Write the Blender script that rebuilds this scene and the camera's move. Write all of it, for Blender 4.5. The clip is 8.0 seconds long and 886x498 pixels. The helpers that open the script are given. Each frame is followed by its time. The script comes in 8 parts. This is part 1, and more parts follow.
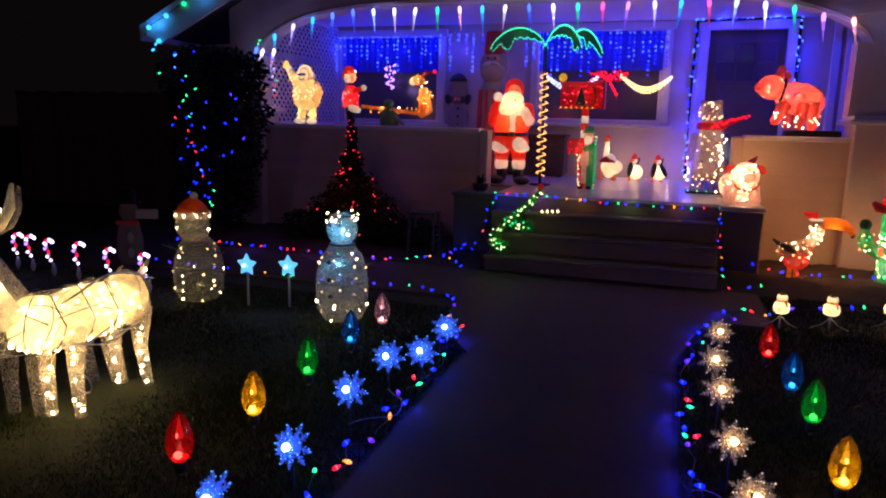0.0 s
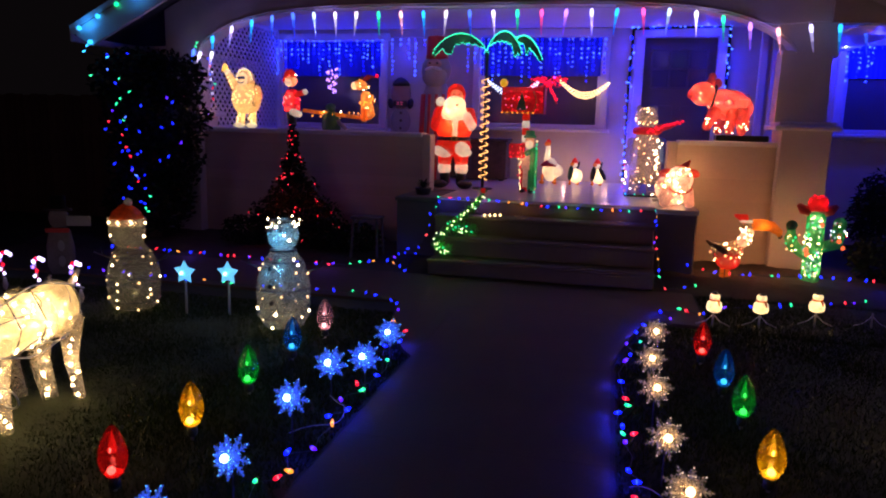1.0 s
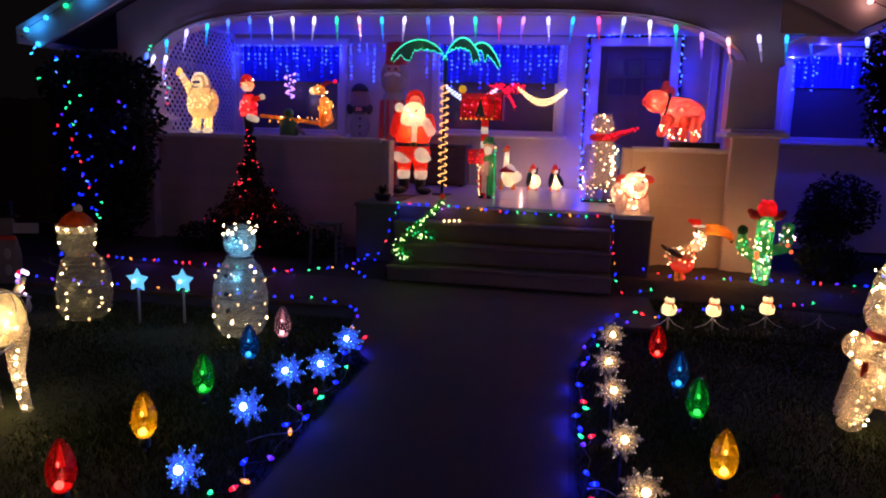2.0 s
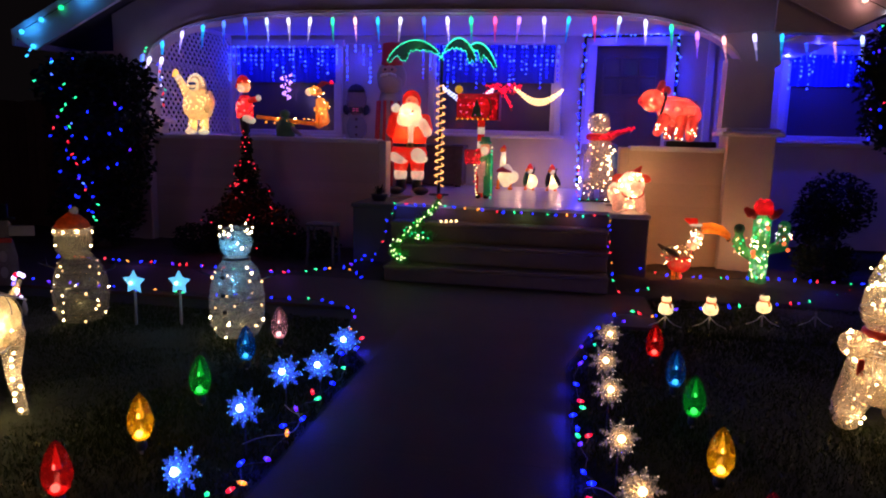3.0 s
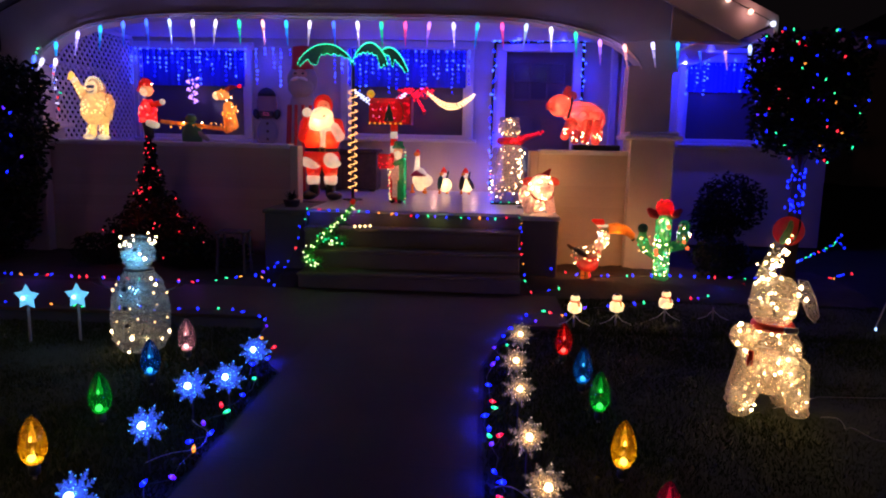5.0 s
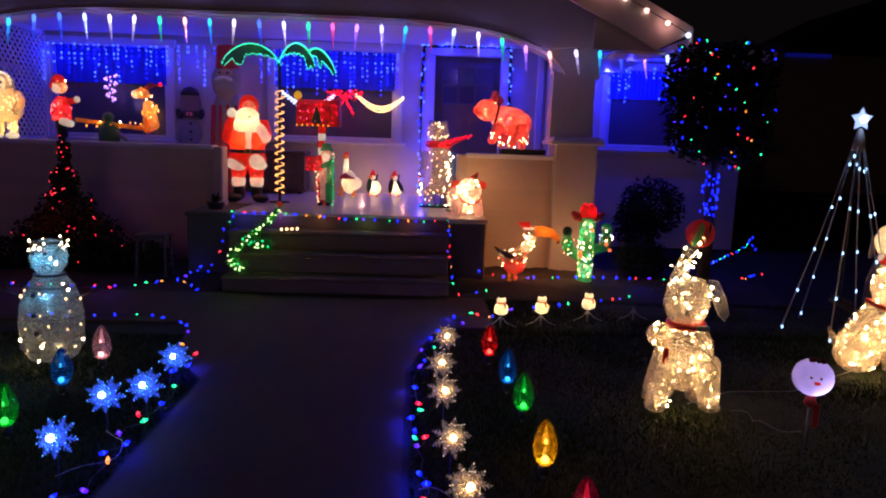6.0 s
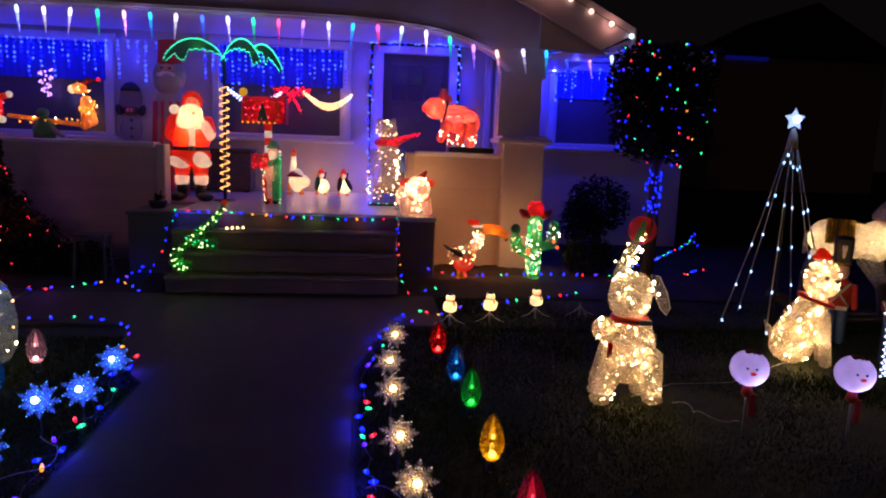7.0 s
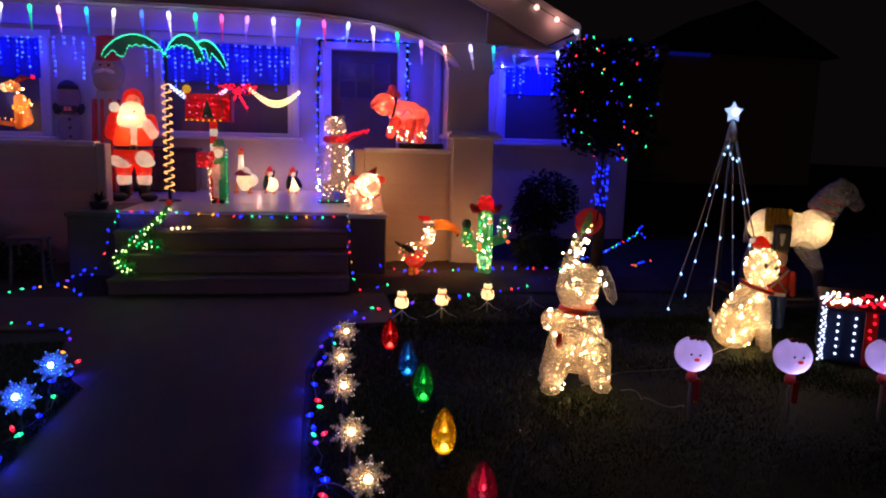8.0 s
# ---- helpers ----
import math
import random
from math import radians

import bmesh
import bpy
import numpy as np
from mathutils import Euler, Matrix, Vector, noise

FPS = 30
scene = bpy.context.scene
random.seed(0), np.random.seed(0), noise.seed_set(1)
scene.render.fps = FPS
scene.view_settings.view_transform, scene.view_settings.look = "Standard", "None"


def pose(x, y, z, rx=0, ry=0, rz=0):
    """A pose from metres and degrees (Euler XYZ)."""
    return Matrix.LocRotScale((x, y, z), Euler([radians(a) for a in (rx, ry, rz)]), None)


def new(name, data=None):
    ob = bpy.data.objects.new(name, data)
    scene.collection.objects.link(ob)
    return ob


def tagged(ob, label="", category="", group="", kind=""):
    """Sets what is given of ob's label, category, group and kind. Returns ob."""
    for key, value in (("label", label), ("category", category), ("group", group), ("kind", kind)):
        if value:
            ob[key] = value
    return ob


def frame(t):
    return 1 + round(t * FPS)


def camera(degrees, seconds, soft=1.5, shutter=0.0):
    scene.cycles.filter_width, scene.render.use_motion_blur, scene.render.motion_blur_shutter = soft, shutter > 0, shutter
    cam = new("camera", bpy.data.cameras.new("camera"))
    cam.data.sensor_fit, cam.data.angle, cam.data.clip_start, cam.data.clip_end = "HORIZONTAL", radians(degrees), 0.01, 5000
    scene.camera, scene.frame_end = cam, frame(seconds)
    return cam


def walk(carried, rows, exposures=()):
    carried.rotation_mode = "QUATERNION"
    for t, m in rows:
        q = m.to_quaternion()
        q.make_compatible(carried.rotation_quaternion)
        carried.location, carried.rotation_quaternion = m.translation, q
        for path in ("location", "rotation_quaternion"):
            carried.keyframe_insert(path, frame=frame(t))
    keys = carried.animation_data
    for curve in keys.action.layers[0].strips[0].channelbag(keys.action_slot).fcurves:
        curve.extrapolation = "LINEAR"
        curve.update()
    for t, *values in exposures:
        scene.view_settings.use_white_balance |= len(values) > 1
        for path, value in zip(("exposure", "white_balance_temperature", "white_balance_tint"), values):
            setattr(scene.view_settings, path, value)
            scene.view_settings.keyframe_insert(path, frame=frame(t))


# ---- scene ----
cam = camera(64.84, 8.0, soft=2.0)
PATH = [
    (0.0, -0.053, -0.004, 1.382, 79.57, -1.29, 18.07),
    (0.5, -0.044, -0.002, 1.383, 79.74, -1.65, 15.97),
    (1.0, -0.029, -0.006, 1.390, 79.98, -1.43, 13.59),
    (1.5, -0.024, -0.006, 1.389, 80.39, -1.66, 11.22),
    (1.7, -0.022, -0.005, 1.389, 80.50, -1.75, 10.41),
    (2.8, -0.013, -0.003, 1.388, 80.61, -1.46, 10.36),
    (3.0, -0.011, -0.002, 1.388, 80.59, -1.38, 10.13),
    (3.5, 0.000, -0.000, 1.389, 80.55, -1.33, 9.22),
    (4.0, 0.009, 0.001, 1.394, 80.53, -1.35, 7.62),
    (4.5, 0.023, -0.003, 1.400, 80.65, -1.07, 5.76),
    (4.7, 0.030, -0.005, 1.401, 80.79, -1.03, 4.97),
    (5.8, 0.067, -0.019, 1.405, 81.34, -1.88, -1.22),
    (6.0, 0.074, -0.021, 1.406, 81.37, -1.86, -2.11),
    (6.5, 0.091, -0.019, 1.401, 81.44, -1.79, -4.16),
    (7.0, 0.097, -0.022, 1.399, 81.41, -2.07, -6.11),
    (7.5, 0.108, -0.023, 1.393, 81.31, -1.76, -8.04),
    (8.0, 0.125, -0.026, 1.386, 81.31, -1.46, -10.00),
]
walk(cam, [(t, pose(*p)) for t, *p in PATH])

# ---------------------------------------------------------------- night sky
world = bpy.data.worlds.new("night")
scene.world = world
world.use_nodes = True
world.node_tree.nodes["Background"].inputs[0].default_value = (0.68, 0.5, 0.6, 1)
world.node_tree.nodes["Background"].inputs[1].default_value = 0.0042

# ---------------------------------------------------------------- lamps for the lit decorations, some added in the open
PALEWARM = (1.0, 0.72, 0.4)
BLUE, WARM, RED = (0.012, 0.016, 1.0), (1.0, 0.52, 0.18), (1.0, 0.05, 0.02)
ICE, GREEN, VIOLET = (0.26, 0.2, 1.0), (0.1, 1.0, 0.25), (0.45, 0.12, 1.0)


def lamp(place, colour, watts, size=0.012):
    data = bpy.data.lights.new("bulb_light", "POINT")
    data.color, data.energy, data.shadow_soft_size = colour, watts, size
    ob = new("bulb_light", data)
    ob.location = place
    return ob


# an unseen warm lamp far behind the viewer, added as ambient light
lamp((-9.0, -16.0, 4.6), (1.0, 0.42, 0.39), 262.0, 0.3)
# blue curtains of small lights at the porch windows and on the side wall
for lx in (-4.75, -4.3, -3.85, -3.4, -2.95, -1.8, -1.35, -0.9, -0.45):
    lamp((lx, 9.72, 2.4), BLUE, 2.7)
# rope of blue lights round the door
for lx, lz in ((0.14, 2.4), (0.14, 1.9), (0.14, 1.4), (0.14, 0.95), (0.45, 2.7), (1.05, 2.7), (1.32, 2.3), (1.32, 1.8)):
    lamp((lx, 9.74, lz), BLUE, 3.7)
# falling-light tubes along the porch arch
for lx in (-4.3, -3.3, -2.3, -1.3, -0.3, 0.7, 1.35):
    lamp((lx, 7.52, 2.44 if -4 < lx < 1 else 2.3), ICE, 1.7 if lx < -2 else 1.05)
    lamp((lx, 8.1, 2.5), (0.1, 0.07, 1.0), 1.2)
lamp((2.35, 7.62, 2.3), (0.03, 0.03, 1.0), 3.0)
lamp((2.95, 7.95, 2.3), BLUE, 4.0)
lamp((2.6, 9.5, 2.42), BLUE, 34.0)
lamp((3.1, 9.5, 2.3), BLUE, 24.0)


def glints(place, colour, watts, spots):
    """Bulbs just behind the netting, each lighting the patch around it."""
    for dx, dy, dz in spots:
        lamp((place[0] + dx, place[1] + dy, place[2] + dz), colour, watts, 0.006)


# ---------------------------------------------------------------- materials


def rgba(c):
    return (*c, 1) if len(c) == 3 else c


def surface(name, colour, rough=0.6, metal=0.0, vary=0.25, scale=6.0, bump=0.15, fine=60.0, spec=0.5, random_tint=0.0):
    """A solid surface with variation at two scales and a fine relief."""
    m = bpy.data.materials.new(name)
    m.use_nodes = True
    nt = m.node_tree
    b = nt.nodes["Principled BSDF"]
    b.inputs["Roughness"].default_value, b.inputs["Metallic"].default_value = rough, metal
    b.inputs["Specular IOR Level"].default_value = spec
    co = nt.nodes.new("ShaderNodeTexCoord")
    n1, n2 = nt.nodes.new("ShaderNodeTexNoise"), nt.nodes.new("ShaderNodeTexNoise")
    for n, s in ((n1, scale), (n2, fine)):
        n.inputs["Scale"].default_value, n.inputs["Detail"].default_value = s, 5
        nt.links.new(co.outputs["Object"], n.inputs["Vector"])
    mix = nt.nodes.new("ShaderNodeMath")
    mix.operation = "MULTIPLY_ADD"
    mix.inputs[1].default_value = 0.4
    nt.links.new(n2.outputs["Fac"], mix.inputs[0])
    add = nt.nodes.new("ShaderNodeMath")
    add.operation = "MULTIPLY"
    add.inputs[1].default_value = 0.6
    nt.links.new(n1.outputs["Fac"], add.inputs[0])
    nt.links.new(add.outputs[0], mix.inputs[2])
    ramp = nt.nodes.new("ShaderNodeValToRGB")
    ramp.color_ramp.elements[0].position, ramp.color_ramp.elements[1].position = 0.3, 0.72
    ramp.color_ramp.elements[0].color = rgba([c * (1 - vary) for c in colour])
    ramp.color_ramp.elements[1].color = rgba([min(1, c * (1 + vary * 0.6)) for c in colour])
    nt.links.new(mix.outputs[0], ramp.inputs["Fac"])
    out = ramp.outputs["Color"]
    if random_tint:
        info, hsv = nt.nodes.new("ShaderNodeObjectInfo"), nt.nodes.new("ShaderNodeHueSaturation")
        rng = nt.nodes.new("ShaderNodeMapRange")
        rng.inputs["To Min"].default_value, rng.inputs["To Max"].default_value = 1 - random_tint, 1 + random_tint
        nt.links.new(info.outputs["Random"], rng.inputs["Value"])
        nt.links.new(rng.outputs[0], hsv.inputs["Value"])
        nt.links.new(out, hsv.inputs["Color"])
        out = hsv.outputs["Color"]
    nt.links.new(out, b.inputs["Base Color"])
    if bump:
        bp = nt.nodes.new("ShaderNodeBump")
        bp.inputs["Strength"].default_value, bp.inputs["Distance"].default_value = bump, 0.01
        nt.links.new(mix.outputs[0], bp.inputs["Height"])
        nt.links.new(bp.outputs[0], b.inputs["Normal"])
    return m


def glow(name, colour, strength, sampled=False):
    """Emissive material: the glass of a burning bulb, or a part made to glow."""
    m = bpy.data.materials.new(name)
    m.use_nodes = True
    nt = m.node_tree
    b = nt.nodes["Principled BSDF"]
    b.inputs["Base Color"].default_value = rgba(colour)
    b.inputs["Emission Color"].default_value = rgba(colour)
    b.inputs["Emission Strength"].default_value = strength
    if not sampled:
        m.cycles.emission_sampling = "NONE"
    return m


HOT = {}


def hot_core(mat):
    """The white-hot filament that belongs to a coloured bulb glass."""
    if mat.name not in HOT:
        c = mat.node_tree.nodes["Principled BSDF"].inputs["Emission Color"].default_value[:3]
        top = max(c)
        tint = (0.03 + 0.6 * c[0], 0.075 + 0.45 * c[1], 1.0) if c[2] == top else tuple(1.0 if v == top else 0.1 + 0.5 * v / top for v in c)
        HOT[mat.name] = glow(mat.name + "_filament", tint, 3.4)
    return HOT[mat.name]


def shell(name, colour, clear=0.0, trans=0.7, scale=40.0, net=0.0, rough=0.45, lit=0.0, gloss=0.05, stain=False):
    """Thin plastic or netting that a bulb inside shines through. net: how far the clear gaps come and go. lit: emission
    of the shell itself, in place of light from within.
    """
    m = bpy.data.materials.new(name)
    m.use_nodes = True
    nt = m.node_tree
    nt.nodes.remove(nt.nodes["Principled BSDF"])
    out = nt.nodes["Material Output"]
    dif, tra = nt.nodes.new("ShaderNodeBsdfDiffuse"), nt.nodes.new("ShaderNodeBsdfTranslucent")
    glo, clr = nt.nodes.new("ShaderNodeBsdfGlossy"), nt.nodes.new("ShaderNodeBsdfTransparent")
    co, no = nt.nodes.new("ShaderNodeTexCoord"), nt.nodes.new("ShaderNodeTexNoise")
    no.inputs["Scale"].default_value, no.inputs["Detail"].default_value = scale, 4
    nt.links.new(co.outputs["Object"], no.inputs["Vector"])
    ramp = nt.nodes.new("ShaderNodeValToRGB")
    ramp.color_ramp.elements[0].position, ramp.color_ramp.elements[1].position = 0.3, 0.7
    ramp.color_ramp.elements[0].color = rgba([c * 0.72 for c in colour])
    ramp.color_ramp.elements[1].color = rgba([min(1, c * 1.1) for c in colour])
    nt.links.new(no.outputs["Fac"], ramp.inputs["Fac"])
    for n in (dif, tra):
        nt.links.new(ramp.outputs["Color"], n.inputs["Color"])
    if stain:
        clr.inputs["Color"].default_value = rgba([0.35 + 0.65 * c / max(colour) for c in colour])
    glo.inputs["Roughness"].default_value = rough
    glo.inputs["Color"].default_value = (0.9, 0.9, 0.9, 1)
    m1, m2, m3 = (nt.nodes.new("ShaderNodeMixShader") for _ in range(3))
    m1.inputs[0].default_value = trans
    nt.links.new(dif.outputs[0], m1.inputs[1]), nt.links.new(tra.outputs[0], m1.inputs[2])
    m2.inputs[0].default_value = gloss
    nt.links.new(m1.outputs[0], m2.inputs[1]), nt.links.new(glo.outputs[0], m2.inputs[2])
    nt.links.new(m2.outputs[0], m3.inputs[1]), nt.links.new(clr.outputs[0], m3.inputs[2])
    m3.inputs[0].default_value = clear
    if net:
        n2, rng = nt.nodes.new("ShaderNodeTexVoronoi"), nt.nodes.new("ShaderNodeMapRange")
        n2.feature = "DISTANCE_TO_EDGE"
        n2.inputs["Scale"].default_value = scale * 2.6
        nt.links.new(co.outputs["Object"], n2.inputs["Vector"])
        rng.inputs["From Min"].default_value, rng.inputs["From Max"].default_value = 0.015, 0.09
        rng.inputs["To Min"].default_value, rng.inputs["To Max"].default_value = max(0, clear - net), min(1, clear + net)
        nt.links.new(n2.outputs["Distance"], rng.inputs["Value"])
        nt.links.new(rng.outputs[0], m3.inputs[0])
    last = m3.outputs[0]
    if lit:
        # the plastic itself emits evenly, standing in for the wash of bulbs inside
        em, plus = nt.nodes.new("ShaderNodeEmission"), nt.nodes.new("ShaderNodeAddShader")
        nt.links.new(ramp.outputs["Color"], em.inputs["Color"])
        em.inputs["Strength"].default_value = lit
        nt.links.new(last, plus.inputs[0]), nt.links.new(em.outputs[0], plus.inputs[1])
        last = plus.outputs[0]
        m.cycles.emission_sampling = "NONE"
    nt.links.new(last, out.inputs["Surface"])
    return m


STUCCO = surface("cream_stucco", (0.52, 0.47, 0.43), 0.85, vary=0.14, scale=3, bump=0.4, fine=90)
SIDING = surface("painted_siding", (0.52, 0.43, 0.35), 0.7, vary=0.1, scale=4, bump=0.1, random_tint=0.06)
TRIM = surface("white_trim_paint", (0.62, 0.6, 0.59), 0.5, vary=0.08, scale=5, bump=0.06)
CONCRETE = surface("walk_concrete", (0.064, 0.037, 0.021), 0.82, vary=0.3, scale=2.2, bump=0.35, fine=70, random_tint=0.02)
DARK_GREY = surface("dark_grey", (0.09, 0.072, 0.07), 0.75, vary=0.2, scale=4, bump=0.25)
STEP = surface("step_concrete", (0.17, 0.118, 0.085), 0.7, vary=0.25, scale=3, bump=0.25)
PORCHFLOOR = surface("painted_porch_floor", (0.5, 0.47, 0.46), 0.28, vary=0.12, scale=4, bump=0.04)
ROOF = surface("roof_shingle", (0.05, 0.045, 0.045), 0.9, vary=0.35, scale=12, bump=0.5)
SOIL = surface("garden_soil", (0.045, 0.034, 0.026), 0.95, vary=0.4, scale=8, bump=0.8)
TURF = surface("turf", (0.02, 0.03, 0.008), 0.95, vary=0.4, scale=7, bump=0.4)
GRASS = surface("grass_blades", (0.025, 0.038, 0.009), 0.95, vary=0.4, scale=3, bump=0.0, spec=0.08)
LEAF = surface("dark_leaves", (0.014, 0.024, 0.01), 0.75, vary=0.4, scale=9, bump=0.0, spec=0.2)
BARK = surface("bark", (0.1, 0.07, 0.05), 0.9, vary=0.4, scale=20, bump=0.7)
DARKMETAL = surface("dark_metal", (0.03, 0.03, 0.032), 0.5, vary=0.2, bump=0.05)
WIRE = surface("green_wire", (0.012, 0.03, 0.016), 0.5, vary=0.2, bump=0.0)
WHITEWIRE = surface("white_wire", (0.55, 0.55, 0.55), 0.5, vary=0.1, bump=0.0)
STAKE = surface("grey_plastic", (0.35, 0.34, 0.34), 0.5, vary=0.12, bump=0.05)
BLACK = surface("black_plastic", (0.012, 0.012, 0.013), 0.4, vary=0.2, bump=0.05)
DOORPAINT = surface("dark_door_paint", (0.1, 0.085, 0.095), 0.45, vary=0.15, bump=0.05)
LATTICEPAINT = surface("lattice_paint", (0.66, 0.64, 0.62), 0.6, vary=0.1, bump=0.05)
GLASS = bpy.data.materials.new("window_glass")
GLASS.use_nodes = True
# base colour raised to stand in for haze reflected in the panes
GLASS.node_tree.nodes["Principled BSDF"].inputs["Base Color"].default_value = (0.09, 0.075, 0.1, 1)
GLASS.node_tree.nodes["Principled BSDF"].inputs["Roughness"].default_value = 0.12
# the strong blue stands in for light glowing at the window tops
GLOW_SHEET = surface("blue_glow_sheet", (0.03, 0.045, 0.42), 0.9, vary=0.1, scale=5, bump=0.0)
CURTAIN = surface("window_curtain", (0.16, 0.15, 0.16), 0.9, vary=0.2, scale=5, bump=0.1)

G_BLUE = glow("blue_bulb", (0.002, 0.007, 1.0), 3.6)
G_ICEBLUE = glow("pale_blue_bulb", (0.05, 0.13, 1.0), 4.4)
G_CYAN = glow("cyan_bulb", (0.03, 0.42, 1.0), 3)
G_GREEN = glow("green_bulb", (0.01, 0.85, 0.3), 1.9)
G_RED = glow("red_bulb", (1.0, 0.006, 0.03), 1.7)
G_AMBER = glow("amber_bulb", (1.0, 0.32, 0.02), 1.8)
G_VIOLET = glow("violet_bulb", (0.1, 0.006, 1.0), 2.2)
G_WARM = glow("warm_white_bulb", (1.0, 0.66, 0.28), 3.2)
G_FIG = glow("warm_figure_bulb", (1.0, 0.68, 0.32), 20, sampled=True)
G_FIGDIM = glow("dim_figure_bulb", (1.0, 0.6, 0.24), 3.5)
G_WHITE = glow("cool_white_bulb", (0.7, 0.76, 1.0), 2.2)
G_PINK = glow("pink_bulb", (1.0, 0.2, 0.5), 1.6)
MULTI = [G_BLUE, G_RED, G_GREEN, G_AMBER, G_BLUE, G_VIOLET, G_BLUE, G_BLUE, G_GREEN, G_RED, G_BLUE]
BLUISH = [G_BLUE] * 8 + [G_ICEBLUE, G_GREEN, G_RED, G_VIOLET, G_RED, G_GREEN]

# ---------------------------------------------------------------- mesh building


def ring(n):
    return [(math.cos(2 * math.pi * i / n), math.sin(2 * math.pi * i / n)) for i in range(n)]


class Shape:
    """Collects solids, each with its own material, into one mesh."""

    def __init__(self):
        self.v, self.f, self.mi, self.sm, self.mats = [], [], [], [], []

    def slot(self, mat):
        if mat not in self.mats:
            self.mats.append(mat)
        return self.mats.index(mat)

    def add(self, verts, faces, mat, smooth=True):
        o, s = len(self.v), self.slot(mat)
        self.v += [tuple(p) for p in verts]
        self.f += [tuple(i + o for i in q) for q in faces]
        self.mi += [s] * len(faces)
        self.sm += [smooth] * len(faces)
        return self

    def loft(self, rings, mat, smooth=True, caps=True):
        n = len(rings[0])
        verts = [p for r in rings for p in r]
        faces = [(k * n + i, k * n + (i + 1) % n, (k + 1) * n + (i + 1) % n, (k + 1) * n + i) for k in range(len(rings) - 1) for i in range(n)]
        if caps:
            faces += [tuple(reversed(range(n))), tuple(range((len(rings) - 1) * n, len(rings) * n))]
        return self.add(verts, faces, mat, smooth)

    def ball(self, c, r, mat, turn=None, seg=14, rows=9):
        r = (r, r, r) if isinstance(r, (int, float)) else r
        turn = turn or Matrix.Identity(3)
        rings = []
        for k in range(rows + 1):
            a = math.pi * (0.02 + 0.96 * k / rows)
            rings.append([Vector(c) + turn @ Vector((r[0] * math.sin(a) * x, r[1] * math.sin(a) * y, -r[2] * math.cos(a))) for x, y in ring(seg)])
        return self.loft(rings, mat)

    def bead(self, c, r, mat):
        """A small bulb."""
        x, y, z = c
        v = [(x, y, z - r * 1.25), *[(x + r * c, y + r * d, z + r * k * 0.5) for k in (-1, 1) for c, d in ring(6)], (x, y, z + r * 1.25)]
        f = [(0, 1 + (i + 1) % 6, 1 + i) for i in range(6)] + [(1 + i, 1 + (i + 1) % 6, 7 + (i + 1) % 6, 7 + i) for i in range(6)] + [(13, 7 + i, 7 + (i + 1) % 6) for i in range(6)]
        return self.add(v, f, mat)

    def limb(self, a, b, ra, rb, mat, seg=12, round_ends=True):
        a, b = Vector(a), Vector(b)
        q = (b - a).to_track_quat("Z", "Y").to_matrix()
        span = (b - a).length
        prof = [(0.0, ra), (span, rb)]
        if round_ends:
            prof = [(-ra * 0.55, ra * 0.35), (-ra * 0.3, ra * 0.8), (0, ra), (span / 2, (ra + rb) / 2), (span, rb), (span + rb * 0.3, rb * 0.8), (span + rb * 0.55, rb * 0.35)]
        return self.loft([[a + q @ Vector((x * r, y * r, h)) for x, y in ring(seg)] for h, r in prof], mat)

    def lathe(self, c, prof, mat, seg=18, squash=1.0):
        """prof: (radius, height) from the bottom up."""
        return self.loft([[(c[0] + x * r, c[1] + y * r * squash, c[2] + h) for x, y in ring(seg)] for r, h in prof], mat)

    def box(self, c, s, mat, bev=0.006, turn=None):
        turn = turn or Matrix.Identity(3)
        hx, hy, hz = s[0] / 2, s[1] / 2, s[2] / 2
        b = min(bev, hx * 0.45, hy * 0.45, hz * 0.45)
        rings = []
        for z, k in ((-hz, b), (-hz + b, 0), (hz - b, 0), (hz, b)):
            x, y = hx - k, hy - k
            rings.append([Vector(c) + turn @ Vector(p) for p in ((-x + b, -y, z), (x - b, -y, z), (x, -y + b, z), (x, y - b, z), (x - b, y, z), (-x + b, y, z), (-x, y - b, z), (-x, -y + b, z))])
        return self.loft(rings, mat, smooth=False)

    def tube(self, pts, r, mat, seg=6, closed=False):
        pts = [Vector(p) for p in pts]
        rings, n = [], len(pts)
        for i, p in enumerate(pts):
            a, b = pts[max(0, i - 1)], pts[min(n - 1, i + 1)]
            if closed:
                a, b = pts[i - 1], pts[(i + 1) % n]
            q = (b - a).to_track_quat("Z", "Y").to_matrix() if (b - a).length > 1e-7 else Matrix.Identity(3)
            rr = r[i] if isinstance(r, (list, tuple)) else r
            rings.append([p + q @ Vector((x * rr, y * rr, 0)) for x, y in ring(seg)])
        if closed:
            rings.append(rings[0])
        return self.loft(rings, mat, caps=not closed)

    def plate(self, outline, axis, lo, hi, mat, smooth=False):
        """A flat outline (2D, counterclockwise) pushed from lo to hi along an axis."""
        def put(p, d):
            return {"y": (p[0], d, p[1]), "x": (d, p[0], p[1]), "z": (p[0], p[1], d)}[axis]
        return self.loft([[put(p, lo) for p in outline], [put(p, hi) for p in outline]], mat, smooth)

    def beads_on(self, c, r, count, size, mats, rng, zmin=-0.9, turn=None, out=0.93):
        """Small bulbs strewn over an ellipsoid."""
        r = (r, r, r) if isinstance(r, (int, float)) else r
        for _ in range(count):
            z, a = rng.uniform(zmin, 0.95), rng.uniform(0, 2 * math.pi)
            s = math.sqrt(1 - z * z)
            d = Vector((math.cos(a) * s * r[0], math.sin(a) * s * r[1], z * r[2])) * out
            if turn:
                d = turn @ d
            m = rng.choice(mats)
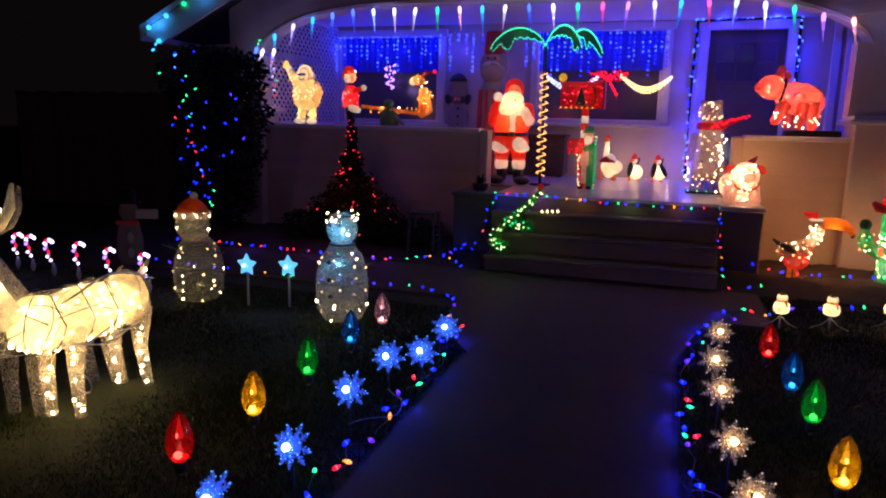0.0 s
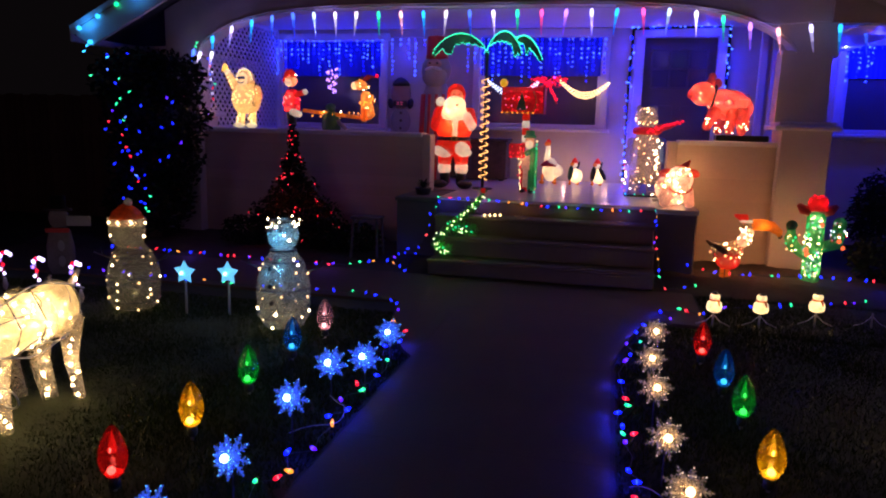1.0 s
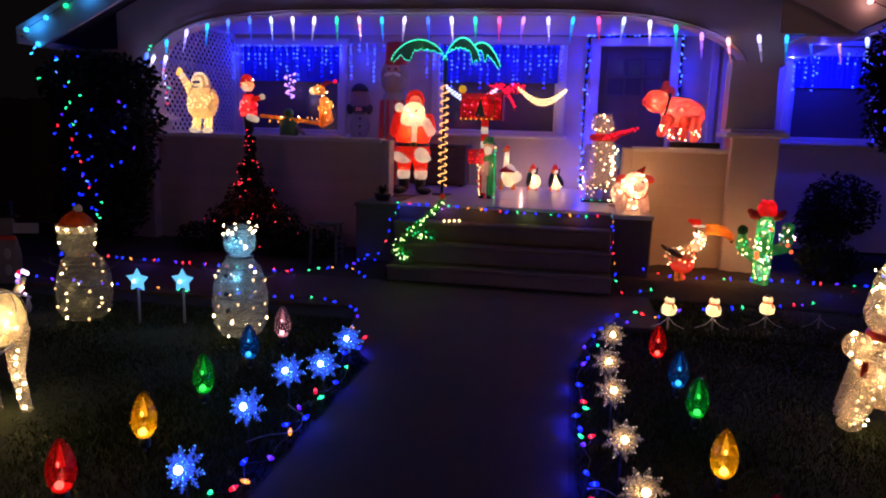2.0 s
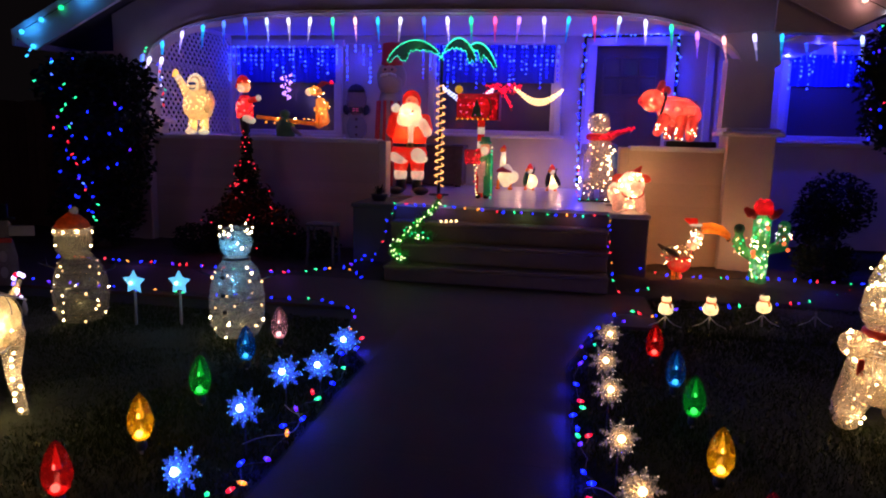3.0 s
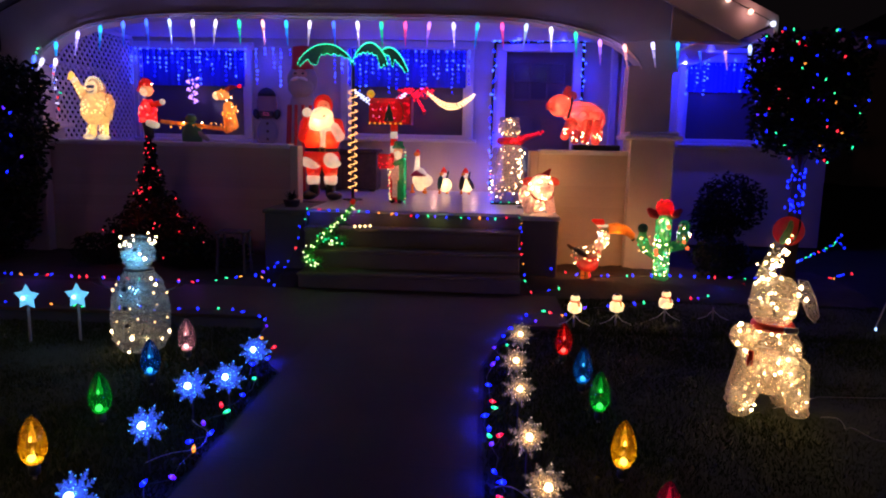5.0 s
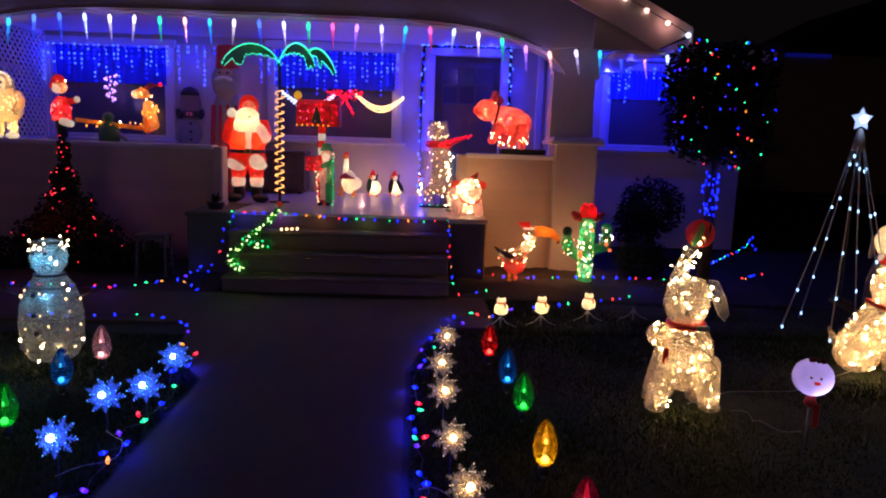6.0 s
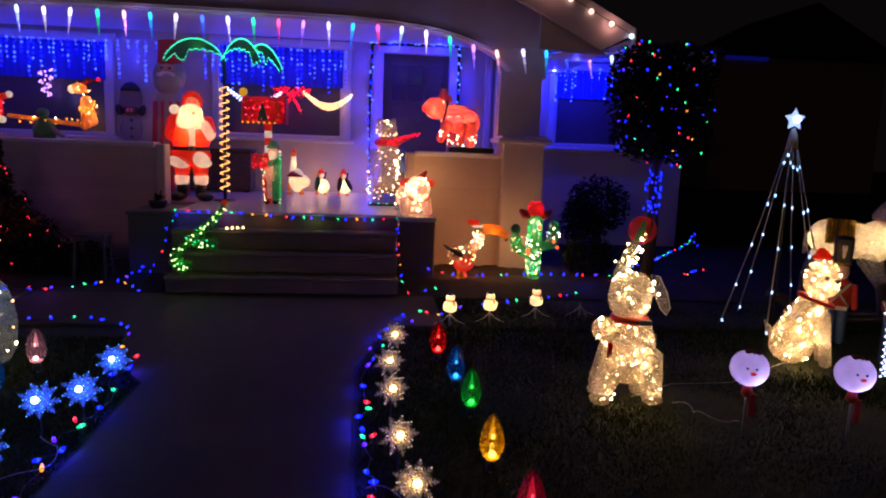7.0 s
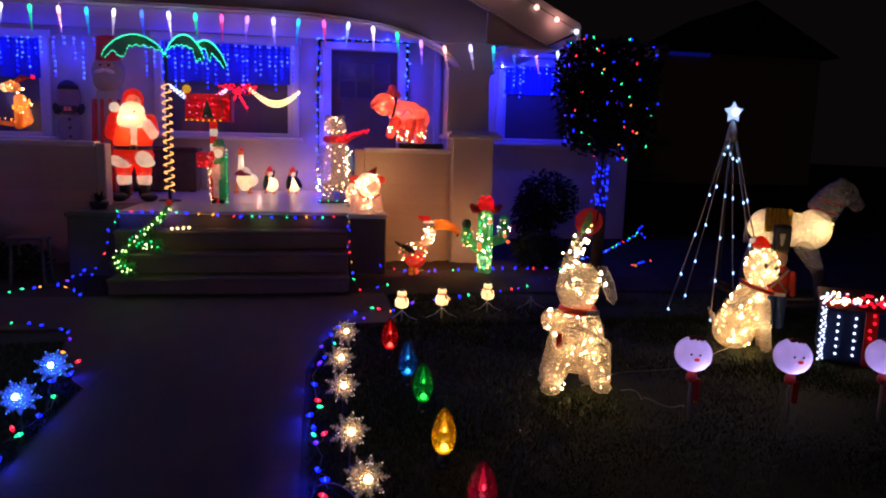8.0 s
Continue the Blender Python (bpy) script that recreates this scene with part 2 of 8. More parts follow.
            self.bead(Vector(c) + d, size * (rng.uniform(0.4, 0.85) if m == G_FIG else rng.uniform(0.7, 1.0)), G_FIGDIM if m == G_FIG and rng.random() < 0.4 else m)
        return self

    def wires_on(self, c, r, count, mats, rng, thick=0.0028, turn=None):
        """Loose arcs of bent wire hugging an ellipsoid."""
        for _ in range(count):
            u = Vector((rng.gauss(0, 1), rng.gauss(0, 1), rng.gauss(0, 1))).normalized()
            w = u.cross(Vector((rng.gauss(0, 1), rng.gauss(0, 1), rng.gauss(0, 1)))).normalized()
            a0, span = rng.uniform(0, 6.28), rng.uniform(1.5, 4.5)
            pts = []
            for k in range(13):
                t = a0 + span * k / 12
                p = u * math.cos(t) + w * math.sin(t)
                p = Vector((p.x * r[0], p.y * r[1], p.z * r[2])) * rng.uniform(1.005, 1.05)
                pts.append(Vector(c) + (turn @ p if turn else p))
            self.tube(pts, thick, rng.choice(mats), seg=4)
        return self

    def mesh(self, name):
        me = bpy.data.meshes.new(name)
        me.from_pydata([tuple(p) for p in self.v], [], self.f)
        for m in self.mats:
            me.materials.append(m)
        me.polygons.foreach_set("material_index", self.mi)
        me.polygons.foreach_set("use_smooth", self.sm)
        me.update()
        bm = bmesh.new()
        bm.from_mesh(me)
        bmesh.ops.recalc_face_normals(bm, faces=bm.faces)
        bm.to_mesh(me)
        bm.free()
        return me

    def thing(self, name, label, category, place=(0, 0, 0), rz=0.0, group="", kind=""):
        ob = new(name, self.mesh(name))
        ob.matrix_world = pose(*place, 0, 0, rz)
        return tagged(ob, label, category, group, kind)

    def part(self, name, parent, label="", place=(0, 0, 0), rot=(0, 0, 0)):
        ob = new(name, self.mesh(name))
        ob.parent = parent
        ob.matrix_basis = pose(*place, *rot)
        if label:
            ob["label"] = label
        return ob


def shared(name, mesh, parent, m, label=""):
    """A piece that shares its mesh with its fellows."""
    ob = new(name, mesh)
    ob.parent = parent
    ob.matrix_basis = m
    if label:
        ob["label"] = label
    return ob


def empty(name, label, category, place=(0, 0, 0), rz=0.0, group="", kind=""):
    ob = new(name)
    ob.empty_display_size = 0.1
    ob.matrix_world = pose(*place, 0, 0, rz)
    return tagged(ob, label, category, group, kind)


def block(name, lo, hi, mat, label="", category="", kind="structure", bev=0.01):
    s = Shape().box([(a + b) / 2 for a, b in zip(lo, hi)], [b - a for a, b in zip(lo, hi)], mat, bev)
    return s.thing(name, label, category, kind=kind)


def wall_grid(name, xs, zs, holes, y0, y1, mat, label):
    """A wall with openings that go through it. holes: (x0, x1, z0, z1)."""
    s = Shape()
    cx = sorted({*xs, *[h[0] for h in holes], *[h[1] for h in holes]})
    cz = sorted({*zs, *[h[2] for h in holes], *[h[3] for h in holes]})
    for i in range(len(cx) - 1):
        run = None
        for k in range(len(cz) - 1):
            mx, mz = (cx[i] + cx[i + 1]) / 2, (cz[k] + cz[k + 1]) / 2
            if not any(h[0] < mx < h[1] and h[2] < mz < h[3] for h in holes):
                s.box((mx, (y0 + y1) / 2, mz), (cx[i + 1] - cx[i], y1 - y0, cz[k + 1] - cz[k]), mat, 0)
    return s.thing(name, label, "wall", kind="structure")

# ---------------------------------------------------------------- ground, walks and beds
FLOOR_Z = 0.67
WALL_Y, BACK_Y = 7.65, 9.9
PATH_L, PATH_R = -1.15, 0.05

gs = Shape()
N = 60
gx = [-60 + 120 * i / N for i in range(N + 1)]
gy = [-30 + 110 * i / N for i in range(N + 1)]
gs.add([(x, y, -0.035) for y in gy for x in gx], [(j * (N + 1) + i, j * (N + 1) + i + 1, (j + 1) * (N + 1) + i + 1, (j + 1) * (N + 1) + i) for j in range(N) for i in range(N)], TURF)
gs.thing("ground", "dark soil and grass stretching away in the night", "ground", kind="structure")


def turf_sheet(name, x0, x1, y0, y1, label):
    s, step = Shape(), 0.12
    nx, ny = int((x1 - x0) / step), int((y1 - y0) / step)
    pts = []
    for j in range(ny + 1):
        for i in range(nx + 1):
            x, y = x0 + (x1 - x0) * i / nx, y0 + (y1 - y0) * j / ny
            edge = min(1, 6 * min(i / nx, 1 - i / nx, j / ny, 1 - j / ny))
            pts.append((x, y, -0.02 + edge * (0.012 + 0.022 * noise.noise(Vector((x * 1.7, y * 1.7, 3))))))
    s.add(pts, [(j * (nx + 1) + i, j * (nx + 1) + i + 1, (j + 1) * (nx + 1) + i + 1, (j + 1) * (nx + 1) + i) for j in range(ny) for i in range(nx)], TURF)
    return s.thing(name, label, "lawn", kind="structure")


turf_sheet("lawn_west", -9, PATH_L - 0.02, -1.5, 5.2, "dark lawn beside the front walk at night")
turf_sheet("lawn_east", PATH_R + 0.02, 9, -1.5, 5.2, "dark lawn beside the front walk at night")
turf_sheet("lawn_corner", 0.722, 9, 5.2, 6.26, "dark lawn running up to the porch bed")


def grass(name, patches, label):
    rng = np.random.default_rng(5)
    v, f = [], []
    for x0, x1, y0, y1, n in patches:
        x, y = rng.uniform(x0, x1, n), rng.uniform(y0, y1, n)
        keep = ~(((x > -1.15 - np.clip((y - 3.9) * 0.4, 0, 0.5)) & (x < -0.9)) | ((x < 0.06 + np.clip((y - 4.1) * 0.24, 0, 0.3)) & (x > 0)))
        x, y = x[keep], y[keep]
        n = len(x)
        h, a = rng.uniform(0.0, 0.011, n), rng.uniform(0, 6.28, n)
        lx, ly = rng.normal(0, 0.014, n), rng.normal(0, 0.014, n)
        w = rng.uniform(0.0022, 0.0042, n)
        o = len(v)
        dx, dy = np.cos(a) * w, np.sin(a) * w
        pts = np.empty((n, 3, 3))
        pts[:, 0] = np.c_[x - dx, y - dy, np.full(n, -0.025)]
        pts[:, 1] = np.c_[x + dx, y + dy, np.full(n, -0.025)]
        pts[:, 2] = np.c_[x + lx, y + ly, h]
        v += pts.reshape(-1, 3).tolist()
        f += [(o + 3 * i, o + 3 * i + 1, o + 3 * i + 2) for i in range(n)]
    me = bpy.data.meshes.new(name)
    me.from_pydata(v, [], f)
    me.materials.append(GRASS)
    return tagged(new(name, me), label, "grass", kind="stuff")


grass("grass", [(-5.5, PATH_L - 0.03, 1.2, 4.9, 110000), (PATH_R + 0.03, 5.5, 1.4, 5.15, 120000), (0.74, 5.5, 5.1, 6.24, 30000)], "short dark green grass blades of the lawn")

# front walk: poured slabs with joints
walk_base = block("path", (PATH_L - 0.02, -2, -0.033), (PATH_R + 0.02, 5.2, -0.02), SOIL, "dark concrete front walk between two lawns", "path")


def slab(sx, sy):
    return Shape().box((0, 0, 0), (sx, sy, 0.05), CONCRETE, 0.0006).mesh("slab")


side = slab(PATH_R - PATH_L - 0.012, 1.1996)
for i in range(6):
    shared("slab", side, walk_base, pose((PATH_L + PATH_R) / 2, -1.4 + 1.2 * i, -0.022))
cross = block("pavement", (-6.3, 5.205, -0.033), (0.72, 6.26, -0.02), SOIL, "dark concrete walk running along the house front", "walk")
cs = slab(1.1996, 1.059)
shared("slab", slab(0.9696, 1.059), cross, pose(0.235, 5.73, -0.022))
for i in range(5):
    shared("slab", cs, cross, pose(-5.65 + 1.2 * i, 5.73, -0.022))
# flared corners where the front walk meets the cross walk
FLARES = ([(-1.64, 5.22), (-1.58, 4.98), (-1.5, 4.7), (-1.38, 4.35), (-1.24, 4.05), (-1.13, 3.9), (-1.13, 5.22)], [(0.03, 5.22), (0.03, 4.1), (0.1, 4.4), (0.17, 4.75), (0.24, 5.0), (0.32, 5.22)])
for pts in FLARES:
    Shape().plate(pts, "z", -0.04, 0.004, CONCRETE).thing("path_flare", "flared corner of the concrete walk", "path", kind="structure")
for name, x0, x1 in (("bed_west", -6.3, -1.725), ("bed_east", 0.405, 3.6)):
    s = Shape()
    nx, ny = 40, 14
    s.add([(x0 + (x1 - x0) * i / nx, 6.27 + 1.37 * j / ny, -0.01 + (0.07 * min(1, j / 4)) + 0.03 * noise.noise(Vector((i * 0.7, j * 0.7, 9)))) for j in range(ny + 1) for i in range(nx + 1)],
          [(j * (nx + 1) + i, j * (nx + 1) + i + 1, (j + 1) * (nx + 1) + i + 1, (j + 1) * (nx + 1) + i) for j in range(ny) for i in range(nx)], SOIL)
    s.thing(name, "raised soil bed along the porch wall", "garden bed", kind="structure")

# ---------------------------------------------------------------- porch, steps and house front
block("floor", (-5.16, WALL_Y + 0.165, 0.3), (1.57, BACK_Y, FLOOR_Z), PORCHFLOOR, "pale painted concrete porch floor", "porch floor", bev=0.0)
block("floor_apron_base", (-1.735, 6.96, 0.0), (0.415, WALL_Y + 0.164, FLOOR_Z - 0.03), STEP, "grey concrete base under the porch edge", "porch floor", bev=0.004)
block("floor_apron", (-1.735, 6.95, FLOOR_Z - 0.03), (0.415, WALL_Y + 0.164, FLOOR_Z), PORCHFLOOR, "pale painted porch edge above the steps", "porch floor", bev=0.012)
stairs = empty("front_steps", "grey concrete front steps up to the porch", "steps", (0, 0, 0), kind="structure")
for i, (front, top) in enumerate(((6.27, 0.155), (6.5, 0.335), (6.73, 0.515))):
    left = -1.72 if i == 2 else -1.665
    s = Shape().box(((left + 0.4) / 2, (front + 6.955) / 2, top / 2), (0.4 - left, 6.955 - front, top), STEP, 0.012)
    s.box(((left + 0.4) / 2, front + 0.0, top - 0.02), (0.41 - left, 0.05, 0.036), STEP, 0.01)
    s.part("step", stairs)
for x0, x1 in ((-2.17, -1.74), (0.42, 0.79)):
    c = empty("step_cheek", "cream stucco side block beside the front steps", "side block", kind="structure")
    Shape().box(((x0 + x1) / 2, 7.27, 0.31), (x1 - x0, 0.75, 0.62), DARK_GREY, 0.012).part("block", c)
    # left cap dark grey, right cap pale
    Shape().box(((x0 + x1) / 2, 7.27, 0.64), (x1 - x0 + 0.03, 0.8, 0.045), DARK_GREY if x0 < -1 else PORCHFLOOR, 0.012).part("cap", c)


def siding_wall(name, x0, x1, y, z0, z1, label):
    """A low wall clad in boards, with a cap."""
    w = empty(name, label, "wall", kind="structure")
    Shape().box(((x0 + x1) / 2, y + 0.09, (z0 + z1) / 2), (x1 - x0, 0.14, z1 - z0), SIDING, 0.0).part("core", w)
    n = round((z1 - z0) / 0.115)
    h = (z1 - z0) / n
    s = Shape()
    a, b = x0, x1
    s.add([(a, 0.022, 0), (b, 0.022, 0), (b, 0.0, 0), (a, 0.0, 0), (a, 0.022, h), (b, 0.022, h), (b, 0.014, h), (a, 0.014, h)],
          [(0, 1, 2, 3), (3, 2, 6, 7), (4, 7, 6, 5), (0, 4, 5, 1), (0, 3, 7, 4), (1, 5, 6, 2)], SIDING, False)
    me = s.mesh("board")
    for i in range(n):
        shared("board", me, w, pose(0, y - 0.003, z0 + i * h))
    Shape().box(((x0 + x1) / 2, y + 0.08, z1 + 0.012), (x1 - x0, 0.24, 0.05), TRIM, 0.01).part("cap", w)
    return w


siding_wall("porch_wall_west", -5.05, -2.11, WALL_Y, 0.0, 1.27, "low porch wall of cream painted boards")
siding_wall("porch_wall_east", 0.62, 1.58, WALL_Y, 0.0, 1.27, "low porch wall of cream painted boards")
block("porch_wall_end_west", (-2.11, WALL_Y - 0.02, 0.0), (-2.015, WALL_Y + 0.2, 1.29), SIDING, "end post of the low porch wall", "post")
block("porch_wall_end_east", (0.52, WALL_Y - 0.02, 0.0), (0.62, WALL_Y + 0.2, 1.29), SIDING, "end post of the low porch wall", "post")


def porch_column(x):
    c = empty("porch_column", "cream tapered porch column on a square pier", "column", kind="structure")
    y = WALL_Y + 0.1
    Shape().box((x, y, 0.72), (0.46, 0.44, 1.44), STUCCO, 0.01).part("pier", c)
    s = Shape().box((x, y, 1.455), (0.6, 0.56, 0.05), TRIM, 0.012)
    s.box((x, y, 1.495), (0.52, 0.48, 0.04), TRIM, 0.012)
    s.part("cap", c)
    a, b = 0.235, 0.225
    s = Shape()
    s.loft([[(x - 0.05 + sx * k, y + sy * 0.125, z) for sx, sy in ((-1, -1), (1, -1), (1, 1), (-1, 1))] for z, k in ((1.51, a), (2.2, b))], STUCCO, smooth=False)
    s.part("shaft", c)


porch_column(1.8)
porch_column(-5.08)

# front wall above the arched porch opening
PEAK_X, EAVE_Z, SLOPE = -1.68, 2.4, 0.5


def arch_z(x):
    """Underside of the flattened arch."""
    u = abs(x + 1.62) / 3.27
    return 2.14 + 0.525 * max(0.0, 1 - u ** 4.6) ** 0.62


s = Shape()
xs = [-4.89 + 6.54 * (0.5 - 0.5 * math.cos(math.pi * i / 48)) for i in range(49)]
outline = [(-5.32, 2.14), *[(x, arch_z(x)) for x in xs], (2.03, 2.14)]
outline += [(2.03, 2.78), (PEAK_X, 4.45), (-5.32, 2.66)]
front, rear = [(x, WALL_Y - 0.02, z) for x, z in outline], [(x, WALL_Y + 0.22, z) for x, z in outline]
n = len(outline)
s.add(front + rear, [(i, (i + 1) % n, n + (i + 1) % n, n + i) for i in range(n)], STUCCO, False)
top = [(x, 2.66 + (min(x, PEAK_X) - (-5.32)) / (PEAK_X + 5.32) * 1.79 if x < PEAK_X else 2.78 + (2.03 - x) / (2.03 - PEAK_X) * 1.67) for x, _ in outline[:-3]]
for yy in (WALL_Y - 0.02, WALL_Y + 0.22):
    a = [(x, yy, z) for x, z in outline[:-3]]
    b = [(x, yy, z) for x, z in top]
    k = len(a)
    s.add(a + b, [(i, i + 1, k + i + 1, k + i) for i in range(k - 1)], STUCCO, False)
s.thing("wall_gable", "cream stucco gable wall over the arched porch opening", "wall", kind="structure")
# pale moulding along the arch
s = Shape()
s.tube([(x, WALL_Y - 0.022, arch_z(x) + 0.03) for x in xs], 0.014, STUCCO, seg=6)
s.thing("trim_arch", "pale moulding along the porch arch", "trim", kind="structure")

# roof: two slopes with rake boards
ROOF_L, ROOF_R, ROOF_FRONT, ROOF_BACK = -6.1, 2.75, 7.0, 14.0
roof = empty("roof", "dark shingled gable roof over the porch", "roof", kind="structure")
# the western slope comes down lower
LOW = {ROOF_L: EAVE_Z - 0.21, ROOF_R: EAVE_Z}
PX = (ROOF_L + ROOF_R) / 2 + 0.21
PEAK_Z = EAVE_Z + SLOPE * (ROOF_R - PX) + 0.1
for ex in (ROOF_L, ROOF_R):
    ez = LOW[ex]
    Shape().loft([[(ex, y, ez + 0.1), (PX, y, PEAK_Z), (PX, y, PEAK_Z + 0.1), (ex, y, ez + 0.2)] for y in (ROOF_FRONT + 0.03, ROOF_BACK)], ROOF, False).part("slope", roof)
    s = Shape()
    d = 0.22
    cut, drop = (0.28, 0.36) if ex < 0 else (0.34, 0.4)
    inward = 1 if ex < 0 else -1
    s.loft([[(ex + inward * cut, y, ez + 0.21 + 0.5 * cut - drop), (PX, y, PEAK_Z + 0.12 - drop), (PX, y, PEAK_Z + 0.12), (ex, y, ez + 0.21), (ex + 0.001, y, ez + 0.16)] for y in (ROOF_FRONT - 0.02, ROOF_FRONT + 0.025)], TRIM, False)
    s.part("rake_board", roof, "pale painted rake board")
    if ex > 0:
        foot = [(1.78, 2.37), (2.46, 2.36), (ex - cut - 0.02, 2.4), (1.78, ez + 0.21 + 0.5 * (ex - 1.78) - drop - 0.003)]
        Shape().plate(foot, "y", ROOF_FRONT - 0.005, ROOF_FRONT + 0.022, STUCCO).part("eave_return", roof, "boxed end of the eave")
        Shape().box((2.24, (ROOF_FRONT + WALL_Y) / 2, 2.352), (0.46, WALL_Y - ROOF_FRONT - 0.06, 0.014), TRIM, 0.003).part("eave_return", roof)
    Shape().box((ex, (ROOF_FRONT + ROOF_BACK) / 2, ez + 0.12), (0.04, ROOF_BACK - ROOF_FRONT, 0.16), TRIM, 0.006).part("fascia", roof)
    Shape().box(((ex + (2.03 if ex > 0 else -5.3)) / 2, (WALL_Y + ROOF_BACK) / 2, ez + 0.045), (abs(ex - (2.03 if ex > 0 else -5.3)) - 0.05, ROOF_BACK - WALL_Y, 0.03), TRIM, 0.004).part("soffit", roof)

# house walls behind the porch
W1, W2 = (-4.9, -3.36, 1.34, 2.57), (-1.9, -0.24, 1.4, 2.62)
DOOR = (0.3, 1.21, FLOOR_Z, 2.6)
W3 = (2.74, 3.75, 1.42, 2.5)
wall_grid("wall_north", (-5.3, 4.7), (0.0, 2.78), [W1, W2, DOOR, W3], BACK_Y, BACK_Y + 0.16, STUCCO, "pale painted house wall behind the porch")
block("wall_east", (4.55, BACK_Y + 0.16, 0), (4.7, 16, 2.78), STUCCO, "side wall of the house in the dark", "wall")
block("wall_west", (-5.3, WALL_Y + 0.35, 0.0), (-5.16, 16, 1.25), STUCCO, "low side wall of the house", "wall")
block("wall_inner", (-5.0, 11.2, 0.0), (4.5, 11.3, 2.78), CURTAIN, "dark room wall inside the house", "wall")
block("ceiling", (-5.3, WALL_Y + 0.22, 2.73), (2.03, BACK_Y, 2.78), TRIM, "pale painted porch ceiling boards", "ceiling")
block("eave_east", (2.03, BACK_Y - 0.4, 2.62), (4.9, 16, 2.78), TRIM, "boxed eave of the house side wing", "eave")
block("roof_east", (2.8, BACK_Y - 0.45, 2.781), (5.0, 16, 2.86), ROOF, "dark flat roof edge of the side wing", "roof")


def window(name, hole, label, mullion=False):
    x0, x1, z0, z1 = hole
    w = empty(name, label, "window", kind="structure")
    t = 0.1
    for c, sz in ((((x0 + x1) / 2, 0, z1 + t / 2), (x1 - x0 + 2 * t + 0.06, 0.05, t)), ((x0 - t / 2, 0, (z0 + z1) / 2), (t, 0.05, z1 - z0)), ((x1 + t / 2, 0, (z0 + z1) / 2), (t, 0.05, z1 - z0))):
        Shape().box((c[0], BACK_Y - 0.024, c[2]), sz, TRIM, 0.008).part("casing", w)
    Shape().box(((x0 + x1) / 2, BACK_Y - 0.05, z0 - 0.03), (x1 - x0 + 0.3, 0.12, 0.05), TRIM, 0.01).part("sill", w)
    s = Shape()
    for c, sz in ((((x0 + x1) / 2, z1 - 0.025), (x1 - x0, 0.05)), (((x0 + x1) / 2, z0 + 0.025), (x1 - x0, 0.05)), ((x0 + 0.025, (z0 + z1) / 2), (0.05, z1 - z0 - 0.1)), ((x1 - 0.025, (z0 + z1) / 2), (0.05, z1 - z0 - 0.1))):
        s.box((c[0], BACK_Y + 0.05, c[1]), (sz[0], 0.04, sz[1]), TRIM, 0.005)
    if mullion:
        s.box(((x0 + x1) / 2, BACK_Y + 0.05, (z0 + z1) / 2), (x1 - x0 - 0.1, 0.036, 0.04), TRIM, 0.005)
    s.part("sash", w)
    Shape().box(((x0 + x1) / 2, BACK_Y + 0.06, (z0 + z1) / 2), (x1 - x0 - 0.08, 0.008, z1 - z0 - 0.08), GLASS, 0.0).part("pane", w)
    return w


def valance(hole, drop):
    """A wavy blue sheet across a window top, added as the drop lights' glow."""
    x0, x1, z0, z1 = hole
    s, n = Shape(), 60
    top = [(x0 + 0.01 + (x1 - x0 - 0.02) * i / n, BACK_Y + 0.024 + 0.008 * math.sin(i * 1.7), 0) for i in range(n + 1)]
    s.add([(x, y, z1 - 0.004) for x, y, _ in top] + [(x, y * 1.0, z1 - drop) for x, y, _ in top], [(i, i + 1, n + 2 + i, n + 1 + i) for i in range(n)], GLOW_SHEET)
    return s.thing("valance", "blue sheet over the window top, coloured as the lights' glow", "valance")


valance(W1, 0.5), valance(W2, 0.52), valance(W3, 0.4)
window("window_1", W1, "wide porch window with pale casing and dark glass")
window("window_2", W2, "wide porch window with pale casing and dark glass")
window("window_3", W3, "dark window washed in blue light")
block("trim_belt", (2.1, BACK_Y - 0.03, 1.33), (4.7, BACK_Y, 1.38), TRIM, "pale belt board along the side wing", "trim")

door = empty("door_1", "dark panelled front door with six small panes", "door", kind="structure")
x0, x1, z0, z1 = DOOR
s = Shape().box(((x0 + x1) / 2, BACK_Y + 0.07, (z0 + z1) / 2), (x1 - x0, 0.045, z1 - z0), DOORPAINT, 0.004)
s.part("leaf", door)
for cz, hh in ((1.02, 0.5), (1.55, 0.36)):
    for k in (-1, 1):
        Shape().box(((x0 + x1) / 2 + k * 0.2, BACK_Y + 0.045, cz), (0.3, 0.02, hh), DOORPAINT, 0.009).part("panel", door)
for r in range(2):
    for k in range(3):
        cx, cz = (x0 + x1) / 2 + (k - 1) * 0.235, 2.08 + r * 0.25
        Shape().box((cx, BACK_Y + 0.043, cz), (0.2, 0.012, 0.215), GLASS, 0.003).part("pane", door)
for cz in (1.955, 2.205, 2.455):
    Shape().box(((x0 + x1) / 2, BACK_Y + 0.04, cz), (0.72, 0.022, 0.03), DOORPAINT, 0.004).part("glazing_bar", door)
for k in (-1.5, -0.5, 0.5, 1.5):
    Shape().box(((x0 + x1) / 2 + k * 0.235, BACK_Y + 0.04, 2.205), (0.03, 0.02, 0.47), DOORPAINT, 0.004).part("glazing_bar", door)
Shape().ball((x0 + 0.07, BACK_Y + 0.01, 1.62), 0.03, DARKMETAL).part("knob", door)
for c, sz in ((((x0 + x1) / 2, z1 + 0.06), (x1 - x0 + 0.28, 0.12)), ((x0 - 0.06, (z0 + z1) / 2), (0.12, z1 - z0)), ((x1 + 0.06, (z0 + z1) / 2), (0.12, z1 - z0))):
    Shape().box((c[0], BACK_Y - 0.024, c[1]), (sz[0], 0.05, sz[1]), TRIM, 0.008).part("casing", door)
